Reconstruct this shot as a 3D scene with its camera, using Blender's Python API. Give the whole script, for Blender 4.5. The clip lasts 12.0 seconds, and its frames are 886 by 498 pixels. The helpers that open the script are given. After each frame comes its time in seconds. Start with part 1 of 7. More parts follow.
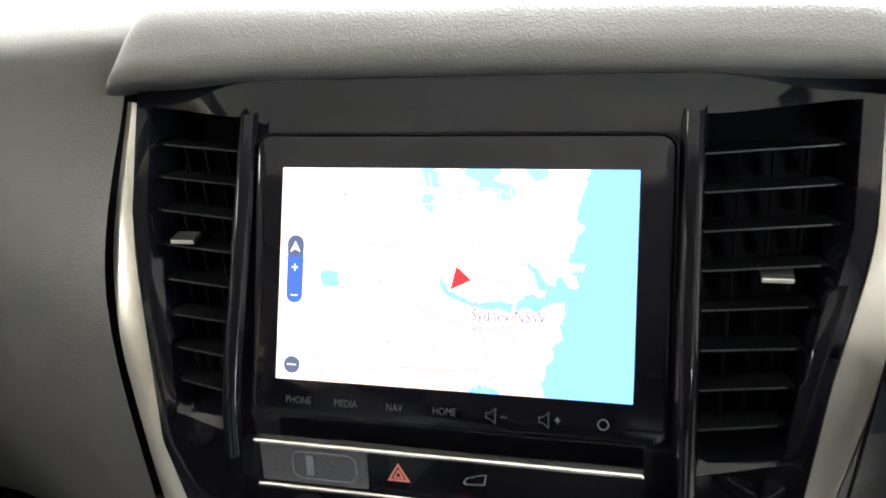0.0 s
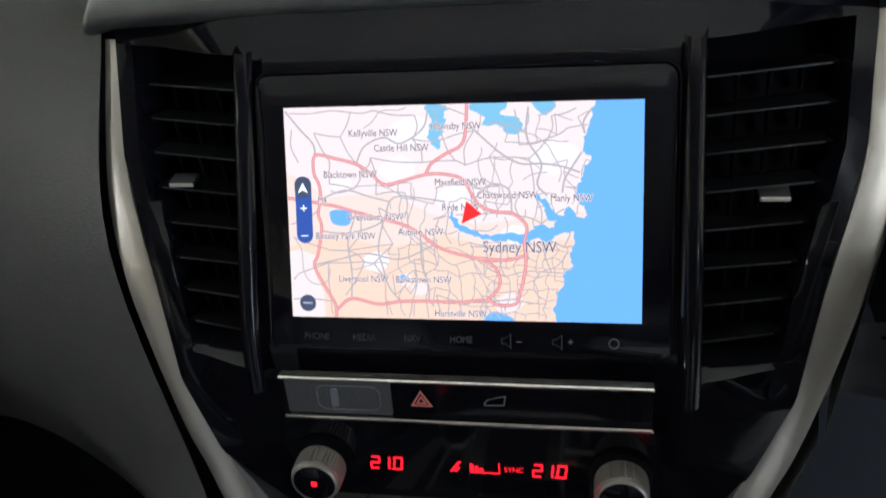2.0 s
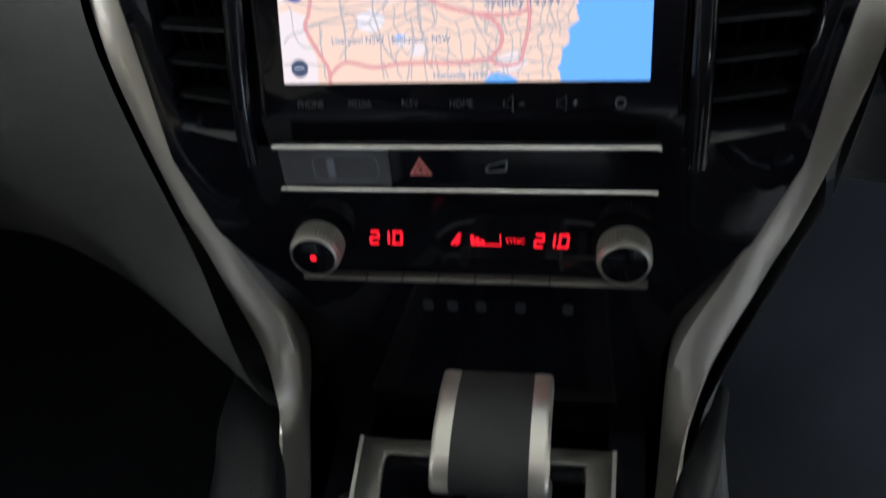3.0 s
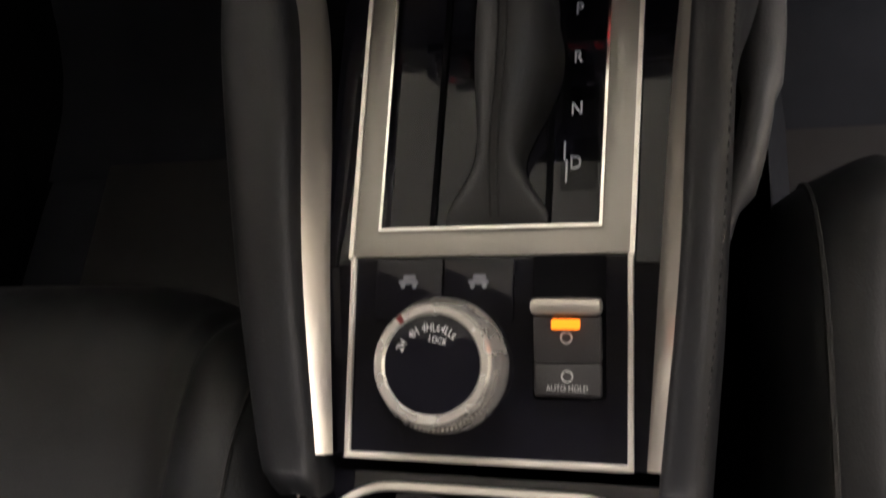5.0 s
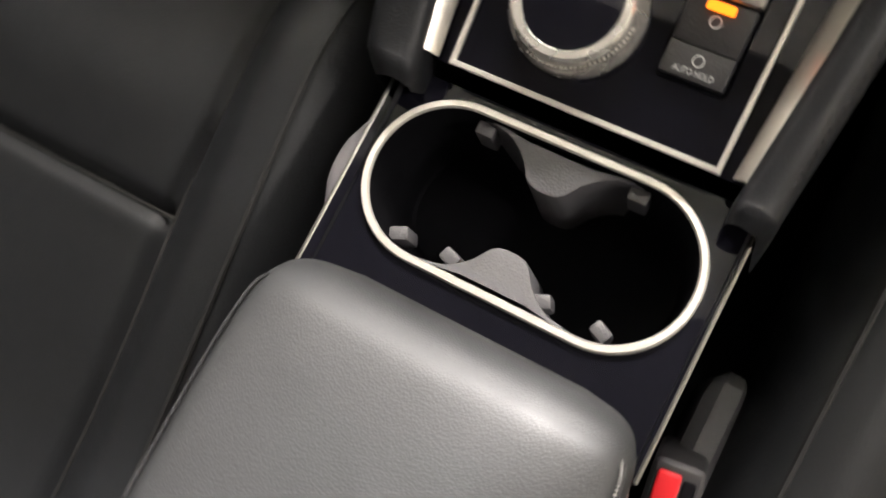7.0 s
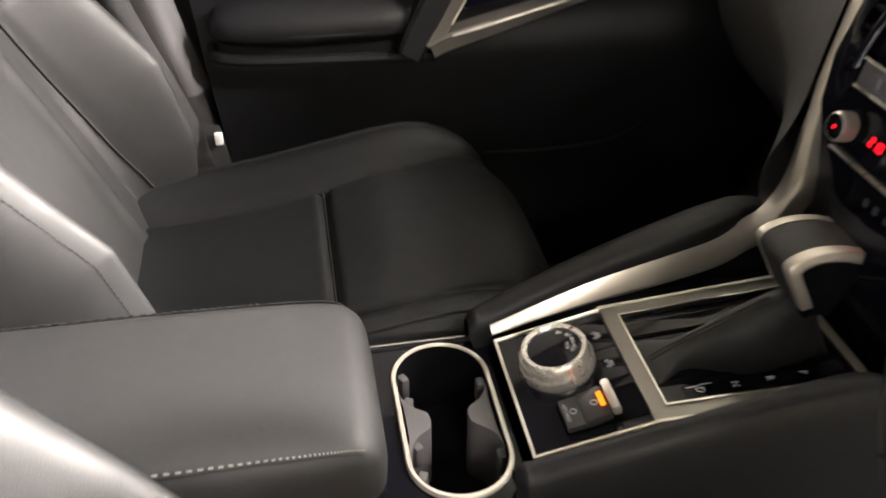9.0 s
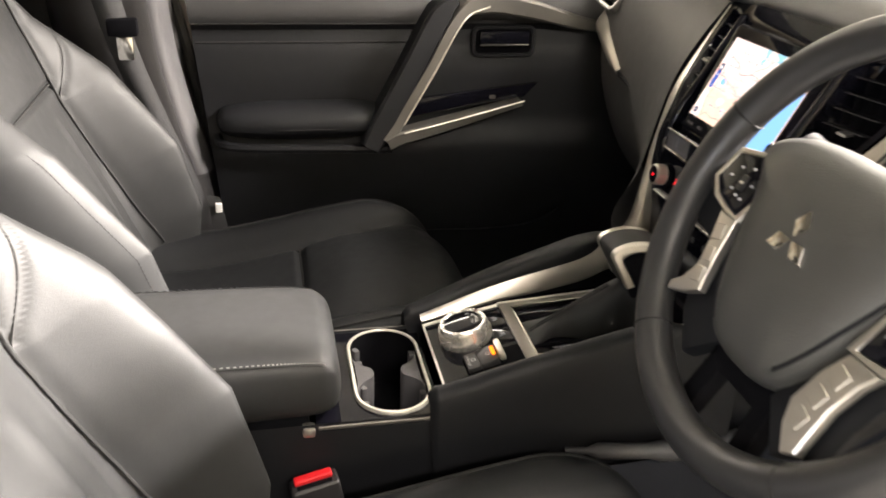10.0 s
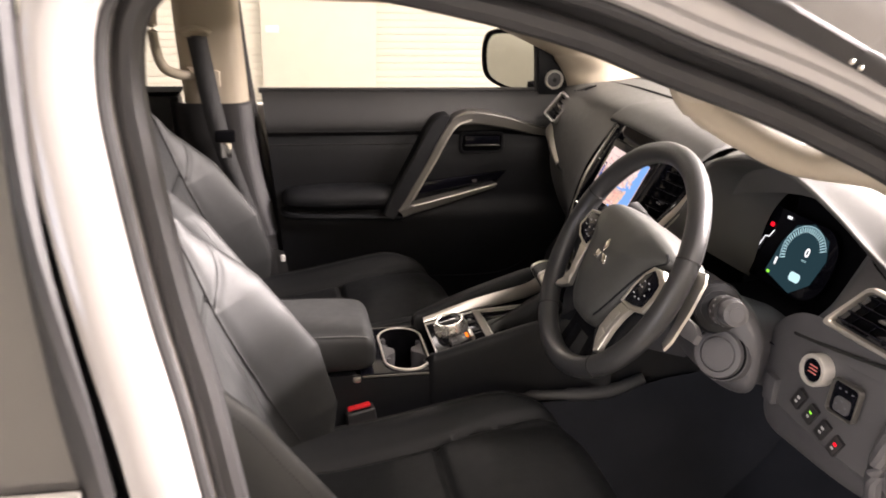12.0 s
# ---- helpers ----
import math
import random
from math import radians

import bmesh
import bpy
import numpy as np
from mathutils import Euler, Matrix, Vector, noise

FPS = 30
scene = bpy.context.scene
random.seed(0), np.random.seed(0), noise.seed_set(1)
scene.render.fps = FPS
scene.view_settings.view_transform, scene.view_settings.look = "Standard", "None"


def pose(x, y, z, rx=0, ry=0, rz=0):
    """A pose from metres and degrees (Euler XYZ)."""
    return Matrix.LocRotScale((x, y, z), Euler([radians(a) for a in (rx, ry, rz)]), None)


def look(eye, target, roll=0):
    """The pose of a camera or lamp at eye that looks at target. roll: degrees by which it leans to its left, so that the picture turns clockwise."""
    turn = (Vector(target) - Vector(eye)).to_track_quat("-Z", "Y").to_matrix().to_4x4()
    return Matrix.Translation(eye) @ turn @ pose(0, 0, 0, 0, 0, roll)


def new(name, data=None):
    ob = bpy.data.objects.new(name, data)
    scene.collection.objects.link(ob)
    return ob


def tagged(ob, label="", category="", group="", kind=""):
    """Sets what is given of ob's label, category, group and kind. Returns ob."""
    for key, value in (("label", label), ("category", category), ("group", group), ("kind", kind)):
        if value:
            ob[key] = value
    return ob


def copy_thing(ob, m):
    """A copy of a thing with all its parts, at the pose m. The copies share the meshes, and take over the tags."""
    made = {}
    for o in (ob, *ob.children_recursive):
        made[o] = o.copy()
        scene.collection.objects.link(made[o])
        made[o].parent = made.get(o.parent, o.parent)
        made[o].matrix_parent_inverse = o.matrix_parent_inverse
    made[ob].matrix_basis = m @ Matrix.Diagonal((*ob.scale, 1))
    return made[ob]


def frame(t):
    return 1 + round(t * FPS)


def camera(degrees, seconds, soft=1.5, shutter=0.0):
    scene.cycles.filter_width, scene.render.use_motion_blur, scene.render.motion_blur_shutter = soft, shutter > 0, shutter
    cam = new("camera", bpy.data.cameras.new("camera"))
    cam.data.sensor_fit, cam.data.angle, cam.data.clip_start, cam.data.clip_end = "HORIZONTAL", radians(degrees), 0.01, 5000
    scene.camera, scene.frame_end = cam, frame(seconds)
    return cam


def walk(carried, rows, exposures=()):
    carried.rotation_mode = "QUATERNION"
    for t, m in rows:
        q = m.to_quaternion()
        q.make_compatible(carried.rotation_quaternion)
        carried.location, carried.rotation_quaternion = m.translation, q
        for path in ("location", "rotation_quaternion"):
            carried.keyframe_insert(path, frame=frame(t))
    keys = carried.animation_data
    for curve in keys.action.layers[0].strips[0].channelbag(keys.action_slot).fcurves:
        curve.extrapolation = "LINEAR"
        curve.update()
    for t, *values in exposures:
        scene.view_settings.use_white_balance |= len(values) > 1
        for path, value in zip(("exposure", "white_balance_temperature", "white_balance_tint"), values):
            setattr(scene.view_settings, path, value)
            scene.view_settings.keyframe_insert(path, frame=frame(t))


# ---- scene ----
cam = camera(55.4, 12.0, soft=1.7, shutter=0.5)
# seconds, place in metres, turn in degrees
PATH = [
    (0, 0.0980, 0.0796, 1.4369, 64.79, 4.59, 13.76),
    (0.5, 0.0798, 0.1121, 1.4585, 60.82, 5.97, 12.41),
    (1, 0.0669, 0.0829, 1.4635, 59.96, 5.29, 9.87),
    (1.5, 0.0657, 0.0790, 1.4688, 58.07, 5.48, 8.93),
    (2, 0.0673, 0.0815, 1.4713, 55.57, 5.63, 8.74),
    (2.5, 0.0647, 0.0736, 1.4562, 51.27, 5.66, 8.61),
    (3, 0.0613, 0.0647, 1.4285, 45.57, 5.85, 7.81),
    (3.2, 0.0757, 0.0567, 1.4065, 44.90, 7.16, 9.23),
    (5, 0.1022, 0.0034, 1.3449, 22.66, 15.49, 5.27),
    (5.5, 0.0971, -0.0179, 1.3431, 17.82, 14.61, 4.70),
    (6, 0.0902, -0.0480, 1.3311, 14.76, 13.55, 7.69),
    (6.5, 0.0907, -0.0583, 1.3206, 11.05, 13.73, 13.70),
    (6.7, 0.0784, -0.0613, 1.3225, 9.13, 12.51, 17.98),
    (8.3, 0.3039, -0.0926, 1.4096, 42.18, 3.22, 75.94),
    (8.5, 0.3584, -0.0905, 1.4322, 46.44, 2.20, 78.06),
    (9, 0.5207, -0.1003, 1.4689, 54.48, -0.17, 79.81),
    (9.5, 0.7217, -0.1103, 1.4895, 61.18, -1.50, 79.79),
    (10, 0.8843, -0.1285, 1.4961, 64.74, -2.06, 78.55),
    (10.5, 1.0136, -0.1604, 1.5273, 66.24, -2.09, 76.31),
    (11, 1.1596, -0.2034, 1.5843, 67.00, -2.10, 75.07),
    (11.5, 1.3243, -0.2201, 1.6354, 68.23, -2.06, 75.93),
    (12, 1.5270, -0.2417, 1.6842, 70.05, -1.77, 78.83),
]
EXPOSURES = [(0.0, 1.5, 5950, 9), (0.5, 1.25, 5950, 9), (1.0, 0.9, 5850, 8), (1.5, 0.6, 5700, 7), (2.0, 0.3, 5550, 8), (2.5, 0.1, 5500, 9), (3.0, 0.2, 5450, 8), (3.2, 0.4, 5600, 9), (5.0, 0.8, 6450, 19), (6.0, 0.88, 6400, 16), (6.5, 1.05, 6350, 14),
             (8.5, 0.74, 6600, 18), (9.5, 1.0, 6700, 15), (10.5, 0.88, 6750, 15), (11.0, 0.85, 6750, 17), (11.5, 0.65, 6750, 20), (12.0, 0.20, 6650, 22)]
walk(cam, [(t, pose(x, y, z, rx, ry, rz)) for t, x, y, z, rx, ry, rz in PATH], EXPOSURES)

# ---- world and lamps: an indoor bay under ceiling lights ----
world = bpy.data.worlds.new("world")
scene.world = world
world.use_nodes = True
world.node_tree.nodes["Background"].inputs[0].default_value = (0.9, 0.95, 1.0, 1)
world.node_tree.nodes["Background"].inputs[1].default_value = 0.10


def area_lamp(name, place, target, w, h, watts, color=(1.0, 0.94, 0.84)):
    la = bpy.data.lights.new(name, "AREA")
    la.shape, la.size, la.size_y, la.energy, la.color = "RECTANGLE", w, h, watts, color
    ob = new(name, la)
    ob.matrix_world = look(place, target)
    return ob


# none is in view; each is added to brighten the cabin or a wall
LAMPS = [(3.2, 0.4, 3.15, 0.4, 1.6, 62), (-4.3, -0.8, 3.15, 0.4, 2.4, 42), (4.2, -4.4, 3.15, 0.4, 1.6, 170), (0.3, 4.4, 3.15, 2.4, 0.4, 650), (-0.3, 2.3, 3.15, 1.6, 0.4, 175), (-4.8, 3.9, 3.15, 0.4, 2.4, 74)]
# added key lamp, placed by how the driver seat is lit
SPOT = Vector((0.90, 3.1, 3.02))
SPOT_AIM = Vector((0.72, -0.25, 1.12))
spot = bpy.data.lights.new("unseen_spot_lamp", "SPOT")
spot.energy, spot.color, spot.shadow_soft_size = 7500, (1.0, 0.96, 0.89), 0.26
spot.spot_size, spot.spot_blend = radians(46), 1.0
new("unseen_spot_lamp", spot).matrix_world = look(SPOT, SPOT_AIM)
# cool fill lamp added to brighten the driver footwell and lower dash
area_lamp("added_daylight", (6.08, -4.6, 1.7), (0.0, -4.599, 1.7), 2.6, 2.2, 115, (0.80, 0.90, 1.0))
for lx, ly, lz, lw, lh, le in LAMPS:
    area_lamp("ceiling_lamp", (lx, ly, lz - 0.05), (lx, ly + 0.0001, 0), lw, lh, le)


# ---- materials ----
def material(name, base, rough=0.5, metal=0.0, grain=0.0, grain_scale=600.0, vary=0.12, stain=0.0, spec=0.5, coat=0.0, sheen=0.0, emit=None, power=0.0, voronoi=False, crease=0.0):
    m = bpy.data.materials.new(name)
    m.use_nodes = True
    nt = m.node_tree
    b = nt.nodes["Principled BSDF"]
    b.inputs["Roughness"].default_value = rough
    b.inputs["Metallic"].default_value = metal
    b.inputs["Specular IOR Level"].default_value = spec
    b.inputs["Coat Weight"].default_value = coat
    b.inputs["Coat Roughness"].default_value = 0.06
    b.inputs["Sheen Weight"].default_value = sheen
    if emit:
        b.inputs["Emission Color"].default_value = (*emit, 1)
        b.inputs["Emission Strength"].default_value = power
    co = nt.nodes.new("ShaderNodeTexCoord")
    big = nt.nodes.new("ShaderNodeTexNoise")
    big.inputs["Scale"].default_value = 9.0
    big.inputs["Detail"].default_value = 5.0
    nt.links.new(co.outputs["Object"], big.inputs["Vector"])
    mix = nt.nodes.new("ShaderNodeMix")
    mix.data_type = "RGBA"
    mix.inputs[6].default_value = (*[c * (1 - vary) for c in base], 1)
    mix.inputs[7].default_value = (*[min(1, c * (1 + vary)) for c in base], 1)
    nt.links.new(big.outputs["Fac"], mix.inputs[0])
    nt.links.new(mix.outputs[2], b.inputs["Base Color"])
    rr = nt.nodes.new("ShaderNodeMapRange")
    rr.inputs[3].default_value, rr.inputs[4].default_value = max(0.0, rough * (1 - 0.18)), min(1.0, rough * (1 + 0.18))
    fine = nt.nodes.new("ShaderNodeTexNoise")
    fine.inputs["Scale"].default_value = 55.0
    fine.inputs["Detail"].default_value = 6.0
    nt.links.new(co.outputs["Object"], fine.inputs["Vector"])
    nt.links.new(fine.outputs["Fac"], rr.inputs[0])
    nt.links.new(rr.outputs[0], b.inputs["Roughness"])
    if grain:
        tex = nt.nodes.new("ShaderNodeTexVoronoi" if voronoi else "ShaderNodeTexNoise")
        tex.inputs["Scale"].default_value = grain_scale
        nt.links.new(co.outputs["Object"], tex.inputs["Vector"])
        bump = nt.nodes.new("ShaderNodeBump")
        bump.inputs["Strength"].default_value = grain
        bump.inputs["Distance"].default_value = 0.0006
        nt.links.new(tex.outputs[0], bump.inputs["Height"])
        nt.links.new(bump.outputs[0], b.inputs["Normal"])
        if crease:
            soft = nt.nodes.new("ShaderNodeTexNoise")
            soft.inputs["Scale"].default_value = 11.0
            soft.inputs["Detail"].default_value = 3.0
            soft.inputs["Distortion"].default_value = 0.8
            nt.links.new(co.outputs["Object"], soft.inputs["Vector"])
            fold = nt.nodes.new("ShaderNodeBump")
            fold.inputs["Strength"].default_value = crease
            fold.inputs["Distance"].default_value = 0.01
            nt.links.new(soft.outputs["Fac"], fold.inputs["Height"])
            nt.links.new(fold.outputs[0], bump.inputs["Normal"])
    return m


LEATHER = material("leather_black", (0.0155, 0.0161, 0.0166), 0.58, grain=0.16, grain_scale=900, voronoi=True, spec=0.46, crease=0.07)
# the seat leather again, darker and duller for the shade on the cushions
LEATHER_SHADED = material("leather_shaded", (0.0095, 0.0102, 0.0115), 0.56, grain=0.16, grain_scale=700, voronoi=True, spec=0.28, crease=0.09)
WHEEL = material("wheel_leather", (0.026, 0.026, 0.027), 0.40, grain=0.14, grain_scale=900, voronoi=True, spec=0.55)
HUB = material("hub_soft_plastic", (0.056, 0.056, 0.053), 0.42, grain=0.22, grain_scale=800, voronoi=True)
LEATHER_SIDE = material("vinyl_black", (0.0080, 0.0085, 0.0102), 0.52, spec=0.28, grain=0.20, grain_scale=700, voronoi=True, crease=0.10)
PAD = material("dash_soft_plastic", (0.072, 0.070, 0.068), 0.48, spec=0.7, grain=0.22, grain_scale=800, voronoi=True)
PLASTIC = material("plastic_charcoal", (0.080, 0.078, 0.083), 0.48, grain=0.3, grain_scale=700, voronoi=True)
PIANO = material("piano_black", (0.005, 0.005, 0.008), 0.05, spec=0.24, coat=0.0, vary=0.05)
DOOR_UPPER = material("door_grained_plastic", (0.046, 0.046, 0.048), 0.5, grain=0.3, grain_scale=700, voronoi=True)
MATTBLACK = material("matt_black", (0.004, 0.004, 0.005), 0.85, vary=0.1, spec=0.04)
DARKPLASTIC = material("plastic_dark", (0.020, 0.019, 0.020), 0.45, grain=0.2, grain_scale=700, voronoi=True)
SILVER = material("satin_silver", (0.58, 0.55, 0.50), 0.33, metal=0.85, vary=0.05, grain=0.05, grain_scale=1500)
# silver made paler and less metallic, in place of bright reflections
SILVER_LIT = material("satin_lit_silver", (0.72, 0.69, 0.64), 0.33, metal=0.55, vary=0.05, grain=0.05, grain_scale=1500)
SILVER_DARK = material("satin_grey_metal", (0.22, 0.21, 0.195), 0.36, metal=0.8, vary=0.05, grain=0.05, grain_scale=1500)
CHROME = material("bright_chrome", (0.78, 0.76, 0.72), 0.14, metal=1.0, vary=0.04)
BEIGE = material("beige_trim", (0.44, 0.38, 0.295), 0.6, grain=0.3, grain_scale=600, vary=0.06)
CLOTH = material("headlining", (0.56, 0.535, 0.48), 0.9, grain=0.6, grain_scale=900, vary=0.05)
CARPET = material("carpet_black", (0.023, 0.025, 0.031), 0.95, grain=1.0, grain_scale=900, vary=0.3, spec=0.1)
PAINT = material("white_paint", (0.39, 0.37, 0.36), 0.2, coat=0.6, vary=0.03)
RUBBER = material("black_rubber", (0.022, 0.021, 0.022), 0.55, grain=0.2, grain_scale=400)
WALL = material("cream_wall", (0.68, 0.645, 0.545), 0.75, grain=0.3, grain_scale=60, vary=0.04)
SHUTTER = material("cream_shutter", (0.67, 0.64, 0.545), 0.5, vary=0.04)
CONCRETE = material("concrete_floor", (0.30, 0.29, 0.27), 0.5, grain=0.4, grain_scale=80, vary=0.2)
CEIL = material("ceiling_white", (0.8, 0.8, 0.78), 0.85, vary=0.03)
RED = material("red_plastic", (0.55, 0.015, 0.02), 0.35, vary=0.06)
BELT = material("belt_webbing", (0.035, 0.035, 0.037), 0.7, grain=0.8, grain_scale=1800)
THREAD = material("grey_thread", (0.19, 0.185, 0.18), 0.8)
SEAT_THREAD = material("dark_thread", (0.014, 0.014, 0.015), 0.9, spec=0.1)
SEAM = material("seam_black", (0.006, 0.006, 0.006), 0.8)
MARK = material("white_mark", (0.40, 0.40, 0.39), 0.5, emit=(0.9, 0.95, 1.0), power=0.04)
GREYMARK = material("grey_mark", (0.10, 0.10, 0.11), 0.5, emit=(0.8, 0.85, 0.9), power=0.03)
MIRROR = material("mirror_silvering", (0.70, 0.72, 0.68), 0.02, metal=1.0, vary=0.01)


def glow(name, color, power):
    m = bpy.data.materials.new(name)
    m.use_nodes = True
    nt = m.node_tree
    nt.nodes.remove(nt.nodes["Principled BSDF"])
    e = nt.nodes.new("ShaderNodeEmission")
    e.inputs[0].default_value, e.inputs[1].default_value = (*color, 1), power
    nt.links.new(e.outputs[0], nt.nodes["Material Output"].inputs[0])
    return m


LAMP_GLOW = glow("lamp_glow", (1.0, 0.95, 0.86), 9.0)
MAP_LAND = glow("map_land", (1.0, 0.65, 0.47), 0.98)
MAP_LAND_PALE = glow("map_land_pale", (1.0, 0.79, 0.71), 0.94)
MAP_LAND_MID = glow("map_land_mid", (1.0, 0.72, 0.59), 0.96)
MAP_SEA = glow("map_sea", (0.20, 0.45, 0.92), 1.0)
MAP_TEAL = glow("map_teal", (0.26, 0.54, 0.70), 0.95)
MAP_RED = glow("map_red_road", (0.68, 0.23, 0.21), 1.0)
MAP_ROAD = glow("map_grey_road", (0.50, 0.42, 0.40), 1.0)
MAP_TEXT = glow("map_text", (0.11, 0.10, 0.15), 1.0)
MAP_UI = glow("map_button", (0.075, 0.085, 0.13), 1.0)
MAP_ARROW = glow("map_arrow", (1.0, 0.03, 0.03), 1.0)
MAP_WHITE = glow("map_white", (1.0, 1.0, 1.0), 1.2)
LED_RED = glow("red_led", (1.0, 0.01, 0.02), 1.6)
LED_AMBER = glow("amber_led", (1.0, 0.20, 0.01), 1.7)
LED_GREEN = glow("green_led", (0.25, 0.85, 0.05), 1.2)
LCD_TEAL = glow("lcd_teal", (0.05, 0.13, 0.16), 0.32)
LCD_CYAN = glow("lcd_cyan", (0.50, 0.82, 0.86), 1.1)
LCD_WHITE = glow("lcd_white", (0.9, 0.95, 0.95), 1.2)

SCREEN_GLASS = bpy.data.materials.new("windscreen_glass")
SCREEN_GLASS.use_nodes = True
_n = SCREEN_GLASS.node_tree
_n.nodes.remove(_n.nodes["Principled BSDF"])
_mix, _tr, _gl, _fr = (_n.nodes.new("ShaderNode" + k) for k in ("MixShader", "BsdfTransparent", "BsdfGlossy", "Fresnel"))
_tr.inputs[0].default_value = (0.86, 0.90, 0.88, 1)
_gl.inputs["Roughness"].default_value = 0.01
_fr.inputs["IOR"].default_value = 1.12
_n.links.new(_fr.outputs[0], _mix.inputs[0])
_n.links.new(_tr.outputs[0], _mix.inputs[1])
_n.links.new(_gl.outputs[0], _mix.inputs[2])
_n.links.new(_mix.outputs[0], _n.nodes["Material Output"].inputs[0])
TINT = material("privacy_glass", (0.10, 0.095, 0.09), 0.12, coat=0.8, vary=0.08)


# ---- helpers for building ----
def V(*a):
    return Vector(a)


def crom(pts, n, closed=False):
    """A smooth line of n points through the given ones."""
    p = [Vector(q) for q in pts]
    k = len(p)
    out = []
    spans = k if closed else k - 1
    for i in range(n):
        u = i * spans / (n if closed else n - 1)
        s = min(int(u), spans - 1)
        f = u - s
        if closed:
            a, b, c, d = p[(s - 1) % k], p[s % k], p[(s + 1) % k], p[(s + 2) % k]
        else:
            b, c = p[s], p[s + 1]
            a = p[s - 1] if s > 0 else b * 2 - c
            d = p[s + 2] if s + 2 < k else c * 2 - b
        out.append(0.5 * ((2 * b) + (c - a) * f + (2 * a - 5 * b + 4 * c - d) * f * f + (3 * b - a - 3 * c + d) * f ** 3))
    return out


def grid(rows, wrap=False, cap=False, bm=None):
    bm = bm or bmesh.new()
    vs = [[bm.verts.new(q) for q in r] for r in rows]
    for a, b in zip(vs, vs[1:]):
        m = len(a)
        for i in range(m if wrap else m - 1):
            j = (i + 1) % m
            bm.faces.new((a[i], a[j], b[j], b[i]))
    if cap:
        bm.faces.new(list(reversed(vs[0])))
        bm.faces.new(vs[-1])
    return bm


def loft(sections, nu=0, nv=0, wrap=False, cap=False, bm=None):
    """A skin over sections of equally many points; nu, nv: smooth resampling round and along."""
    if nu:
        sections = [crom(s, nu, wrap) for s in sections]
    if nv:
        cols = [crom(c, nv) for c in zip(*sections)]
        sections = list(zip(*cols))
    return fixed(grid(sections, wrap, cap, bm))


def fixed(bm):
    bmesh.ops.recalc_face_normals(bm, faces=bm.faces)
    return bm


def tube(path, r, seg=12, closed=False, n=0, squash=1.0, up=(0, 0, 1), bm=None):
    """A round bar along a line; r may be a list; squash flattens it along up."""
    p = crom(path, n, closed) if n else [Vector(q) for q in path]
    k = len(p)
    rows = []
    for i in range(k):
        t = (p[(i + 1) % k] - p[i - 1]) if closed or 0 < i < k - 1 else (p[1] - p[0] if i == 0 else p[-1] - p[-2])
        t.normalize()
        u = Vector(up) - t * Vector(up).dot(t)
        if u.length < 1e-4:
            u = Vector((1, 0, 0)) - t * t.x
        u.normalize()
        w = t.cross(u)
        rad = r if isinstance(r, (int, float)) else r[min(len(r) - 1, round(i * (len(r) - 1) / max(1, k - 1)))]
        rows.append([p[i] + rad * (math.cos(a) * w + math.sin(a) * squash * u) for a in (2 * math.pi * j / seg for j in range(seg))])
    if closed:
        rows.append(rows[0])
        bm = grid(rows, True, False, bm)
        bmesh.ops.remove_doubles(bm, verts=bm.verts, dist=1e-6)
        return fixed(bm)
    return fixed(grid(rows, True, True, bm))


def rrect(w, h, r, n=5, cx=0.0, cy=0.0):
    out = []
    for sx, sy, a0 in ((1, 1, 0), (-1, 1, 90), (-1, -1, 180), (1, -1, 270)):
        for i in range(n + 1):
            a = radians(a0 + 90 * i / n)
            out.append((cx + sx * (w / 2 - r) + r * math.cos(a), cy + sy * (h / 2 - r) + r * math.sin(a)))
    return out


def solid(outline, thick, m=None, bevel=0.0, seg=2, bm=None):
    """A flat outline (x, y) raised by thick along z, its rims rounded, laid by m."""
    own = bmesh.new()
    lo = [own.verts.new((x, y, 0)) for x, y in outline]
    hi = [own.verts.new((x, y, thick)) for x, y in outline]
    own.faces.new(list(reversed(lo)))
    top = own.faces.new(hi)
    k = len(lo)
    for i in range(k):
        j = (i + 1) % k
        own.faces.new((lo[i], lo[j], hi[j], hi[i]))
    fixed(own)
    if bevel:
        bmesh.ops.bevel(own, geom=list(top.edges), offset=bevel, segments=seg, affect="EDGES", profile=0.6)
    if m is not None:
        bmesh.ops.transform(own, matrix=m, verts=own.verts)
    if bm is None:
        return own
    tmp = bpy.data.meshes.new("tmp")
    own.to_mesh(tmp)
    own.free()
    bm.from_mesh(tmp)
    bpy.data.meshes.remove(tmp)
    return bm


def ringsolid(outer, inner, thick, m=None, bevel=0.0, bm=None):
    """A frame between two outlines of equally many points."""
    own = bmesh.new()
    k = len(outer)
    rows = [[V(x, y, 0) for x, y in outer], [V(x, y, thick - bevel) for x, y in outer]]
    if bevel:
        mid = [((a[0] * 0.8 + b[0] * 0.2), (a[1] * 0.8 + b[1] * 0.2)) for a, b in zip(outer, inner)]
        mid2 = [((a[0] * 0.2 + b[0] * 0.8), (a[1] * 0.2 + b[1] * 0.8)) for a, b in zip(outer, inner)]
        rows += [[V(x, y, thick) for x, y in mid], [V(x, y, thick) for x, y in mid2]]
    rows += [[V(x, y, thick - bevel) for x, y in inner], [V(x, y, 0) for x, y in inner], rows[0]]
    grid(rows, True, False, own)
    bmesh.ops.remove_doubles(own, verts=own.verts, dist=1e-6)
    fixed(own)
    if m is not None:
        bmesh.ops.transform(own, matrix=m, verts=own.verts)
    if bm is None:
        return own
    tmp = bpy.data.meshes.new("tmp")
    own.to_mesh(tmp)
    own.free()
    bm.from_mesh(tmp)
    bpy.data.meshes.remove(tmp)
    return bm


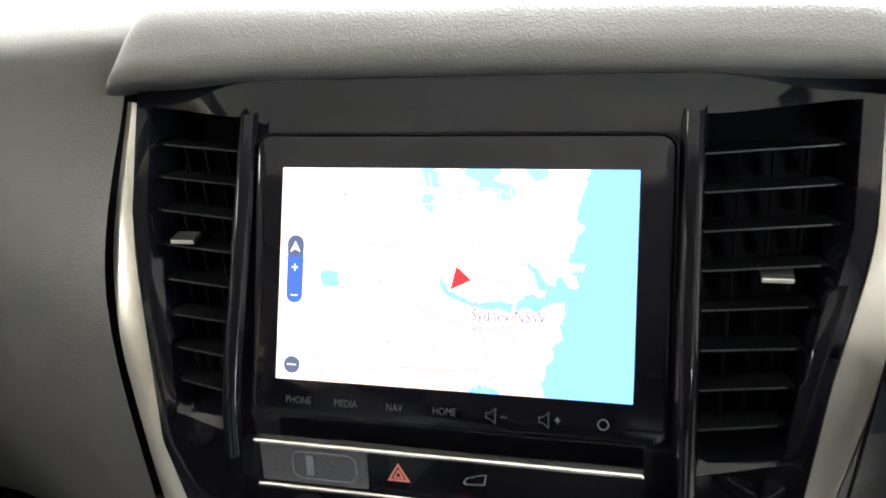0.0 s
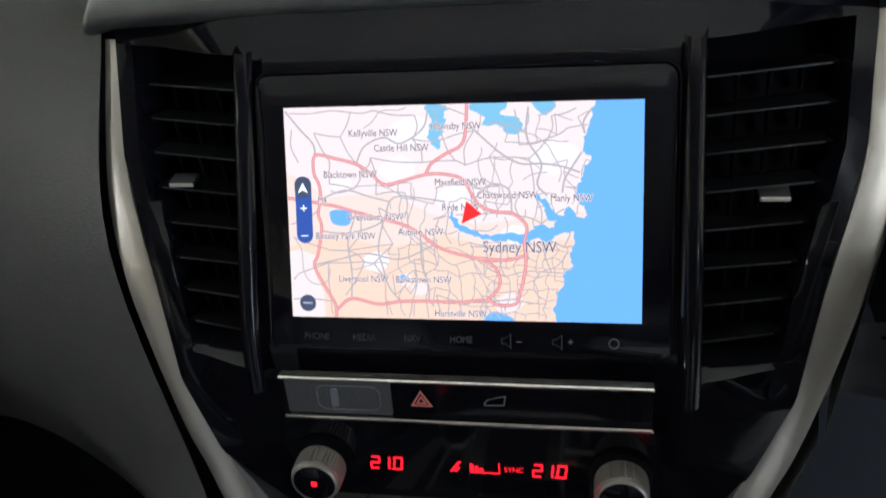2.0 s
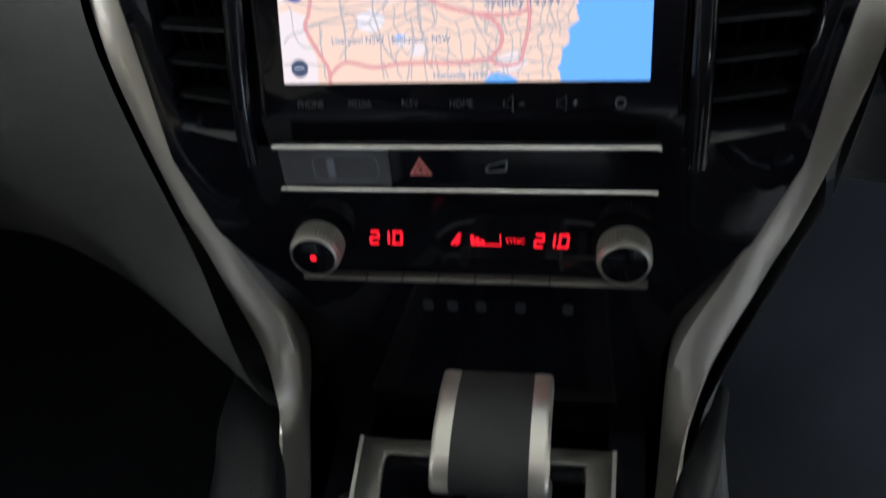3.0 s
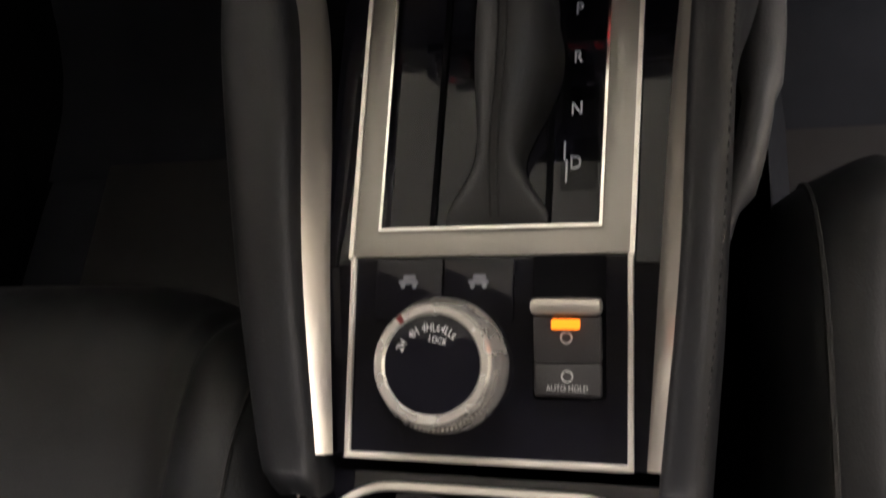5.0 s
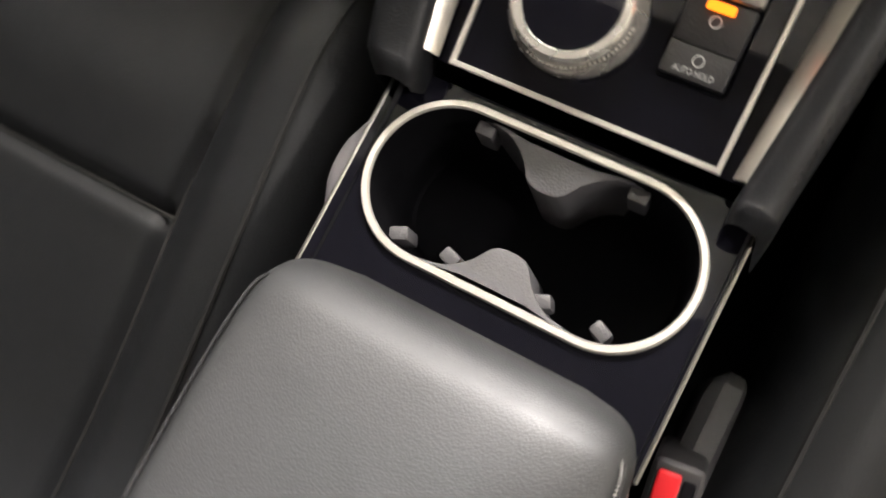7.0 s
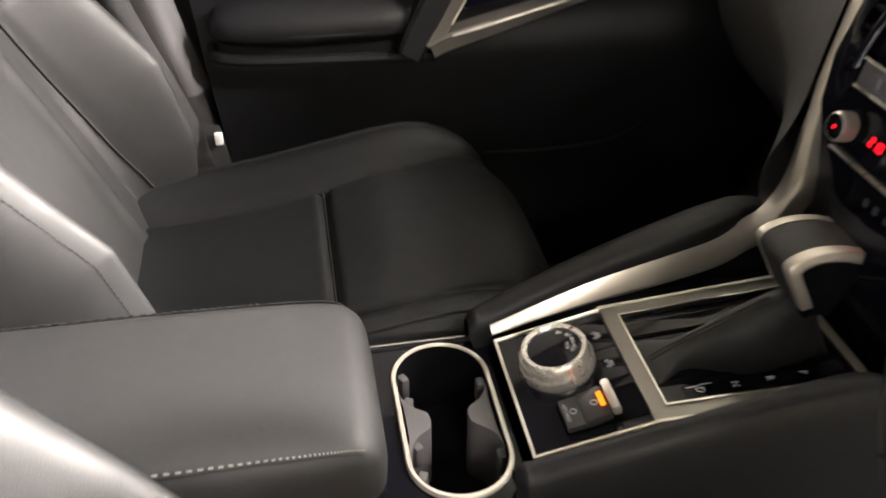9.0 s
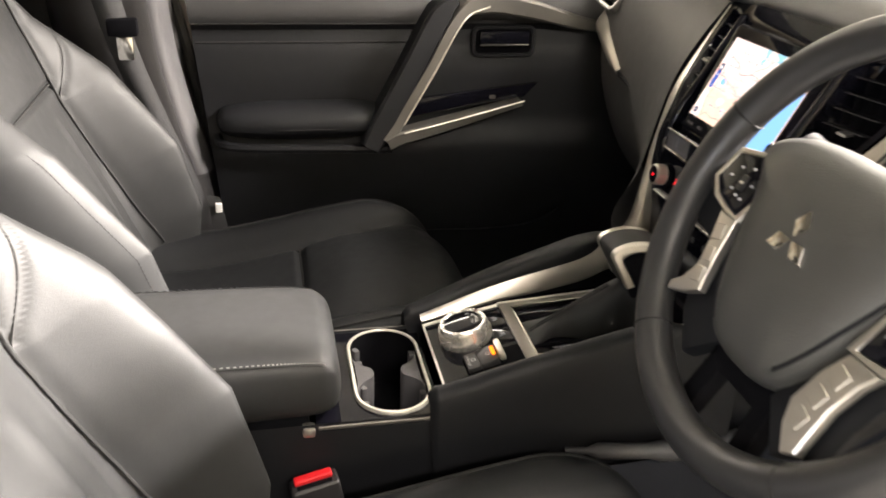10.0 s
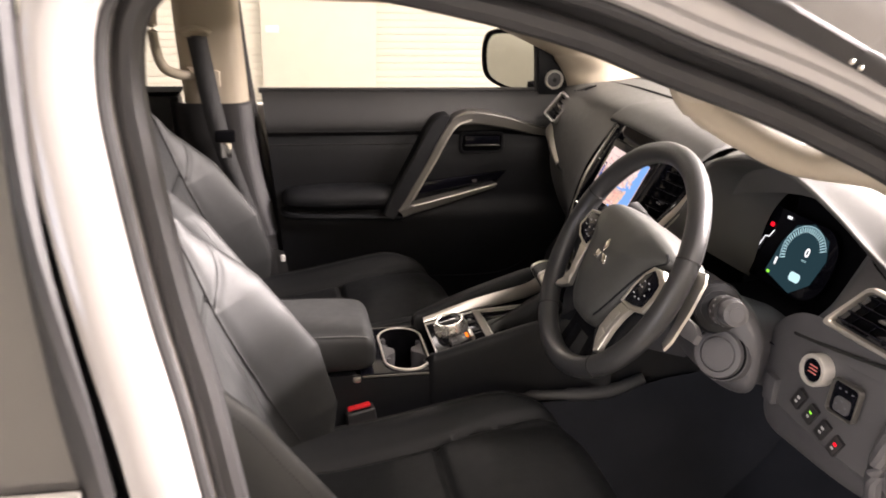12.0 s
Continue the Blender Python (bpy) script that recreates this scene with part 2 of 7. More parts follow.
def block(x0, x1, y0, y1, z0, z1, bevel=0.0, seg=2, m=None):
    bm = bmesh.new()
    bmesh.ops.create_cube(bm, size=1)
    bmesh.ops.transform(bm, matrix=Matrix.Translation(((x0 + x1) / 2, (y0 + y1) / 2, (z0 + z1) / 2)) @ Matrix.Diagonal((abs(x1 - x0), abs(y1 - y0), abs(z1 - z0), 1)), verts=bm.verts)
    if bevel:
        bmesh.ops.bevel(bm, geom=list(bm.edges), offset=bevel, segments=seg, affect="EDGES", profile=0.6)
    if m is not None:
        bmesh.ops.transform(bm, matrix=m, verts=bm.verts)
    return bm


def turned(profile, seg=40, m=None):
    """A body turned round z from (radius, height) pairs."""
    rows = [[V(r * math.cos(a), r * math.sin(a), h) for a in (2 * math.pi * j / seg for j in range(seg))] for r, h in profile]
    bm = fixed(grid(rows, True, True))
    if m is not None:
        bmesh.ops.transform(bm, matrix=m, verts=bm.verts)
    return bm


def plane(origin, xaxis, yaxis):
    x = Vector(xaxis).normalized()
    y = Vector(yaxis)
    y = (y - x * y.dot(x)).normalized()
    z = x.cross(y)
    m = Matrix((x, y, z)).transposed().to_4x4()
    m.translation = origin
    return m


INV = {}


def thing(name, place, label, category, group="", kind=""):
    ob = new(name)
    ob.location = place
    ob.empty_display_size = 0.05
    INV[ob.name] = Matrix.Translation(-Vector(place))
    return tagged(ob, label, category, group, kind)


def part(name, bm, mat, parent, label="", sharp=35):
    me = bpy.data.meshes.new(name)
    bm.to_mesh(me)
    bm.free()
    me.materials.append(mat)
    me.polygons.foreach_set("use_smooth", [True] * len(me.polygons))
    me.set_sharp_from_angle(angle=radians(sharp))
    ob = new(name, me)
    if parent is not None:
        ob.parent = parent
        ob.matrix_parent_inverse = INV.get(parent.name, Matrix())
    return tagged(ob, label)


def setting(name, bm, mat, label, category, sharp=35):
    return tagged(part(name, bm, mat, None, label, sharp), category=category, kind="structure")


def words(text, size, m, mat, parent, name="lettering", align="CENTER", squeeze=1.0, bold=0.0):
    cu = bpy.data.curves.new(name, "FONT")
    cu.body, cu.size, cu.align_x, cu.align_y = text, size, align, "CENTER"
    cu.offset = bold
    cu.resolution_u = 3
    tmp = bpy.data.objects.new("tmp", cu)
    me = bpy.data.meshes.new_from_object(tmp)
    bpy.data.objects.remove(tmp)
    bpy.data.curves.remove(cu)
    me.name = name
    me.transform(m @ Matrix.Diagonal((squeeze, 1, 1, 1)))
    me.materials.clear()
    me.materials.append(mat)
    ob = new(name, me)
    ob.parent = parent
    ob.matrix_parent_inverse = INV.get(parent.name, Matrix())
    return ob


def ribbon(pts, width, m, bm=None, lift=0.0):
    """A flat line of even width in the plane of m."""
    bm = bm or bmesh.new()
    p = [Vector((q[0], q[1], lift)) for q in pts]
    rows = []
    for i in range(len(p)):
        t = p[min(i + 1, len(p) - 1)] - p[max(i - 1, 0)]
        s = Vector((-t.y, t.x, 0)).normalized() * (width / 2)
        rows.append([m @ (p[i] + s), m @ (p[i] - s)])
    return grid(rows, False, False, bm)


def smooth_step(a, b, x):
    t = max(0.0, min(1.0, (x - a) / (b - a)))
    return t * t * (3 - 2 * t)


def bump_at(x, c, w):
    return math.exp(-((x - c) / w) ** 2)


def interp(x, xs, ys):
    return float(np.interp(x, xs, ys))


# ---- the bay: floor, walls, shutter, ceiling ----
floor = setting("floor", block(-6.0, 6.0, -6.5, 6.5, -0.12, 0.0), CONCRETE, "grey sealed concrete floor of the bay", "floor")
ceiling = setting("ceiling", block(-6.0, 6.0, -6.5, 6.5, 3.2, 3.3), CEIL, "plain white ceiling of the bay", "ceiling")
wall_west = setting("wall_west", block(-6.2, -6.0, -6.5, 6.5, 0.0, 3.2), WALL, "cream painted wall of the bay", "wall")
wall_east = setting("wall_east", block(6.0, 6.2, -3.28, 6.5, 0.0, 3.2), WALL, "cream painted wall of the bay", "wall")
# opening for an unseen window, added to hold the cool fill lamp
part("wall_sill", block(6.0, 6.2, -5.92, -3.28, 0.0, 0.58), WALL, wall_east)
part("wall_head", block(6.0, 6.2, -5.92, -3.28, 2.82, 3.2), WALL, wall_east)
part("wall_end", block(6.0, 6.2, -6.5, -5.92, 0.0, 3.2), WALL, wall_east)
part("added_window_frame", ringsolid(rrect(2.64, 2.24, 0.01), rrect(2.56, 2.16, 0.01), 0.06, plane((6.13, -4.6, 1.7), (0, 1, 0), (0, 0, 1)), 0.004), CEIL, wall_east, "white frame of an added, unseen window")
setting("wall_north", block(-6.0, 6.0, 6.5, 6.7, 0.0, 3.2), WALL, "cream painted wall of the bay", "wall")
setting("wall_south", block(-6.0, 6.0, -6.7, -6.5, 0.0, 3.2), WALL, "cream painted wall of the bay", "wall")
part("wall_panel", block(-5.995, -5.90, -0.31, 0.66, 0.0, 3.0, 0.006), WALL, wall_west, "plain cream wall panel")
part("notice", block(-5.90, -5.894, -0.27, -0.16, 0.93, 0.99, 0.001), CEIL, wall_west, "small pale notice plate")
slat = solid([(0.0, 0.0), (0.006, 0.002), (0.010, 0.03), (0.006, 0.058), (0.0, 0.060)], 3.2, plane((-5.995, 0.66, 0.0), (1, 0, 0), (0, 0, 1)) @ Matrix.Diagonal((1, 1, -1, 1)))
slat_ob = part("shutter_slat", slat, SHUTTER, wall_west, "cream roller shutter slat")
for side, off in ((0, 0.0), (1, -4.17)):
    for i in range(1 if side == 0 else 0, 48):
        c = slat_ob.copy()
        scene.collection.objects.link(c)
        c.location = (0, off, 0.061 * i)
for lx, ly, lz, lw, lh, le in LAMPS:
    t_ = thing("ceiling_light", (lx, ly, 3.2), "long white ceiling light fitting, unseen and added, switched on", "ceiling light", "ceiling lights")
    part("housing", block(lx - lw / 2 - 0.03, lx + lw / 2 + 0.03, ly - lh / 2 - 0.03, ly + lh / 2 + 0.03, 3.165, 3.2, 0.006), CEIL, t_)
    part("diffuser", block(lx - lw / 2, lx + lw / 2, ly - lh / 2, ly + lh / 2, 3.158, 3.166), LAMP_GLOW, t_)

# a spotlight rig under the ceiling, aimed at the car; unseen, added for the key lamp
rig = thing("unseen_spot_light", tuple(SPOT), "unseen white ceiling spotlight, added to light the driver seat", "spotlight")
MR = look(SPOT, SPOT_AIM)
part("housing", ringsolid(rrect(0.42, 0.42, 0.06), rrect(0.34, 0.34, 0.05), 0.10, MR @ Matrix.Translation((0, 0, -0.02)), 0.01), CEIL, rig)
part("back_plate", solid(rrect(0.40, 0.40, 0.05), 0.01, MR @ Matrix.Translation((0, 0, 0.08))), CEIL, rig)
part("lens", solid(rrect(0.34, 0.34, 0.05), 0.004, MR @ Matrix.Translation((0, 0, 0.012))), LAMP_GLOW, rig, "bright lens")
part("stem", tube([SPOT + Vector((0, 0, 0.06)), Vector((SPOT.x, SPOT.y, 3.2))], 0.02, 10), CEIL, rig)

# ---- the car's shell ----
OPEN = [(-0.258, 1.00), (-0.280, 1.133), (-0.300, 1.253), (-0.325, 1.362), (-0.346, 1.475), (-0.356, 1.562), (-0.342, 1.622), (-0.28, 1.646), (-0.147, 1.632),
        (-0.062, 1.617), (0.006, 1.602), (0.076, 1.583), (0.149, 1.556), (0.264, 1.517), (0.345, 1.484), (0.444, 1.438), (0.60, 1.345), (0.69, 1.20), (0.69, 0.90), (0.64, 0.64), (0.52, 0.52),
        (0.10, 0.49), (-0.16, 0.50), (-0.235, 0.60), (-0.25, 0.85)]
opening = crom([V(0, y, z) for y, z in OPEN], 110, True)


def offset_loop(loop, d):
    out = []
    k = len(loop)
    for i in range(k):
        t = loop[(i + 1) % k] - loop[i - 1]
        out.append(loop[i] + Vector((0, -t.z, t.y)).normalized() * d)
    return out


def side_x(q, base):
    """The body side leans in above the belt line."""
    return base - 0.22 * max(0.0, q.z - 1.2) ** 1.15


def body_side(sign):
    s = sign
    rings = []
    for d, base in ((0.026, 0.765), (0.030, 0.79), (0.040, 0.818), (0.052, 0.820), (0.058, 0.829), (0.078, 0.832), (0.094, 0.828), (0.101, 0.80)):
        far = offset_loop(opening, 1.0)
        rings.append([V(s * side_x(q, base), q.y, q.z) + (n - q) * (d + 0.016 * smooth_step(-0.15, 0.05, q.y) * smooth_step(0.13, 0.02, d)) for q, n in zip(opening, far)])
    return fixed(grid(rings, True))


shell = thing("car_body", (0, -0.6, 0.0), "white painted car body with the driver door open", "car body", kind="structure")
part("side_frame", body_side(1), PAINT, shell, "glossy white painted door frame")
strip = [V(side_x(q, 0.772), q.y, q.z) for q in offset_loop(opening, 0.014)]
part("door_seal", tube(strip, 0.0155, 10, True, up=(1, 0, 0)), RUBBER, shell, "black rubber door seal")
flange = [[V(side_x(q, base), q.y, q.z) + (n - q) * (d + k * smooth_step(-0.15, 0.05, q.y)) for q, n in zip(opening, offset_loop(opening, 1.0))] for d, base, k in ((0.014, 0.760, 0.0), (0.028, 0.763, 0.014), (0.034, 0.768, 0.014))]
part("seal_flange", fixed(grid(flange, True)), RUBBER, shell, "black rubber flange of the door seal")
strip2 = [V(side_x(q, 0.803), q.y, q.z) + (n - q) * (0.033 + 0.012 * smooth_step(-0.15, 0.05, q.y)) for q, n in zip(opening, offset_loop(opening, 1.0))]
part("outer_seal", tube(strip2, 0.007, 8, True, up=(1, 0, 0)), RUBBER, shell, "thin black rubber seal")
# inner trim lining of the door frame, beige above the belt and black below
lin = []
for d, base in ((0.0, 0.762), (0.010, 0.735), (0.045, 0.70)):
    lin.append([V(side_x(q, base), q.y, q.z) for q in offset_loop(opening, d)])
part("frame_lining", fixed(grid(lin, True)), PLASTIC, shell, "black inner lining of the door frame")

# rear door beside the pillar
part("rear_door_skin", block(0.79, 0.845, -1.35, -0.425, 0.45, 1.19, 0.02), PAINT, shell, "white rear door skin")
part("rear_door_belt", block(0.830, 0.848, -1.35, -0.425, 1.186, 1.206, 0.004), SILVER, shell, "bright belt moulding")
rg = bmesh.new()
grid([[V(0.820, -1.35, 1.20), V(0.820, -0.42, 1.20)], [V(0.775, -1.33, 1.45), V(0.775, -0.452, 1.45)], [V(0.735, -1.30, 1.66), V(0.735, -0.458, 1.66)]], bm=rg)
part("rear_door_glass", fixed(rg), TINT, shell, "dark tinted rear door glass")
part("rear_frame_trim", tube([V(0.822, -0.412, 1.19), V(0.808, -0.434, 1.33), V(0.780, -0.452, 1.45), V(0.742, -0.458, 1.66)], 0.011, 8, n=14, squash=1.6), RUBBER, shell, "black rear door frame edge")
# roof, floor, bulkheads, passenger side skin
roof_secs = []
for y, zc, hw in ((-2.2, 1.66, 0.62), (-1.6, 1.71, 0.66), (-0.8, 1.735, 0.68), (-0.2, 1.72, 0.68), (0.10, 1.66, 0.67)):
    roof_secs.append([V(-hw, y, zc - 0.05), V(-hw * 0.85, y, zc - 0.012), V(0, y, zc), V(hw * 0.85, y, zc - 0.012), V(hw, y, zc - 0.05)])
part("roof", loft(roof_secs, 17, 15), PAINT, shell, "white roof panel")
part("headlining", loft([[q - V(0, 0, 0.025) for q in s] for s in roof_secs], 17, 15), CLOTH, shell, "pale cloth headlining")
part("floor_pan", block(-0.80, 0.80, -2.2, 0.95, 0.44, 0.50), CARPET, shell, "black carpeted floor pan")
part("rear_bulkhead", block(-0.78, 0.78, -2.25, -2.15, 0.45, 1.68), PLASTIC, shell, "dark rear bulkhead")
part("firewall", block(-0.78, 0.78, 0.88, 0.94, 0.45, 1.28), CARPET, shell, "black carpeted firewall")
part("left_side_skin", block(-0.86, -0.80, -2.2, 1.0, 0.40, 1.26, 0.02), PAINT, shell, "white body side")
part("right_rear_skin", block(0.74, 0.80, -2.2, -1.35, 0.40, 1.62, 0.02), PAINT, shell, "white body side")
part("bonnet", loft([[V(-0.86, 0.90, 1.14), V(-0.80, 0.92, 1.265), V(-0.70, 0.94, 1.296), V(-0.40, 0.99, 1.292), V(0, 1.02, 1.298), V(0.40, 0.99, 1.292), V(0.70, 0.94, 1.296), V(0.80, 0.92, 1.265), V(0.86, 0.90, 1.14)], [V(-0.87, 1.5, 1.12), V(-0.81, 1.5, 1.25), V(-0.70, 1.5, 1.288), V(-0.40, 1.5, 1.276), V(0, 1.52, 1.285), V(0.40, 1.5, 1.276), V(0.70, 1.5, 1.288), V(0.81, 1.5, 1.25), V(0.87, 1.5, 1.12)], [V(-0.82, 2.1, 0.98), V(-0.77, 2.12, 1.08), V(-0.66, 2.14, 1.11), V(-0.36, 2.16, 1.11), V(0, 2.18, 1.12), V(0.36, 2.16, 1.11), V(0.66, 2.14, 1.11), V(0.77, 2.12, 1.08), V(0.82, 2.1, 0.98)]], 40, 12), PAINT, shell, "white bonnet")
part("kick_panel", block(-0.80, -0.785, 0.25, 0.90, 0.50, 1.24), CARPET, shell, "black carpeted kick panel")
part("kick_panel", block(0.755, 0.77, 0.66, 0.90, 0.50, 1.24), CARPET, shell, "black carpeted kick panel")
# floor hump under the console and toe boards
part("floor_mat", solid(rrect(0.46, 0.52, 0.05, 5, 0.40, 0.42), 0.012, Matrix.Translation((0, 0, 0.502)), 0.004), RUBBER, shell, "black floor mat")
part("floor_mat", solid(rrect(0.46, 0.52, 0.05, 5, -0.40, 0.42), 0.012, Matrix.Translation((0, 0, 0.502)), 0.004), RUBBER, shell, "black floor mat")
part("carpet_toe", loft([[V(x, 0.45, 0.51), V(x, 0.62, 0.56), V(x, 0.78, 0.72), V(x, 0.87, 0.95)] for x in (-0.78, 0.0, 0.78)], 12, 5), CARPET, shell, "black carpet rising to the firewall")


def pillar(sign):
    """Windscreen pillar: white outside, beige trim inside."""
    s = sign
    line = [(0.70, 0.76, 1.285), (0.675, 0.52, 1.425), (0.655, 0.29, 1.545), (0.64, 0.07, 1.645), (0.63, -0.1, 1.675)]
    line = crom([V(s * x, y, z) for x, y, z in line], 14)
    return line


for sgn, nm in ((1, "driver"), (-1, "passenger")):
    ln = pillar(sgn)
    if sgn > 0:
        part("pillar_trim", tube([q + V(0.010, 0.012, 0.012) for q in ln], 0.024, 14, up=(0, 0.5, 1), squash=0.75), BEIGE, shell, "beige windscreen pillar trim")
    part("pillar_skin", tube([q + V(0.030 * sgn, 0.065, 0.040) for q in ln], 0.045, 14, up=(0, 0.5, 1), squash=0.75), RUBBER, shell, "black windscreen pillar edge")
# black weatherstrip with two screws along the open driver pillar, and the glass edge above it
low_ = [V(0.776, 0.09, 1.682), V(0.780, 0.177, 1.643), V(0.780, 0.247, 1.613), V(0.781, 0.314, 1.584), V(0.783, 0.362, 1.562), V(0.790, 0.50, 1.495)]
top_ = [V(0.780, 0.140, 1.684), V(0.785, 0.231, 1.644), V(0.785, 0.277, 1.624), V(0.785, 0.326, 1.602), V(0.785, 0.351, 1.591), V(0.790, 0.50, 1.520)]
part("pillar_weatherstrip", loft([[a + V(-0.02, 0, 0), a, a + V(0.001, 0.002, 0.003), b + V(0.001, -0.002, -0.003), b, b + V(-0.02, 0.01, 0)] for a, b in zip(low_, top_)], 0, 24), RUBBER, shell, "black weatherstrip along the windscreen pillar", 30)
part("glass_edge", loft([[b + V(-0.003, 0.003, 0.0), b + V(-0.010, 0.035, 0.030), b + V(-0.03, 0.09, 0.075)] for b in top_], 8, 24), TINT, shell, "grey edge of the windscreen outside", 60)
for q in (V(0.790, 0.314, 1.5875), V(0.790, 0.325, 1.5815)):
    part("strip_screw", turned([(0.0027, -0.002), (0.0027, 0.0012), (0.0016, 0.002)], 12, plane(q - V(0.004, 0, 0), (0, 1, 0), (0, 0, 1))), SILVER, shell, "small bright screw")
# broad passenger pillar trim that flares out onto the dash
foot = [[(-0.725, 0.575, 1.300), (-0.700, 0.566, 1.318), (-0.640, 0.572, 1.333), (-0.606, 0.600, 1.343), (-0.604, 0.648, 1.351), (-0.664, 0.748, 1.353), (-0.72, 0.79, 1.33)],
        [(-0.735, 0.556, 1.350), (-0.706, 0.548, 1.362), (-0.668, 0.566, 1.366), (-0.640, 0.606, 1.372), (-0.634, 0.650, 1.378), (-0.656, 0.712, 1.382), (-0.70, 0.74, 1.375)],
        [(-0.730, 0.530, 1.388), (-0.703, 0.521, 1.396), (-0.670, 0.540, 1.402), (-0.648, 0.580, 1.408), (-0.645, 0.625, 1.409), (-0.657, 0.674, 1.404), (-0.70, 0.70, 1.398)],
        [(-0.725, 0.500, 1.412), (-0.699, 0.491, 1.421), (-0.666, 0.508, 1.430), (-0.648, 0.546, 1.436), (-0.645, 0.590, 1.436), (-0.656, 0.638, 1.427), (-0.70, 0.66, 1.42)],
        [(-0.705, 0.255, 1.520), (-0.680, 0.250, 1.530), (-0.650, 0.268, 1.545), (-0.634, 0.300, 1.555), (-0.630, 0.340, 1.558), (-0.640, 0.385, 1.552), (-0.68, 0.41, 1.545)],
        [(-0.680, 0.005, 1.635), (-0.655, 0.000, 1.642), (-0.630, 0.015, 1.652), (-0.616, 0.045, 1.658), (-0.614, 0.080, 1.660), (-0.622, 0.125, 1.656), (-0.66, 0.15, 1.65)]]
part("pillar_trim", loft([[V(*q) for q in s] for s in foot], 22, 40), BEIGE, shell, "broad beige windscreen pillar trim", 60)
# windscreen
ws = loft([[V(-0.69, 0.88, 1.275), V(-0.4, 0.95, 1.29), V(0, 0.99, 1.30), V(0.4, 0.95, 1.29), V(0.69, 0.88, 1.275)],
           [V(-0.63, 0.10, 1.66), V(-0.35, 0.17, 1.69), V(0, 0.20, 1.70), V(0.35, 0.17, 1.69), V(0.63, 0.10, 1.66)]], 17, 8)
bmesh.ops.reverse_faces(ws, faces=ws.faces[:])
wso = part("windscreen", ws, SCREEN_GLASS, shell, "clear curved windscreen")
wso.visible_shadow = False
part("windscreen_border", loft([[V(x * 0.99, y + 0.004, z) for x, y, z in ((-0.69, 0.80, 1.275), (-0.4, 0.93, 1.295), (0, 0.99, 1.305), (0.4, 0.93, 1.295), (0.69, 0.80, 1.275))],
                                [V(x, y, z) for x, y, z in ((-0.68, 0.74, 1.31), (-0.4, 0.87, 1.33), (0, 0.93, 1.34), (0.4, 0.87, 1.33), (0.68, 0.74, 1.31))]], 17, 3), RUBBER, shell, "black printed border of the windscreen")
for sgn in (1,):
    bl = crom([V(0.735, 0.84, 1.28), V(0.715, 0.58, 1.415), V(0.695, 0.34, 1.545), V(0.68, 0.13, 1.655)], 10)
    part("windscreen_edge", grid([[q + V(0.012, 0.01, 0.008), q + V(-0.125, 0.085, 0.042)] for q in bl]), RUBBER, shell, "black windscreen edge")

# passenger middle pillar: beige over black
PB = [(-0.395, 1.66), (-0.385, 1.45), (-0.372, 1.272)]
part("middle_pillar_upper", loft([[V(-0.70, y - 0.085 + 0.0, z), V(-0.672, y - 0.06, z), V(-0.668, y, z), V(-0.675, y + 0.055, z), V(-0.715, y + 0.075, z)] for y, z in PB], 13, 8), BEIGE, shell, "beige upper pillar trim")
PB2 = [(-0.372, 1.287), (-0.36, 1.15), (-0.33, 1.0), (-0.30, 0.85), (-0.29, 0.55)]
part("middle_pillar_lower", loft([[V(-0.72, y - 0.13, z), V(-0.668, y - 0.09, z), V(-0.658, y, z), V(-0.668, y + 0.055, z), V(-0.725, y + 0.082, z)] for y, z in PB2], 13, 14), DARKPLASTIC, shell, "charcoal lower pillar trim")
# light on the trim's front face, painted as a strip of paler plastic
part("pillar_lit_strip", loft([[V(-0.668 + 0.004, y + 0.022, z), V(-0.664, y + 0.040, z), V(-0.668, y + 0.060, z), V(-0.700, y + 0.078, z)] for y, z in ((-0.372, 1.280), (-0.36, 1.15), (-0.335, 1.02), (-0.312, 0.93))], 9, 16), PLASTIC, shell, "lit front face of the pillar trim, as a paler strip", 60)
seal = [V(-0.728, -0.33, 1.64), V(-0.732, -0.318, 1.5), V(-0.735, -0.296, 1.30), V(-0.735, -0.262, 1.12), V(-0.735, -0.238, 0.95), V(-0.735, -0.225, 0.7)]
part("pillar_seal", tube(seal, 0.011, 8, n=20), RUBBER, shell, "black rubber door seal")
part("roof_rail_lining", tube([V(-0.66, -1.4, 1.655), V(-0.67, -0.5, 1.665), V(-0.655, -0.1, 1.66)], 0.05, 12, n=12), BEIGE, shell, "beige roof rail trim")
part("roof_rail_lining", tube([V(0.655, -1.4, 1.665), V(0.655, -0.5, 1.675), V(0.65, -0.1, 1.67)], 0.045, 12, n=12), BEIGE, shell, "beige roof rail trim")
# passenger rear door inside
part("rear_door_lining", block(-0.79, -0.71, -1.35, -0.47, 0.5, 1.30, 0.02), LEATHER_SIDE, shell, "black rear door lining")
# added strip that covers the grazing reflection on the lining's top edge
part("glare_strip", block(-0.795, -0.708, -1.35, -0.468, 1.302, 1.308, 0.002), MATTBLACK, shell, "matt black strip added to hide glare on the lining")

# ---- passenger door ----
door = thing("car_door", (-0.74, 0.12, 0.55), "black padded passenger door trim with silver pull", "car door")
def door_x(y, z):
    x = -0.735
    x += 0.030 * smooth_step(1.30, 1.22, z)
    x -= 0.014 * bump_at(z, 1.185, 0.016)
    x += 0.010 * smooth_step(1.19, 1.10, z)
    x += 0.018 * smooth_step(1.02, 0.96, z)
    x -= 0.05 * smooth_step(0.80, 0.6, z)
    x += 0.012 * smooth_step(0.40, 0.56, y)
    return x
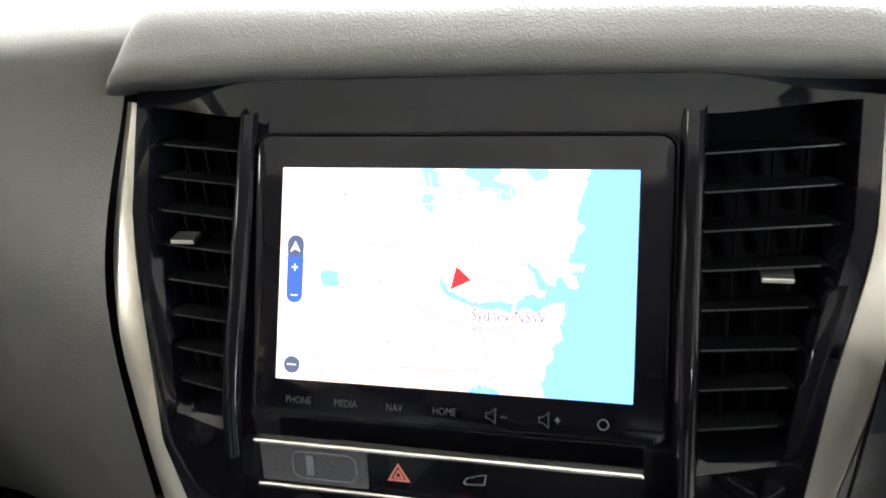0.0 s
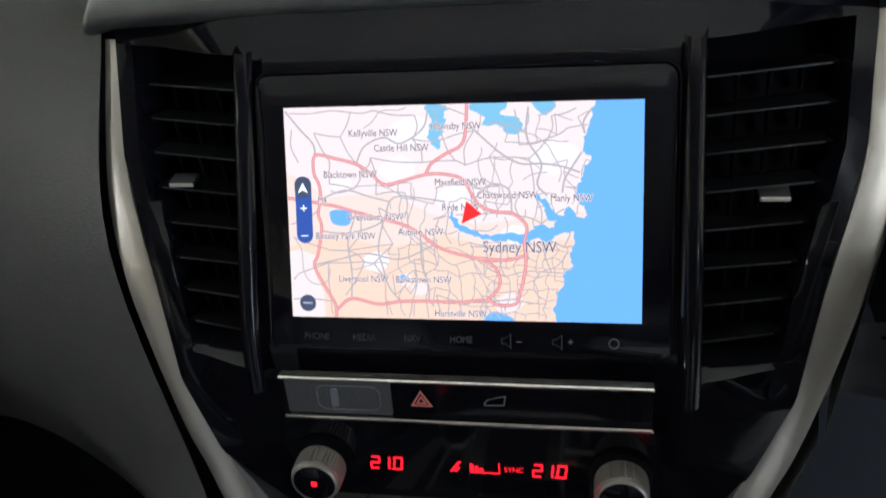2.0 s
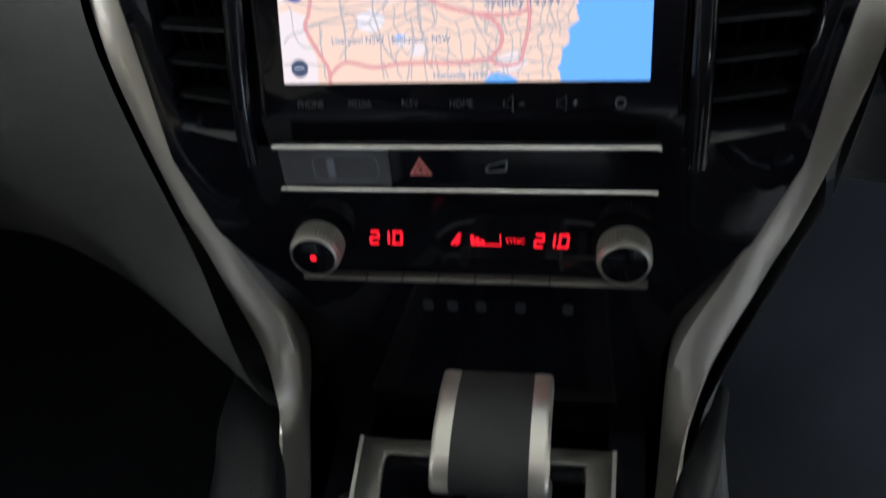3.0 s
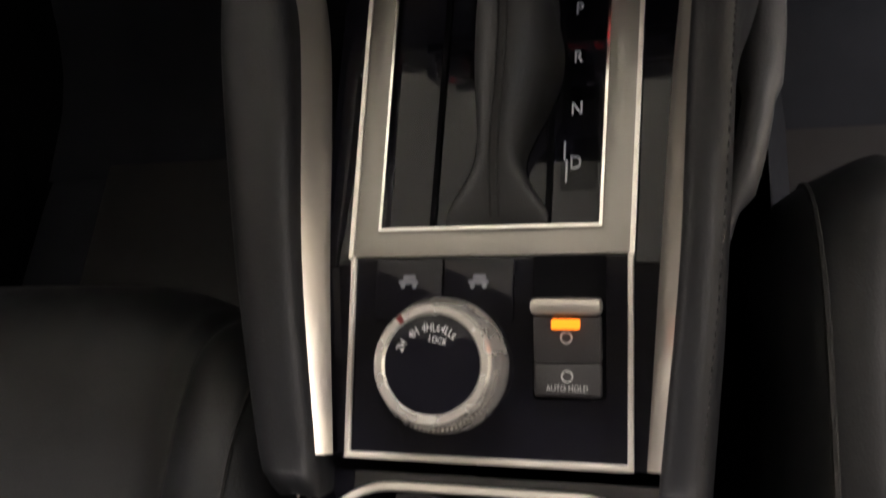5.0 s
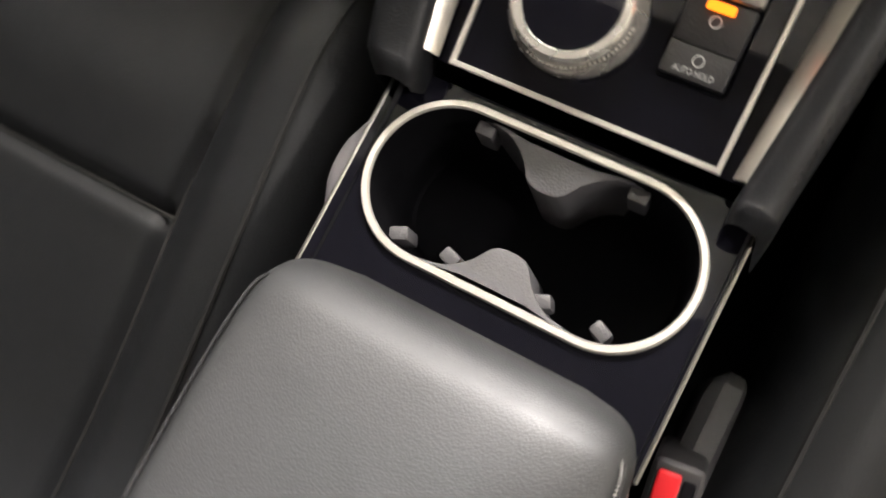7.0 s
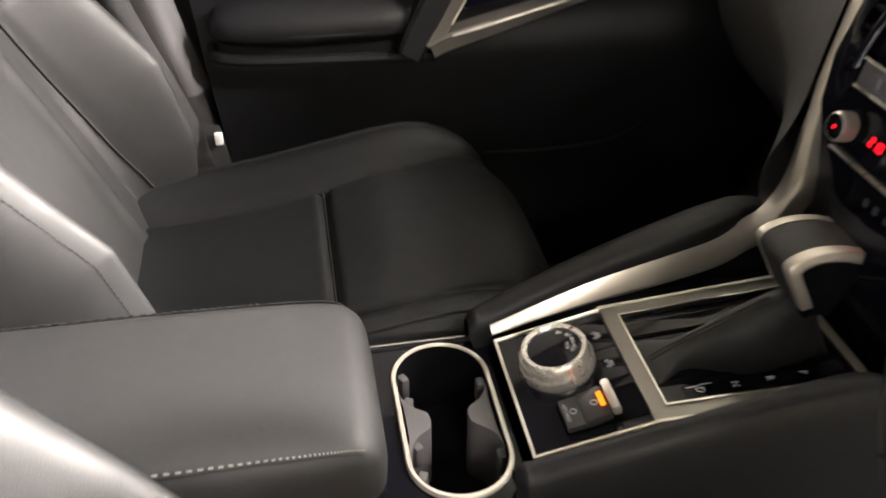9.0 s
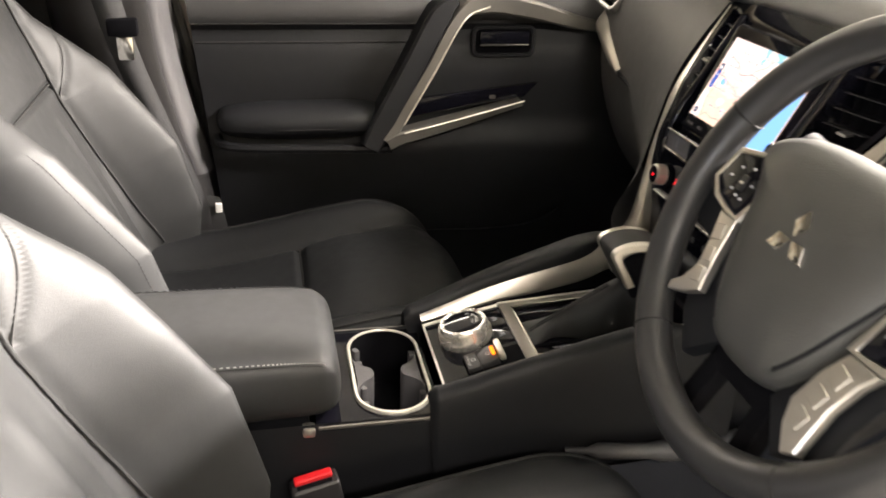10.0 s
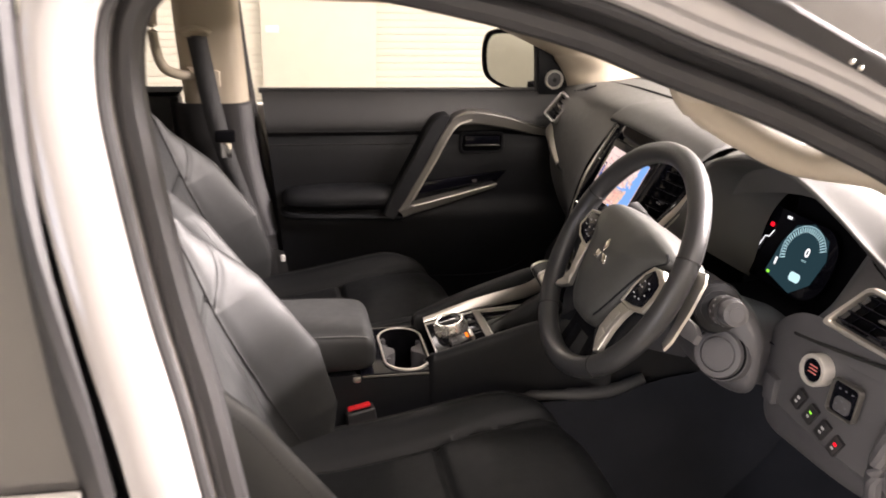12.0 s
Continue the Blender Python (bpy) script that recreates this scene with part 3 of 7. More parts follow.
def door_rows(z0, z1, n):
    rows = []
    for i in range(n):
        z = z0 + (z1 - z0) * i / (n - 1)
        rows.append([V(door_x(y, z), y, z) for y in (-0.268 + 0.95 * j / 60 + 0.10 * (1.303 - z) * (1 - j / 60) for j in range(61))])
    return rows


rows = door_rows(1.303, 1.2005, 14)
rows.insert(0, [V(-0.79, q.y, 1.306) for q in rows[0]])
rows.append([q + V(-0.008, 0, -0.001) for q in rows[-1]])
part("door_upper", fixed(grid(rows)), DOOR_UPPER, door, "charcoal grained upper door panel")
part("door_panel", fixed(grid(door_rows(1.1995, 0.503, 60))), LEATHER_SIDE, door, "black soft door panel")
for z_, y1_ in ((1.1995, 0.20), (1.167, 0.18)):
    part("panel_seam", tube([V(door_x(y, z_) + 0.0006, y, z_) for y in (-0.25 + (y1_ + 0.25) * k / 12 for k in range(13))], 0.0018, 6), SEAM, door, "dark trim joint")
part("sill_strip", tube([V(-0.742, -0.275, 1.306), V(-0.742, 0.2, 1.306), V(-0.742, 0.53, 1.306)], 0.007, 8, n=10), RUBBER, door, "black window sill seal")
arm = []
for y, k in ((-0.222, 0.25), (-0.205, 0.75), (-0.12, 1.0), (0.0, 1.0), (0.04, 0.95), (0.075, 0.8)):
    c = V(-0.70, y, 1.026)
    arm.append([c + V(0.062 * k * math.cos(a) if math.cos(a) > 0 else 0.01 * math.cos(a), 0, 0.036 * k * math.sin(a) - (0.004 * bump_at(math.sin(a), -0.15, 0.2) if math.cos(a) > 0 else 0)) for a in (2 * math.pi * j / 28 for j in range(28))])
part("armrest_pad", loft(arm, 0, 22, True, True), LEATHER_SIDE, door, "black leather door armrest")
part("armrest_groove", tube([V(-0.665, -0.207, 1.020), V(-0.6395, -0.12, 1.020), V(-0.6395, 0.0, 1.020), V(-0.645, 0.05, 1.022)], 0.0014, 6, n=14), SEAM, door, "dark groove round the armrest")
part("armrest_shelf", tube([V(-0.70, -0.225, 0.995), V(-0.655, -0.195, 0.985), V(-0.645, 0.0, 0.980), V(-0.65, 0.10, 0.975)], 0.009, 8, n=14), LEATHER_SIDE, door, "black armrest edge")
# the pocket low on the door
pk = [V(-0.690, 0.10, 0.780), V(-0.672, 0.20, 0.786), V(-0.664, 0.30, 0.786), V(-0.664, 0.40, 0.795), V(-0.672, 0.47, 0.832), V(-0.690, 0.53, 0.880)]
part("map_pocket", loft([[q + V(-0.018, 0, 0.0), q + V(-0.004, 0, 0.003), q, q + V(-0.004, 0, -0.03), q + V(-0.02, 0, -0.16), q + V(-0.05, 0, -0.25)] for q in pk], 14, 24), LEATHER_SIDE, door, "black door pocket", 60)
# the silver pull: down from the top, along the pocket
pull = [V(-0.705, 0.550, 1.193), V(-0.690, 0.478, 1.203), V(-0.676, 0.36, 1.233), V(-0.668, 0.275, 1.243), V(-0.660, 0.226, 1.220), V(-0.650, 0.170, 1.125), V(-0.640, 0.113, 1.030), V(-0.632, 0.092, 0.994)]
ledge = [V(-0.631, 0.092, 0.990), V(-0.634, 0.118, 1.000), V(-0.640, 0.17, 1.012), V(-0.648, 0.26, 1.034), V(-0.656, 0.356, 1.058)]


def band(path, half, depth, n, inner=(0, 0.2, -1)):
    """A flat moulded band in the plane of the door, its face to the cabin."""
    p = crom(path, n)
    secs = []
    for i, q in enumerate(p):
        t = (p[min(i + 1, n - 1)] - p[max(i - 1, 0)]).normalized()
        side = Vector((1, 0, 0)).cross(t).normalized()
        h = interp(i / (n - 1), [k / (len(half) - 1) for k in range(len(half))], half)
        secs.append([q + side * h + V(-depth, 0, 0), q + side * h, q + side * h * 0.75 + V(0.005, 0, 0), q - side * h * 0.75 + V(0.005, 0, 0), q - side * h, q - side * h + V(-depth, 0, 0)])
    return loft(secs, 0, 0)


part("pull_handle", band(pull, [0.010, 0.012, 0.017, 0.018, 0.012, 0.010, 0.011, 0.014], 0.04, 60), SILVER_DARK, door, "satin grey door pull", 30)
# the pull's edge highlight, built as a thin tube of lighter silver
part("pull_highlight", tube([q + V(0.004, 0.009, -0.004) for q in crom(pull[3:7], 24)], 0.0022, 8), SILVER, door, "highlight on the pull's inner edge, as a brighter tube")
part("pull_grip", band([V(-0.664, 0.222, 1.250), V(-0.658, 0.190, 1.222), V(-0.647, 0.134, 1.120), V(-0.637, 0.080, 1.022), V(-0.630, 0.058, 0.984)], [0.006, 0.022, 0.022, 0.022, 0.018], 0.05, 40), LEATHER_SIDE, door, "black grip of the pull", 30)
part("pocket_edge", band(ledge, [0.012, 0.013, 0.012, 0.009, 0.005], 0.03, 30), SILVER_DARK, door, "satin grey pocket edge", 30)
part("pocket_rim", tube([q + V(0.004, 0.004, h) for q, h in zip(crom(ledge[1:], 20), np.linspace(0.011, 0.005, 20))], 0.0022, 8), SILVER, door, "bright pocket rim")
part("switch_plate", solid([(0.130, 1.030), (0.365, 1.068), (0.390, 1.094), (0.150, 1.066)], 0.012, Matrix(((0, 0, 1, -0.682), (1, 0, 0, 0), (0, 1, 0, 0), (0, 0, 0, 1))), 0.002), PIANO, door, "black switch plate")
part("lock_switch", solid(rrect(0.012, 0.007, 0.002, 3, 0.300, 1.068), 0.003, Matrix(((0, 0, 1, -0.670), (1, 0, 0, 0), (0, 1, 0, 0), (0, 0, 0, 1)))), SILVER_DARK, door, "tiny grey switch")
fh = Matrix(((0, 0, 1, -0.697), (1, 0, 0, 0.322), (0, 1, 0, 1.170), (0, 0, 0, 1)))
part("release_recess", ringsolid(rrect(0.126, 0.060, 0.014), rrect(0.112, 0.046, 0.011), 0.006, fh, 0.002), LEATHER_SIDE, door, "black recess frame")
part("release_cup", solid(rrect(0.114, 0.05, 0.012), 0.003, fh), MATTBLACK, door)
part("release_lever", block(-0.049, 0.049, -0.006, 0.020, 0.003, 0.012, 0.004, 2, fh), PIANO, door, "black release lever")
part("release_edge", block(-0.048, 0.048, -0.0075, -0.004, 0.010, 0.014, 0.001, 1, fh), CHROME, door, "chrome lever edge")
# mirror sail panel and tweeter
part("sail_panel", solid([(0.486, 1.296), (0.585, 1.296), (0.566, 1.345), (0.548, 1.374), (0.520, 1.406), (0.488, 1.432), (0.477, 1.432)], 0.03, Matrix(((0, 0, 1, -0.752), (1, 0, 0, 0), (0, 1, 0, 0), (0, 0, 0, 1))), 0.004), LEATHER_SIDE, door, "black mirror corner panel")
part("window_edge", tube([V(-0.738, 0.482, 1.300), V(-0.738, 0.478, 1.36), V(-0.738, 0.472, 1.432)], 0.006, 8, n=8), RUBBER, door, "black window edge")
MTW = plane((-0.719, 0.526, 1.338), (0, 1, 0), (0.0, 0, 1))
tw = part("tweeter", turned([(0.022, -0.01), (0.022, 0.000), (0.016, 0.003), (0.006, 0.004)], 28, MTW), PLASTIC, door, "grey tweeter grille")
part("tweeter_ring", turned([(0.0265, -0.012), (0.0270, 0.001), (0.0250, 0.005), (0.0220, 0.005), (0.0212, 0.001)], 36, MTW), SILVER_LIT, tw, "bright silver tweeter ring")
part("tweeter_cap", turned([(0.006, 0.0), (0.006, 0.005), (0.004, 0.006)], 16, MTW), DARKPLASTIC, tw)
# door window: rear frame and glass left clear
# outside mirror
mir = thing("wing_mirror", (-1.0, 0.47, 1.25), "black outside mirror with bright glass", "wing mirror")
mo = [(-0.02, -0.085), (0.06, -0.088), (0.105, -0.06), (0.115, 0.0), (0.105, 0.065), (0.06, 0.088), (-0.06, 0.088), (-0.105, 0.06), (-0.11, -0.01), (-0.09, -0.06)]
MM = plane((-1.0, 0.478, 1.352), (0.80, 0.60, 0), (0, 0, 1))
mo = [(q.x, q.y) for q in crom([V(x, y, 0) for x, y in mo], 40, True)]
part("mirror_shell", loft([[MM @ V(x * k, y * k, z) for x, y in mo] for k, z in ((1.0, 0.004), (1.03, -0.02), (0.95, -0.07), (0.6, -0.12))], 0, 0, True, True), MATTBLACK, mir, "black mirror housing")
part("mirror_glass", solid([(x * 0.86 + 0.008, y * 0.88) for x, y in mo], 0.003, MM @ Matrix.Translation((0, 0, 0.004))), MIRROR, mir, "mirror glass")
part("mirror_arm", block(-0.90, -0.80, 0.50, 0.57, 1.26, 1.31, 0.015), MATTBLACK, mir)

# ---- dashboard ----
dash = thing("dashboard", (0, 0.7, 0.8), "charcoal soft-touch dashboard across the cabin", "dashboard")
DASH = [(-0.745, [(0.97, 1.29), (0.82, 1.335), (0.70, 1.345), (0.60, 1.335), (0.555, 1.30), (0.535, 1.22), (0.56, 1.1), (0.60, 0.95), (0.72, 0.8)]),
        (-0.60, [(0.98, 1.30), (0.82, 1.345), (0.68, 1.355), (0.56, 1.338), (0.515, 1.29), (0.492, 1.20), (0.50, 1.09), (0.57, 0.95), (0.72, 0.8)]),
        (-0.42, [(1.0, 1.30), (0.82, 1.35), (0.66, 1.362), (0.54, 1.348), (0.495, 1.30), (0.468, 1.20), (0.474, 1.09), (0.55, 0.95), (0.72, 0.8)]),
        (-0.28, [(1.0, 1.30), (0.82, 1.353), (0.65, 1.366), (0.53, 1.355), (0.495, 1.31), (0.452, 1.21), (0.435, 1.10), (0.48, 0.97), (0.70, 0.8)]),
        (-0.205, [(1.0, 1.30), (0.82, 1.355), (0.64, 1.368), (0.53, 1.358), (0.497, 1.318), (0.445, 1.225), (0.405, 1.11), (0.42, 0.98), (0.66, 0.8)])]
secs = [[V(x, y, z) for y, z in pr] for x, pr in DASH[:-1]]
secs.append([V(-0.205, 1.0, 1.30), V(-0.205, 0.82, 1.355), V(-0.205, 0.64, 1.368), V(-0.206, 0.53, 1.358), V(-0.206, 0.499, 1.320), V(-0.204, 0.438, 1.225), V(-0.162, 0.383, 1.105), V(-0.118, 0.336, 1.02), V(-0.14, 0.52, 0.85)])
part("passenger_pad", loft(secs, 60, 40), PAD, dash, "charcoal grained passenger dash pad", 60)
part("centre_pad", loft([[V(x, 1.0, 1.30), V(x, 0.82, 1.355), V(x, 0.64, 1.370 + dz), V(x, 0.54, 1.366 + dz), V(x, 0.497, 1.345 + dz), V(x, 0.488, 1.330 + dz * 0.5), V(x, 0.53, 1.318)] for x, dz in ((-0.206, -0.004), (-0.19, 0.004), (-0.1, 0.008), (0, 0.009), (0.1, 0.008), (0.19, 0.004), (0.206, -0.004))], 40, 40), PAD, dash, "grained brow over the screen", 60)
part("driver_pad", loft([[V(x, 1.0 - 0.02 * k, 1.30), V(x, 0.85, 1.345), V(x, 0.76, 1.362 - 0.02 * k), V(x, y1, z1), V(x, y1 + 0.004, z1 - 0.07)] for x, y1, z1, k in ((0.205, 0.505, 1.340, 0), (0.225, 0.535, 1.350, 0), (0.26, 0.565, 1.366, 0), (0.36, 0.61, 1.384, 0), (0.5, 0.65, 1.357, 0.5), (0.6, 0.665, 1.332, 1), (0.745, 0.69, 1.31, 1.6))], 30, 40), PAD, dash, "grained driver dash top", 60)
# instrument cowl: a broad brow over the cluster that runs out to the door side
LIP = [(0.210, 0.485, 1.20), (0.214, 0.478, 1.275), (0.245, 0.482, 1.343), (0.30, 0.490, 1.372), (0.36, 0.500, 1.384), (0.42, 0.528, 1.370), (0.50, 0.548, 1.335), (0.58, 0.558, 1.300), (0.66, 0.570, 1.272), (0.745, 0.60, 1.25)]
BACK = [(0.206, 0.56, 1.22), (0.206, 0.56, 1.30), (0.225, 0.58, 1.352), (0.28, 0.60, 1.374), (0.36, 0.62, 1.384), (0.42, 0.64, 1.378), (0.50, 0.66, 1.356), (0.58, 0.67, 1.335), (0.66, 0.68, 1.320), (0.745, 0.70, 1.31)]
DEEP = [(0.236, 0.60, 1.13), (0.236, 0.62, 1.24), (0.250, 0.65, 1.300), (0.29, 0.665, 1.33), (0.36, 0.67, 1.335), (0.42, 0.665, 1.325), (0.49, 0.645, 1.295), (0.56, 0.600, 1.262), (0.66, 0.585, 1.245), (0.745, 0.61, 1.23)]
cow = [[V(*p) for p in BACK], [V(a[0], a[1] * 0.5 + b[1] * 0.5, a[2] * 0.5 + b[2] * 0.5 + 0.006) for a, b in zip(BACK, LIP)], [V(p[0], p[1] + 0.012, p[2] + 0.003) for p in LIP], [V(*p) for p in LIP], [V(p[0] + 0.002, p[1] + 0.004, p[2] - 0.009) for p in LIP], [V(a[0] * 0.6 + b[0] * 0.4, a[1] * 0.6 + b[1] * 0.4, a[2] * 0.6 + b[2] * 0.4 - 0.004) for a, b in zip(LIP, DEEP)], [V(*p) for p in DEEP]]
part("instrument_cowl", loft(cow, 60, 30), PAD, dash, "charcoal cowl over the instruments", 60)
# lower driver dash
LOW = [(0.205, [(0.49, 1.13), (0.495, 1.105), (0.50, 1.08), (0.515, 1.05), (0.53, 1.03), (0.64, 1.00)]),
       (0.30, [(0.50, 1.125), (0.502, 1.10), (0.505, 1.08), (0.517, 1.05), (0.53, 1.03), (0.64, 1.00)]),
       (0.42, [(0.51, 1.12), (0.51, 1.10), (0.51, 1.08), (0.525, 1.05), (0.54, 1.03), (0.64, 1.00)]),
       (0.460, [(0.515, 1.12), (0.515, 1.09), (0.515, 1.07), (0.528, 1.04), (0.54, 1.02), (0.64, 0.99)]),
       (0.470, [(0.508, 1.15), (0.504, 1.09), (0.500, 1.048), (0.507, 1.036), (0.526, 0.974), (0.62, 0.945)]),
       (0.545, [(0.505, 1.20), (0.499, 1.10), (0.4955, 1.043), (0.503, 1.031), (0.524, 0.974), (0.62, 0.945)]),
       (0.66, [(0.53, 1.20), (0.515, 1.09), (0.509, 1.034), (0.516, 1.022), (0.536, 0.977), (0.62, 0.95)]),
       (0.745, [(0.56, 1.20), (0.54, 1.09), (0.535, 1.026), (0.542, 1.014), (0.562, 0.982), (0.64, 0.95)])]
part("stack_cheek", loft([[V(0.181, 0.401, 1.135), V(0.197, 0.430, 1.208), V(0.207, 0.459, 1.25), V(0.206, 0.502, 1.322)], [V(0.192, 0.44, 1.132), V(0.203, 0.455, 1.205), V(0.210, 0.470, 1.26), V(0.215, 0.497, 1.330)], [V(0.212, 0.492, 1.130), V(0.213, 0.488, 1.20), V(0.2155, 0.483, 1.275), V(0.238, 0.486, 1.336)]], 14, 8), PAD, dash, "charcoal cheek beside the centre stack", 60)
part("lower_panel", loft([[V(0.178, 0.400, 1.13), V(0.158, 0.381, 1.09), V(0.140, 0.364, 1.05), V(0.130, 0.356, 1.015), V(0.122, 0.350, 0.98), V(0.13, 0.52, 0.90)]] + [[V(x, y, z) for y, z in pr] for x, pr in LOW], 40, 60), PLASTIC, dash, "charcoal lower dash panel", 50)
part("right_end", loft([[V(0.50, 0.625, 1.285), V(0.50, 0.58, 1.20), V(0.505, 0.54, 1.15), V(0.52, 0.505, 1.125)], [V(0.545, 0.595, 1.268), V(0.545, 0.55, 1.21), V(0.545, 0.515, 1.18), V(0.545, 0.503, 1.15)], [V(0.66, 0.580, 1.25), V(0.66, 0.545, 1.22), V(0.66, 0.53, 1.19), V(0.66, 0.522, 1.16)], [V(0.745, 0.605, 1.235), V(0.745, 0.58, 1.21), V(0.745, 0.565, 1.19), V(0.745, 0.55, 1.16)]], 18, 20), PLASTIC, dash, "charcoal dash end", 60)
part("cluster_surround", loft([[V(0.236, 0.672, 1.335), V(0.236, 0.672, 1.22), V(0.236, 0.635, 1.13), V(0.236, 0.50, 1.115)], [V(0.38, 0.680, 1.335), V(0.38, 0.678, 1.22), V(0.38, 0.635, 1.125), V(0.38, 0.50, 1.11)], [V(0.505, 0.640, 1.30), V(0.505, 0.635, 1.22), V(0.505, 0.60, 1.14), V(0.515, 0.505, 1.12)]], 16, 14), MATTBLACK, dash, "black instrument surround", 60)
part("glove_line", tube([V(-0.475, 0.470, 1.158), V(-0.40, 0.466, 1.150), V(-0.3, 0.453, 1.128), V(-0.2, 0.418, 1.09)], 0.004, 6, n=24), SEAM, dash, "dark joint of the glove box lid")
for i in range(4):
    sx_, sy_, sz_ = -0.586 + 0.019 * i, 0.553 + 0.0025 * i, 1.3335 + 0.0042 * i
    part("defrost_slot", block(-0.0035, 0.0035, -0.017, 0.017, -0.001, 0.0022, 0.001, 1, plane((sx_, sy_, sz_), (0.97, 0.12, 0.20), (0.25, 0.90, 0.36))), MATTBLACK, dash, "dark defrost slot")
part("dash_top_joint", tube([V(-0.585, 0.640, 1.352), V(-0.46, 0.648, 1.361), V(-0.345, 0.650, 1.366), V(-0.205, 0.655, 1.370), V(0.0, 0.660, 1.380), V(0.2, 0.66, 1.371)], 0.0026, 6, n=30), SEAM, dash, "dark joint across the dash top")
# dark strip laid on the dash in place of a recessed tray
tray = []
for x, yf, zf, z8 in ((-0.70, 0.765, 1.342, 1.337), (-0.60, 0.752, 1.352, 1.345), (-0.42, 0.735, 1.360, 1.350), (-0.28, 0.716, 1.364, 1.353), (-0.205, 0.712, 1.366, 1.355), (0.0, 0.710, 1.374, 1.356), (0.20, 0.715, 1.366, 1.355)):
    tray.append([V(x, yf, zf - 0.006), V(x, yf + 0.001, zf + 0.006), V(x, yf + 0.012, zf + 0.007), V(x, 0.83, z8 + 0.008), V(x, 0.95, 1.326)])
part("windscreen_tray", loft(tray, 20, 24), DARKPLASTIC, dash, "dark strip laid on the dash at the foot of the windscreen", 60)
part("panel_joint", tube([V(0.525, 0.5025, 1.160), V(0.60, 0.5105, 1.171), V(0.68, 0.528, 1.182), V(0.742, 0.552, 1.19)], 0.0028, 6, n=16), SEAM, dash, "dark joint under the side vent")
part("release_flap", block(0.492, 0.520, 0.487, 0.512, 1.036, 1.080, 0.005, 2), PLASTIC, dash, "small charcoal release flap")
part("side_edge", tube([V(0.742, 0.555, 1.185), V(0.722, 0.528, 1.12), V(0.712, 0.522, 1.05), V(0.716, 0.530, 0.99), V(0.724, 0.545, 0.955)], 0.012, 10, n=20), PLASTIC, dash, "raised edge of the dash end")
# silver spear on the passenger side
part("silver_spear", loft([[V(-0.715, 0.540, 1.228), V(-0.715, 0.522, 1.208), V(-0.71, 0.538, 1.186)], [V(-0.655, 0.506, 1.236), V(-0.655, 0.490, 1.210), V(-0.655, 0.502, 1.181)], [V(-0.61, 0.497, 1.222), V(-0.61, 0.481, 1.200), V(-0.61, 0.494, 1.173)], [V(-0.55, 0.486, 1.200), V(-0.55, 0.470, 1.183), V(-0.55, 0.479, 1.163)], [V(-0.475, 0.472, 1.167), V(-0.475, 0.464, 1.161), V(-0.475, 0.470, 1.154)]], 7, 16), SILVER, dash, "satin silver spear trim", 60)


PLASTIC_EDGE = material("slat_edge_grey", (0.035, 0.035, 0.038), 0.35)


def air_vent(place, xa, ya, w, h, nslat, frame_mat, label, skew=0.0, tab=True, group=""):
    t = thing("air_vent", place, label, "air vent", group)
    m = plane(place, xa, ya)
    sk = Matrix(((1, skew, 0, 0), (0, 1, 0, 0), (0, 0, 1, 0), (0, 0, 0, 1)))
    m = m @ sk
    if frame_mat:
        part("frame", ringsolid(rrect(w + 0.016, h + 0.016, 0.010), rrect(w, h, 0.006), 0.012, m, 0.003), frame_mat, t, "satin silver vent frame")
    part("vent_back", solid(rrect(w + 0.004, h + 0.004, 0.006), 0.002, m @ Matrix.Translation((0, 0, -0.02))), MATTBLACK, t)
    for i in range(nslat):
        yy = -h / 2 + h * (i + 0.5) / nslat
        part("slat", block(-w / 2, w / 2, -0.0012, 0.0012, -0.014, 0.004, 0.0008, 1, m @ Matrix.Translation((0, yy, 0)) @ pose(0, 0, 0, -22, 0, 0)), PIANO, t)
    for i in range(4):
        xx = -w / 2 + w * (i + 0.5) / 4
        part("upright_blade", block(-0.0008, 0.0008, -h / 2, h / 2, -0.018, -0.012, 0, 1, m @ Matrix.Translation((xx, 0, 0))), PIANO, t)
    if tab:
        part("tab", block(-0.010, 0.010, -0.0025, 0.0025, -0.004, 0.008, 0.002, 2, m @ Matrix.Translation((-0.002, 0.002, 0))), SILVER_DARK, t, "grey slider tab")
    return t


air_vent((-0.606, 0.511, 1.278), (0.99, 0.02, -0.14), (0.02, 0.60, 0.80), 0.066, 0.064, 5, SILVER_DARK, "small side air vent with silver frame in the dash corner")
air_vent((0.668, 0.530, 1.236), (0.97, 0.22, -0.06), (0.06, 0.28, 0.95), 0.112, 0.060, 4, SILVER, "wide side air vent with silver frame beside the cluster", skew=0.62)

# ---- centre stack ----
stack = thing("centre_stack", (0, 0.40, 1.1), "gloss black centre stack between silver trims", "centre stack")
FZ = [0.95, 1.0, 1.05, 1.12, 1.185, 1.2, 1.315, 1.335]
FY = [0.372, 0.374, 0.378, 0.384, 0.394, 0.402, 0.468, 0.482]
INX = [(0.99, 0.104), (1.03, 0.104), (1.056, 0.111), (1.09, 0.131), (1.155, 0.163), (1.22, 0.177), (1.266, 0.192), (1.32, 0.196), (1.34, 0.195)]
EDGE_Z = [0.95, 1.005, 1.056, 1.09, 1.155, 1.22, 1.266, 1.32, 1.335]
EDGE_Y = [0.338, 0.345, 0.366, 0.380, 0.404, 0.434, 0.466, 0.500, 0.508]


def face_y(x, z):
    """The fascia falls back from the screen towards the side trims."""
    y = interp(z, FZ, FY) + 0.006
    return y + max(0.0, interp(z, EDGE_Z, EDGE_Y) - y) * smooth_step(0.112, in_x(z), abs(x))


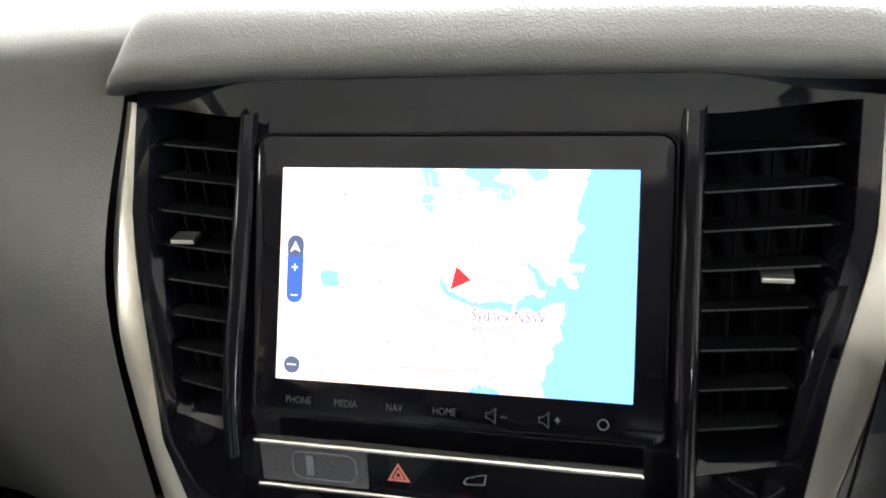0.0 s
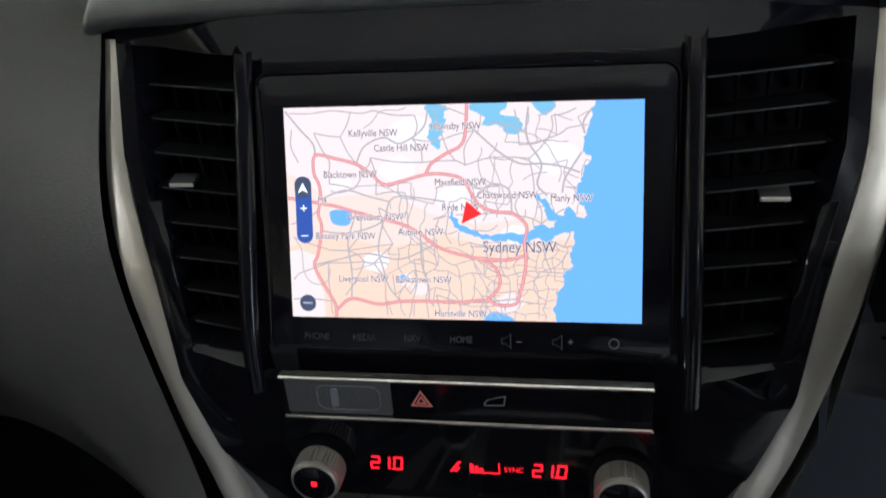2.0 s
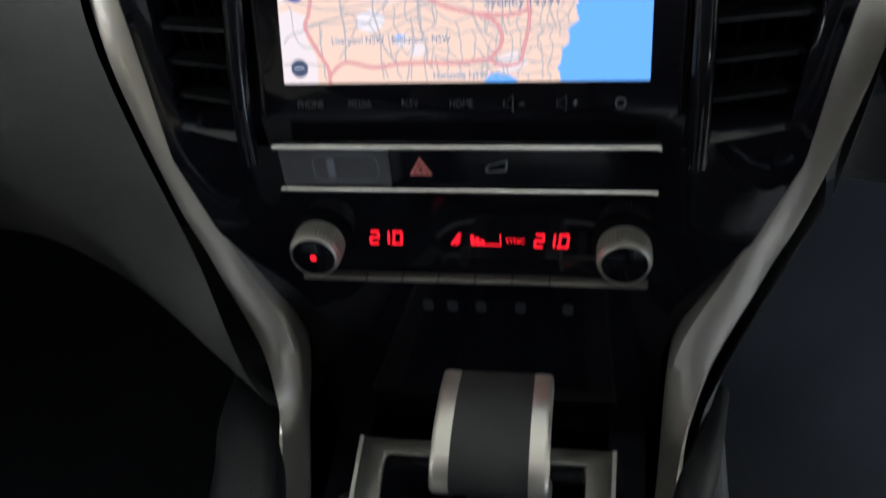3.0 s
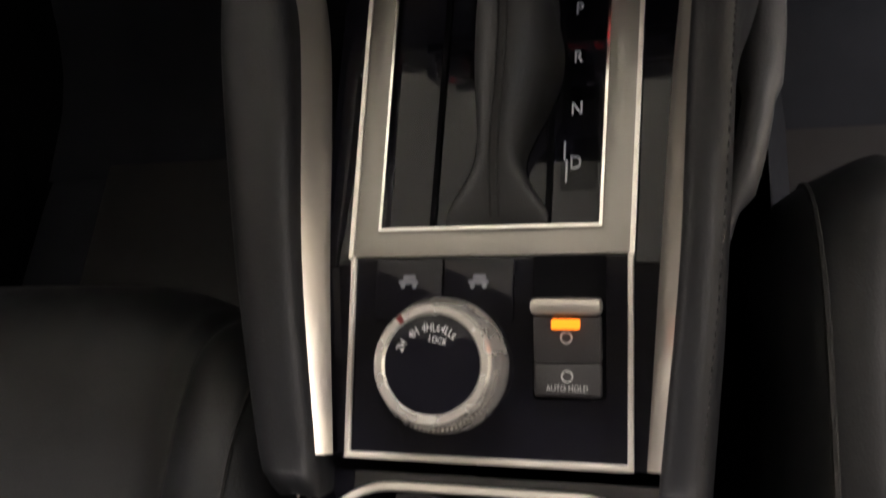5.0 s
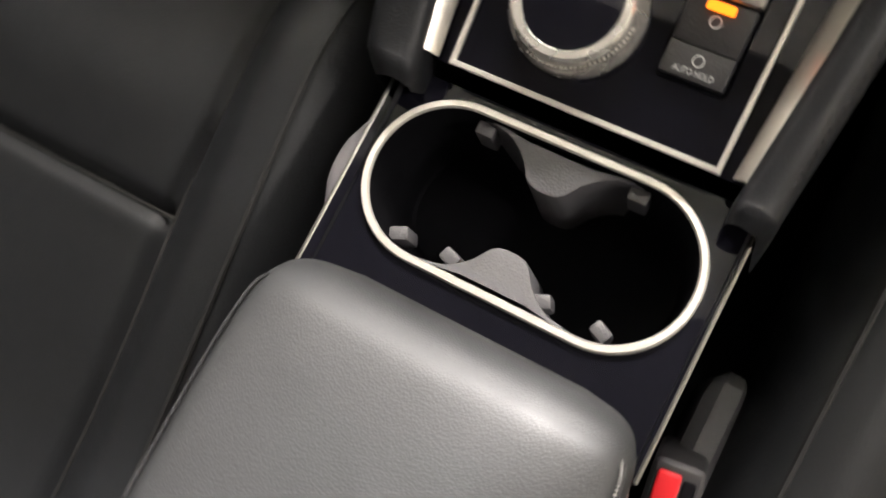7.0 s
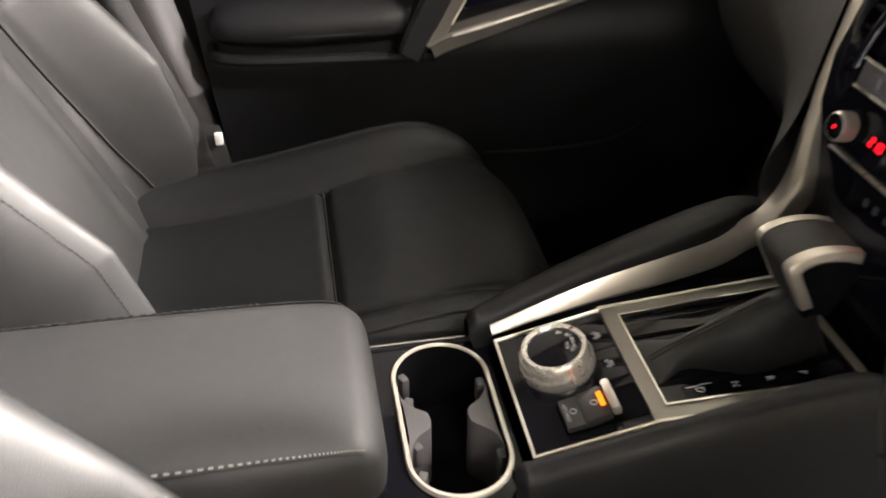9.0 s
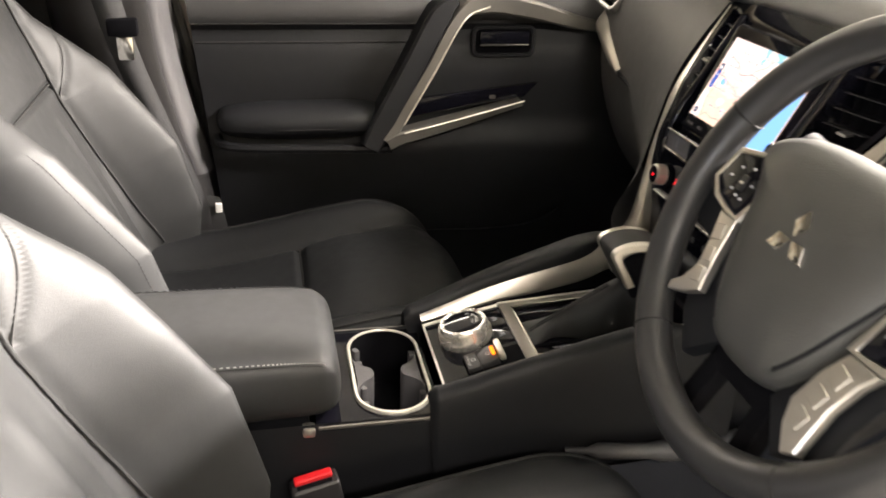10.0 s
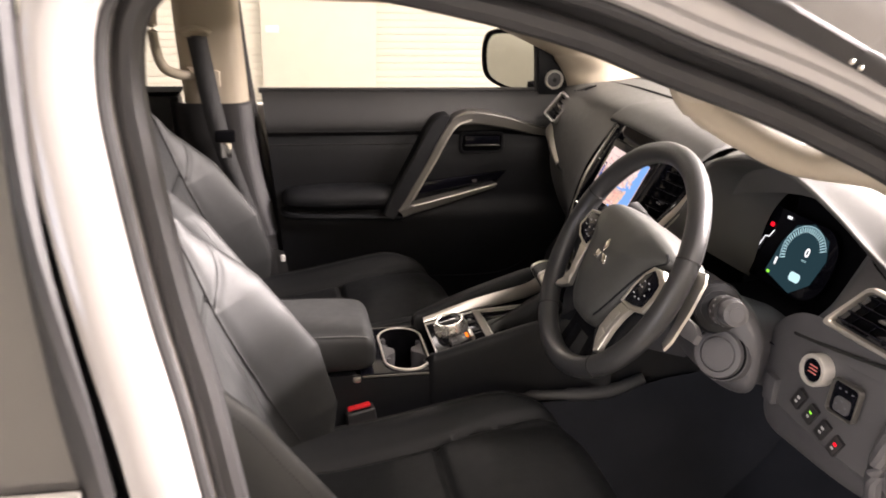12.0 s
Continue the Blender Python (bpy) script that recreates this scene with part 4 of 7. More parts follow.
def in_x(z):
    return interp(z, [a for a, _ in INX], [b for _, b in INX])
rows = []
for i in range(90):
    z = 0.95 + 0.385 * i / 89
    r = []
    for j in range(81):
        u = -1 + 2 * j / 80
        x = u * (in_x(z) + 0.002)
        y = face_y(x, z)
        edge = 0.112 + 0.004 * (z - 1.2)
        inv = smooth_step(edge, edge + 0.008, abs(x)) * smooth_step(in_x(z) - 0.010, in_x(z) - 0.016, abs(x)) * smooth_step(1.170, 1.180, z) * smooth_step(1.318, 1.310, z)
        y += 0.032 * inv
        r.append(V(x, y, z))
    rows.append(r)
part("fascia", fixed(grid(rows)), PIANO, stack, "gloss black fascia", 50)
# silver ribbons on both sides, running down into the console
INNER = [V(0.0765, 0.058, 0.924), V(0.083, 0.15, 0.943), V(0.089, 0.235, 0.955), V(0.096, 0.295, 0.968), V(0.103, 0.328, 0.990), V(0.106, 0.350, 1.022), V(0.108, 0.361, 1.045), V(0.115, 0.369, 1.066), V(0.128, 0.378, 1.089),
         V(0.140, 0.386, 1.112), V(0.153, 0.396, 1.137), V(0.166, 0.413, 1.178), V(0.178, 0.432, 1.22), V(0.193, 0.464, 1.266), V(0.196, 0.499, 1.320)]
OUTER = [V(0.0885, 0.056, 0.936), V(0.0985, 0.15, 0.967), V(0.104, 0.235, 0.991), V(0.109, 0.290, 1.005), V(0.115, 0.322, 1.016), V(0.123, 0.342, 1.029), V(0.130, 0.355, 1.045), V(0.138, 0.364, 1.062), V(0.149, 0.374, 1.085),
         V(0.158, 0.383, 1.104), V(0.169, 0.392, 1.126), V(0.186, 0.411, 1.170), V(0.198, 0.428, 1.208), V(0.208, 0.456, 1.250), V(0.207, 0.500, 1.321)]
for s in (-1, 1):
    secs = []
    for a, b in zip(INNER, OUTER):
        d = (b - a)
        k = smooth_step(0.24, 0.37, a.y)
        n = (V(-0.85, -0.15, 0.45) * (1 - k) + V(0, -0.93, 0.36) * k).normalized()
        q = [a - n * (0.016 + 0.018 * k) + d * 0.15, a - n * 0.008, a + d * 0.10 - n * 0.0035, a + d * 0.5 - n * 0.0015, b - d * 0.10 - n * 0.0035, b - n * 0.008, b - n * (0.010 + 0.02 * k) - d * 0.25]
        secs.append([V(s * v.x, v.y, v.z) for v in q])
    part("silver_trim", loft(secs, 0, 90), SILVER, stack, "satin silver side trim", 40)
MS = plane((0, 0.405, 1.2025), (1, 0, 0), (0, 0.0478, 0.0958))
unit = thing("infotainment_screen", (0, 0.41, 1.19), "gloss black touch screen showing a street map", "touch screen")
part("bezel", solid(rrect(0.208, 0.142, 0.007, 5, 0, 0.0525), 0.010, MS @ Matrix.Translation((0, 0, -0.011)), 0.0025), PIANO, unit, "gloss black screen bezel")
part("bezel_lip", ringsolid(rrect(0.212, 0.146, 0.008, 5, 0, 0.0525), rrect(0.2085, 0.1425, 0.007, 5, 0, 0.0525), 0.012, MS @ Matrix.Translation((0, 0, -0.016)), 0.001), PIANO, unit, "thin gloss lip")
scr = part("display", solid(rrect(0.177, 0.107, 0.0008, 2, 0, 0.0535), 0.0006, MS), MAP_LAND, unit, "lit map display")


def px(u, v):
    """A place on the display from fractions of its width and height, v down."""
    return ((u - 0.5) * 0.177, 0.107 * (1 - v))


def region(pts, mat, name, lift):
    q = [px(min(max(a, 0.0), 1.0), min(max(b, 0.0), 1.0)) for a, b in pts]
    part(name, solid(q, 0.00012, MS @ Matrix.Translation((0, 0, lift))), mat, scr)


def rough_line(pts, n, amp, seed, closed=False):
    rng = random.Random(seed)
    c = crom([V(a, b, 0) for a, b in pts], n, closed)
    return [(q.x + rng.uniform(-amp, amp), q.y + rng.uniform(-amp, amp)) for q in c]


MAP_REDPALE = glow("map_road_centre", (0.86, 0.40, 0.38), 1.0)
MAP_HAZE = glow("map_haze", (1.0, 0.84, 0.79), 0.96)
MAP_BAR = glow("map_bar", (0.05, 0.10, 0.36), 1.0)
DIMMARK = material("dim_mark", (0.07, 0.07, 0.075), 0.5)
COAST = [(0.876, 0), (0.863, 0.055), (0.852, 0.12), (0.84, 0.185), (0.844, 0.232), (0.864, 0.25), (0.842, 0.289), (0.836, 0.341), (0.825, 0.38), (0.821, 0.419), (0.831, 0.445), (0.847, 0.484), (0.844, 0.523), (0.821, 0.502), (0.802, 0.466), (0.791, 0.503), (0.812, 0.555), (0.816, 0.628), (0.806, 0.693), (0.812, 0.745), (0.79, 0.772), (0.787, 0.824), (0.771, 0.877), (0.763, 0.929), (0.769, 1)]
HARBOUR = [(0.815, 0.502), (0.778, 0.518), (0.762, 0.563), (0.729, 0.545), (0.697, 0.576), (0.673, 0.592), (0.632, 0.587), (0.591, 0.601), (0.559, 0.588), (0.527, 0.567), (0.498, 0.54), (0.479, 0.492), (0.472, 0.508), (0.491, 0.564), (0.526, 0.596), (0.567, 0.614), (0.608, 0.627), (0.648, 0.619), (0.681, 0.645), (0.713, 0.608), (0.746, 0.634), (0.778, 0.591), (0.815, 0.576)]

def in_loop(u, v, loop):
    inside = False
    for (a, b), (c, d) in zip(loop, loop[1:] + loop[:1]):
        if (b > v) != (d > v) and u < a + (v - b) * (c - a) / (d - b):
            inside = not inside
    return inside


coast = rough_line(COAST, 110, 0.0045, 3)
sea = coast + [(1.0, 1.0), (1.0, 0.0)]
harbour = rough_line(HARBOUR, 110, 0.0055, 8, True)
region([(0.0, 0.0), (0.9, 0.0), (0.88, 0.60), (0.62, 0.66), (0.45, 0.60), (0.3, 0.66), (0.12, 0.60), (0.0, 0.66)], MAP_LAND_MID, "warm_land", 0.0006)
region([(0.0, 0.0), (0.9, 0.0), (0.88, 0.48), (0.55, 0.55), (0.42, 0.50), (0.3, 0.40), (0.12, 0.42), (0.0, 0.30)], MAP_LAND_PALE, "pale_land", 0.00070)
region([(0.0, 0.68), (0.03, 0.67), (0.08, 0.70), (0.075, 0.80), (0.10, 0.88), (0.10, 1.0), (0.0, 1.0)], MAP_LAND_PALE, "pale_land", 0.00075)
for k, (u, v, e) in enumerate(((0.32, 0.80, 1.0), (0.36, 0.845, 1.0), (0.60, 0.90, 1.6), (0.13, 0.34, 1.3), (0.28, 0.27, 2.0), (0.44, 0.40, 2.2), (0.30, 0.10, 2.6), (0.70, 0.22, 2.6), (0.22, 0.71, 1.6), (0.62, 0.58, 1.5))):
    region(rough_line([(u, v), (u + 0.03 * e, v - 0.02 * e), (u + 0.05 * e, v + 0.01), (u + 0.03 * e, v + 0.04 * e), (u + 0.005, v + 0.03 * e)], 22, 0.004, 30 + k, True), MAP_HAZE if v < 0.75 else MAP_LAND_PALE, "town_patch", 0.0008 + 0.00001 * k)
region(sea, MAP_SEA, "sea", 0.00093)
region(harbour, MAP_SEA, "harbour", 0.00097)
region(rough_line([(0.786, 0.518), (0.761, 0.487), (0.75, 0.445), (0.724, 0.424), (0.721, 0.392), (0.714, 0.429), (0.734, 0.461), (0.74, 0.492), (0.754, 0.534)], 40, 0.004, 12, True), MAP_SEA, "middle_harbour", 0.00101)
region(rough_line([(0.535, 0), (0.546, 0.04), (0.574, 0.057), (0.571, 0.099), (0.614, 0.095), (0.633, 0.133), (0.665, 0.141), (0.682, 0.102), (0.665, 0.065), (0.622, 0.048), (0.635, 0)], 50, 0.005, 5, True), MAP_TEAL, "bay", 0.0009)
region(rough_line([(0.701, 0), (0.717, 0.035), (0.739, 0.062), (0.758, 0.036), (0.767, 0)], 24, 0.004, 15, True), MAP_TEAL, "bay", 0.0009)
region(rough_line([(0.41, 0), (0.427, 0.063), (0.415, 0.135), (0.443, 0.208), (0.451, 0.15), (0.467, 0.102), (0.463, 0.048), (0.476, 0.017), (0.451, 0)], 50, 0.006, 6, True), MAP_TEAL, "inlet", 0.0009)
region(rough_line([(0.131, 0.487), (0.164, 0.481), (0.192, 0.498), (0.18, 0.552), (0.146, 0.555), (0.126, 0.522)], 18, 0.003, 7, True), MAP_SEA, "lake", 0.0009)
region(rough_line([(0.315, 0.815), (0.33, 0.79), (0.345, 0.80), (0.33, 0.83)], 12, 0.003, 17, True), MAP_SEA, "lake", 0.00095)
region(rough_line([(0.573, 1), (0.587, 0.961), (0.623, 0.965), (0.653, 1)], 20, 0.004, 9, True), MAP_SEA, "river_mouth", 0.0009)


def main_road(pts):
    c = crom([V(a, b, 0) for a, b in pts], 5 * len(pts))
    part("main_road", ribbon([px(q.x, q.y) for q in c], 0.00165, MS, None, 0.0011), MAP_RED, scr, "red main road")
    part("main_road", ribbon([px(q.x, q.y) for q in c], 0.0007, MS, None, 0.00115), MAP_REDPALE, scr, "pale road centre")


main_road([(0.135, 1), (0.132, 0.935), (0.114, 0.881), (0.091, 0.813), (0.073, 0.745), (0.086, 0.69), (0.1, 0.566), (0.091, 0.498), (0.1, 0.429), (0.097, 0.361), (0.083, 0.305), (0.089, 0.223), (0.145, 0.238), (0.208, 0.266), (0.248, 0.308), (0.287, 0.362), (0.335, 0.349), (0.408, 0.318), (0.464, 0.318), (0.512, 0.343), (0.544, 0.431), (0.568, 0.471), (0.608, 0.492), (0.648, 0.497), (0.681, 0.537), (0.689, 0.576), (0.681, 0.629), (0.686, 0.708), (0.681, 0.787), (0.669, 0.866), (0.656, 0.919), (0.607, 0.926), (0.574, 0.903), (0.492, 0.916), (0.409, 0.913), (0.327, 0.916), (0.261, 0.931), (0.182, 0.906), (0.136, 0.962)])
main_road([(0.408, 0.318), (0.424, 0.27), (0.465, 0.225), (0.505, 0.191), (0.521, 0.138), (0.527, 0)])
main_road([(0, 0.423), (0.044, 0.434), (0.14, 0.462), (0.204, 0.492), (0.284, 0.525), (0.34, 0.551), (0.389, 0.592), (0.429, 0.645), (0.477, 0.679), (0.542, 0.705), (0.591, 0.736), (0.612, 0.788), (0.61, 0.841), (0.59, 0.882), (0.574, 0.909)])
main_road([(0.542, 0.705), (0.632, 0.714), (0.682, 0.692)])
bmr = bmesh.new()
rng = random.Random(11)


def on_land(u, v):
    return 0.004 < u < 0.97 and 0.006 < v < 0.994 and not in_loop(u, v, sea) and not in_loop(u, v, harbour)


def street(pts, width):
    """Lay the stretches of a line that lie on land."""
    run = []
    for p in pts + [(-1, -1)]:
        if on_land(*p):
            run.append(px(*p))
        else:
            if len(run) > 2:
                ribbon(run, width, MS, bmr, 0.00104)
            run = []


def roam(u, v, heading, length, width, bend):
    """A street that wanders on from a place."""
    pts, turn = [], 0.0
    while length > 0:
        pts.append((u, v))
        turn = turn * 0.6 + rng.uniform(-bend, bend)
        heading += turn
        u, v, length = u + 0.012 * math.cos(heading), v + 0.020 * math.sin(heading), length - 0.012
    street(pts, width)


for pts in ([(-0, 0.006), (0.045, 0.098), (0.083, 0.168), (0.089, 0.223)], [(0.696, 0), (0.688, 0.116), (0.696, 0.182), (0.729, 0.274), (0.718, 0.366), (0.745, 0.419)], [(0.866, 0.029), (0.841, 0.094), (0.848, 0.185), (0.817, 0.276), (0.793, 0.34), (0.785, 0.406)], [(0.526, 0.085), (0.577, 0.166), (0.625, 0.233), (0.673, 0.273), (0.729, 0.274), (0.785, 0.288), (0.833, 0.315)]):
    street([(q.x, q.y) for q in crom([V(a, b, 0) for a, b in pts], 30)], 0.00095)
for pts in ([(0.208, 0.266), (0.234, 0.185), (0.29, 0.146), (0.338, 0.174), (0.402, 0.108), (0.419, 0.015)], [(0.097, 0.58), (0.169, 0.593), (0.243, 0.565), (0.284, 0.525), (0.302, 0.443), (0.334, 0.417), (0.407, 0.43), (0.463, 0.444)], [(0.284, 0.525), (0.266, 0.66), (0.28, 0.768), (0.295, 0.849), (0.327, 0.916)], [(0.204, 0.492), (0.177, 0.634), (0.185, 0.77), (0.182, 0.906)], [(0.073, 0.745), (0.15, 0.716), (0.232, 0.688), (0.33, 0.713), (0.429, 0.645)]):
    street([(q.x, q.y) for q in crom([V(a, b, 0) for a, b in pts], 30)], 0.00085)
for pts in ([(0.389, 0.592), (0.392, 0.739), (0.41, 0.846), (0.409, 0.913)], [(0.1, 0.429), (0.174, 0.388), (0.238, 0.416), (0.302, 0.443)], [(0.544, 0.431), (0.592, 0.365), (0.64, 0.392), (0.648, 0.497)]):
    street([(q.x, q.y) for q in crom([V(a, b, 0) for a, b in pts], 30)], 0.00085)


def street_net(cols, rows_, u0, u1, v0, v1, keep, width):
    """Crooked streets that meet at the knots of an uneven mesh."""
    knots = [[(u0 + (u1 - u0) * (i + rng.uniform(-0.38, 0.38)) / cols, v0 + (v1 - v0) * (j + rng.uniform(-0.38, 0.38)) / rows_) for i in range(cols + 1)] for j in range(rows_ + 1)]
    for j in range(rows_):
        for i in range(cols):
            for di, dj in ((1, 0), (0, 1)):
                if rng.random() < keep:
                    (a, b), (c, d) = knots[j][i], knots[j + dj][i + di]
                    e = rng.uniform(-0.12, 0.12)
                    mid = V((a + c) / 2 + e * (d - b), (b + d) / 2 - e * (c - a), 0)
                    street([(q.x, q.y) for q in crom([V(a, b, 0), mid, V(c, d, 0)], 9)], width)


street_net(10, 8, 0.02, 0.90, 0.02, 1.0, 0.62, 0.00066)
street_net(9, 9, 0.30, 0.60, 0.36, 1.0, 0.62, 0.00056)
street_net(9, 10, 0.58, 0.82, 0.64, 1.0, 0.80, 0.00050)
street_net(8, 8, 0.56, 0.88, 0.06, 0.60, 0.50, 0.00054)
for count, u0, u1, v0, v1, size, width, bend in ((14, 0.0, 0.86, 0.0, 1.0, 0.20, 0.00052, 0.28),):
    for i in range(count):
        base = rng.choice((0.0, 1.57, 0.12, 1.40, 0.5, 2.3)) + rng.uniform(-0.25, 0.25)
        roam(rng.uniform(u0, u1), rng.uniform(v0, v1), base, size * rng.uniform(0.6, 1.5), width, bend)
tagged(part("street_network", bmr, MAP_ROAD, scr, "grey minor roads of the map"), kind="stuff")


def label(text, u, v, size, bold=0.0):
    words(text, size, MS @ Matrix.Translation((*px(u, v), 0.00135)), MAP_LAND_PALE, scr, "name_halo", bold=0.00028, squeeze=0.82)
    words(text, size, MS @ Matrix.Translation((*px(u, v), 0.00145)), MAP_TEXT, scr, "place_name", bold=bold, squeeze=0.82)


for text, u, v in (("Kellyville NSW", 0.26, 0.125), ("Hornsby NSW", 0.495, 0.10), ("Castle Hill NSW", 0.34, 0.195), ("Blacktown NSW", 0.19, 0.315), ("Marsfield NSW", 0.505, 0.355), ("Chatswood NSW", 0.635, 0.415), ("Manly NSW", 0.81, 0.43), ("Greystanes NSW", 0.26, 0.515), ("Auburn NSW", 0.39, 0.585), ("Bossley Park NSW", 0.17, 0.605), ("Liverpool NSW", 0.22, 0.81), ("Bankstown NSW", 0.395, 0.81), ("Hurstville NSW", 0.50, 0.97), ("Ryde NSW", 0.505, 0.47)):
    label(text, u, v, 0.0050)
label("Sydney NSW", 0.668, 0.655, 0.0082)
label("M4", 0.105, 0.435, 0.0045)
part("zoom_bar", solid(rrect(0.0086, 0.034, 0.0042, 6, *px(0.05, 0.48)), 0.0002, MS @ Matrix.Translation((0, 0, 0.0016))), MAP_BAR, scr, "dark blue zoom buttons")
part("zoom_top", solid(rrect(0.0088, 0.0110, 0.0042, 6, *px(0.05, 0.372)), 0.0002, MS @ Matrix.Translation((0, 0, 0.00175))), MAP_UI, scr, "dark grey direction button")
part("menu_dot", solid(rrect(0.0086, 0.0086, 0.0042, 8, *px(0.05, 0.93)), 0.0002, MS @ Matrix.Translation((0, 0, 0.0016))), MAP_UI, scr, "dark round menu button")
words("+", 0.007, MS @ Matrix.Translation((*px(0.05, 0.475), 0.0020)), MAP_WHITE, scr)
words("–", 0.007, MS @ Matrix.Translation((*px(0.05, 0.60), 0.0020)), MAP_WHITE, scr)
words("....", 0.006, MS @ Matrix.Translation((*px(0.05, 0.915), 0.0020)), MAP_WHITE, scr)
part("north_arrow", solid([px(0.05, 0.35), px(0.035, 0.40), px(0.05, 0.385), px(0.065, 0.40)], 0.0002, MS @ Matrix.Translation((0, 0, 0.0021))), MAP_WHITE, scr)
part("position_arrow", solid([px(0.508, 0.545), px(0.522, 0.44), px(0.565, 0.50)], 0.0002, MS @ Matrix.Translation((0, 0, 0.0019))), MAP_ARROW, scr, "red position arrow")
for i, text in enumerate(("PHONE", "MEDIA", "NAV", "HOME")):
    words(text, 0.0052, MS @ Matrix.Translation((-0.076 + 0.0253 * i, -0.0105, 0.0002)), DIMMARK, unit, "key_lettering", squeeze=0.80)
for i in (4, 5):
    x0 = -0.076 + 0.0253 * i
    vo = [(x0 - 0.005, -0.012), (x0 - 0.003, -0.012), (x0, -0.0145), (x0, -0.0065), (x0 - 0.003, -0.009), (x0 - 0.005, -0.009)]
    part("volume_symbol", ringsolid(vo, [(x0 - 0.0026 + (a + 0.0026 - x0) * 0.78, -0.0105 + (b + 0.0105) * 0.78) for a, b in vo], 0.0001, MS), DIMMARK, unit)
    words("–" if i == 4 else "+", 0.006, MS @ Matrix.Translation((x0 + 0.004, -0.0105, 0.0002)), GREYMARK, unit)
part("power_symbol", ringsolid([(0.0755 + 0.0026 * math.cos(a), -0.0105 + 0.0026 * math.sin(a)) for a in np.linspace(0, 6.283, 20, False)], [(0.0755 + 0.0021 * math.cos(a), -0.0105 + 0.0021 * math.sin(a)) for a in np.linspace(0, 6.283, 20, False)], 0.0001, MS), GREYMARK, unit)
# vents beside the screen
for s in (-1, 1):
    v = thing("air_vent", (0.146 * s, 0.44, 1.245), "tall gloss black centre air vent with slats", "air vent", "centre air vents")
    for i in range(8):
        z = 1.187 + 0.0160 * i
        xo, xi = in_x(z) - 0.013, 0.1175
        yi, yo = face_y(xi, z) + 0.008, face_y(xo, z) + 0.002
        lay = plane((s * xi, yi, z), (s * (xo - xi), yo - yi, 0), (0, 1, -0.14))
        ln_ = math.hypot(xo - xi, yo - yi)
        sl = part("slat", block(0, ln_, 0.0006, 0.016, -0.0006, 0.0006, 0.0003, 1, lay), MATTBLACK, v)
        part("slat_edge", block(0, ln_ - 0.004, 0, 0.0008, -0.0003, 0.0004, 0, 1, lay), PLASTIC_EDGE, sl, "thin grey slat edge")
    # sheet added over the gloss recess, so that it stays dark without reflections
    back_ = []
    for i in range(15):
        z = 1.181 + 0.129 * i / 14
        back_.append([V(s * x, face_y(x, z) + 0.029, z) for x in (0.1165 + (in_x(z) - 0.0125 - 0.1165) * k / 8 for k in range(9))])
    part("vent_back", fixed(grid(back_)), MATTBLACK, v, "matt black sheet added over the vent recess")
    for k in range(3):
        for i in range(8):
            z = 1.195 + 0.0160 * i
            if z > 1.30:
                continue
            x = s * (0.1175 + (in_x(z) - 0.13) * (k + 1) / 4)
            part("upright_blade", block(x - 0.0006, x + 0.0006, -0.004, 0.004, -0.007, 0.007, 0, 1, pose(0, face_y(x, z) + 0.016, z, 0, 0, 0)), MATTBLACK, v)
    tx, tz = (0.1565, 1.2550) if s < 0 else (0.151, 1.2480)
    tab = part("tab", block(s * tx - 0.0072, s * tx + 0.0072, -0.0035, 0.006, -0.0014, 0.0014, 0.0006, 2, pose(0, face_y(tx, tz) + 0.004, tz, 5, 0, 0)), DARKPLASTIC, v, "black slider tab")
    part("tab_face", block(s * tx - 0.0070, s * tx + 0.0070, -0.0041, -0.0034, -0.0012, 0.0012, 0.0003, 1, pose(0, face_y(tx, tz) + 0.004, tz, 5, 0, 0)), SILVER_LIT, tab, "thin silver tab face")
    part("vent_cheek", loft([[V(s * 0.1065, interp(z, FZ, FY) - 0.002, z), V(s * 0.110, interp(z, FZ, FY) - 0.006, z), V(s * 0.1165, interp(z, FZ, FY) - 0.003, z), V(s * 0.1185, interp(z, FZ, FY) + 0.02, z)] for z in (1.165, 1.2, 1.25, 1.3, 1.322)], 9, 14), PIANO, v, "gloss black cheek", 60)
# button strip and climate panel
ML = plane((0, 0.3835, 1.168), (1, 0, 0), (0, 0.13, 0.99))
bs = thing("button_strip", (0, 0.385, 1.168), "gloss black button strip between chrome lines", "switch panel")
part("strip_plate", solid(rrect(0.188, 0.0225, 0.002, 3), 0.004, ML @ Matrix.Translation((0, 0, -0.003))), PIANO, bs)
part("indicator_window", solid(rrect(0.056, 0.0205, 0.001, 2, -0.064, 0), 0.0012, ML @ Matrix.Translation((0, 0, 0.001))), PLASTIC, bs, "grey passenger airbag indicator window")
for yy in (0.0125, -0.0122):
    part("chrome_line", block(-0.0945, 0.0945, yy - 0.0011, yy + 0.0011, -0.002, 0.0045, 0.0006, 1, ML), CHROME, bs, "chrome line")
tri = [(-0.0205 + 0.0066 * math.cos(a), -0.001 + 0.0066 * math.sin(a)) for a in (math.pi / 2, math.pi * 7 / 6, math.pi * 11 / 6)]
tri2 = [(-0.0205 + 0.0048 * math.cos(a), -0.001 + 0.0048 * math.sin(a)) for a in (math.pi / 2, math.pi * 7 / 6, math.pi * 11 / 6)]
tri3 = [(-0.0205 + 0.0034 * math.cos(a), -0.001 + 0.0034 * math.sin(a)) for a in (math.pi / 2, math.pi * 7 / 6, math.pi * 11 / 6)]
HAZ = material("hazard_red", (0.55, 0.16, 0.14), 0.5, emit=(1.0, 0.3, 0.25), power=0.06)
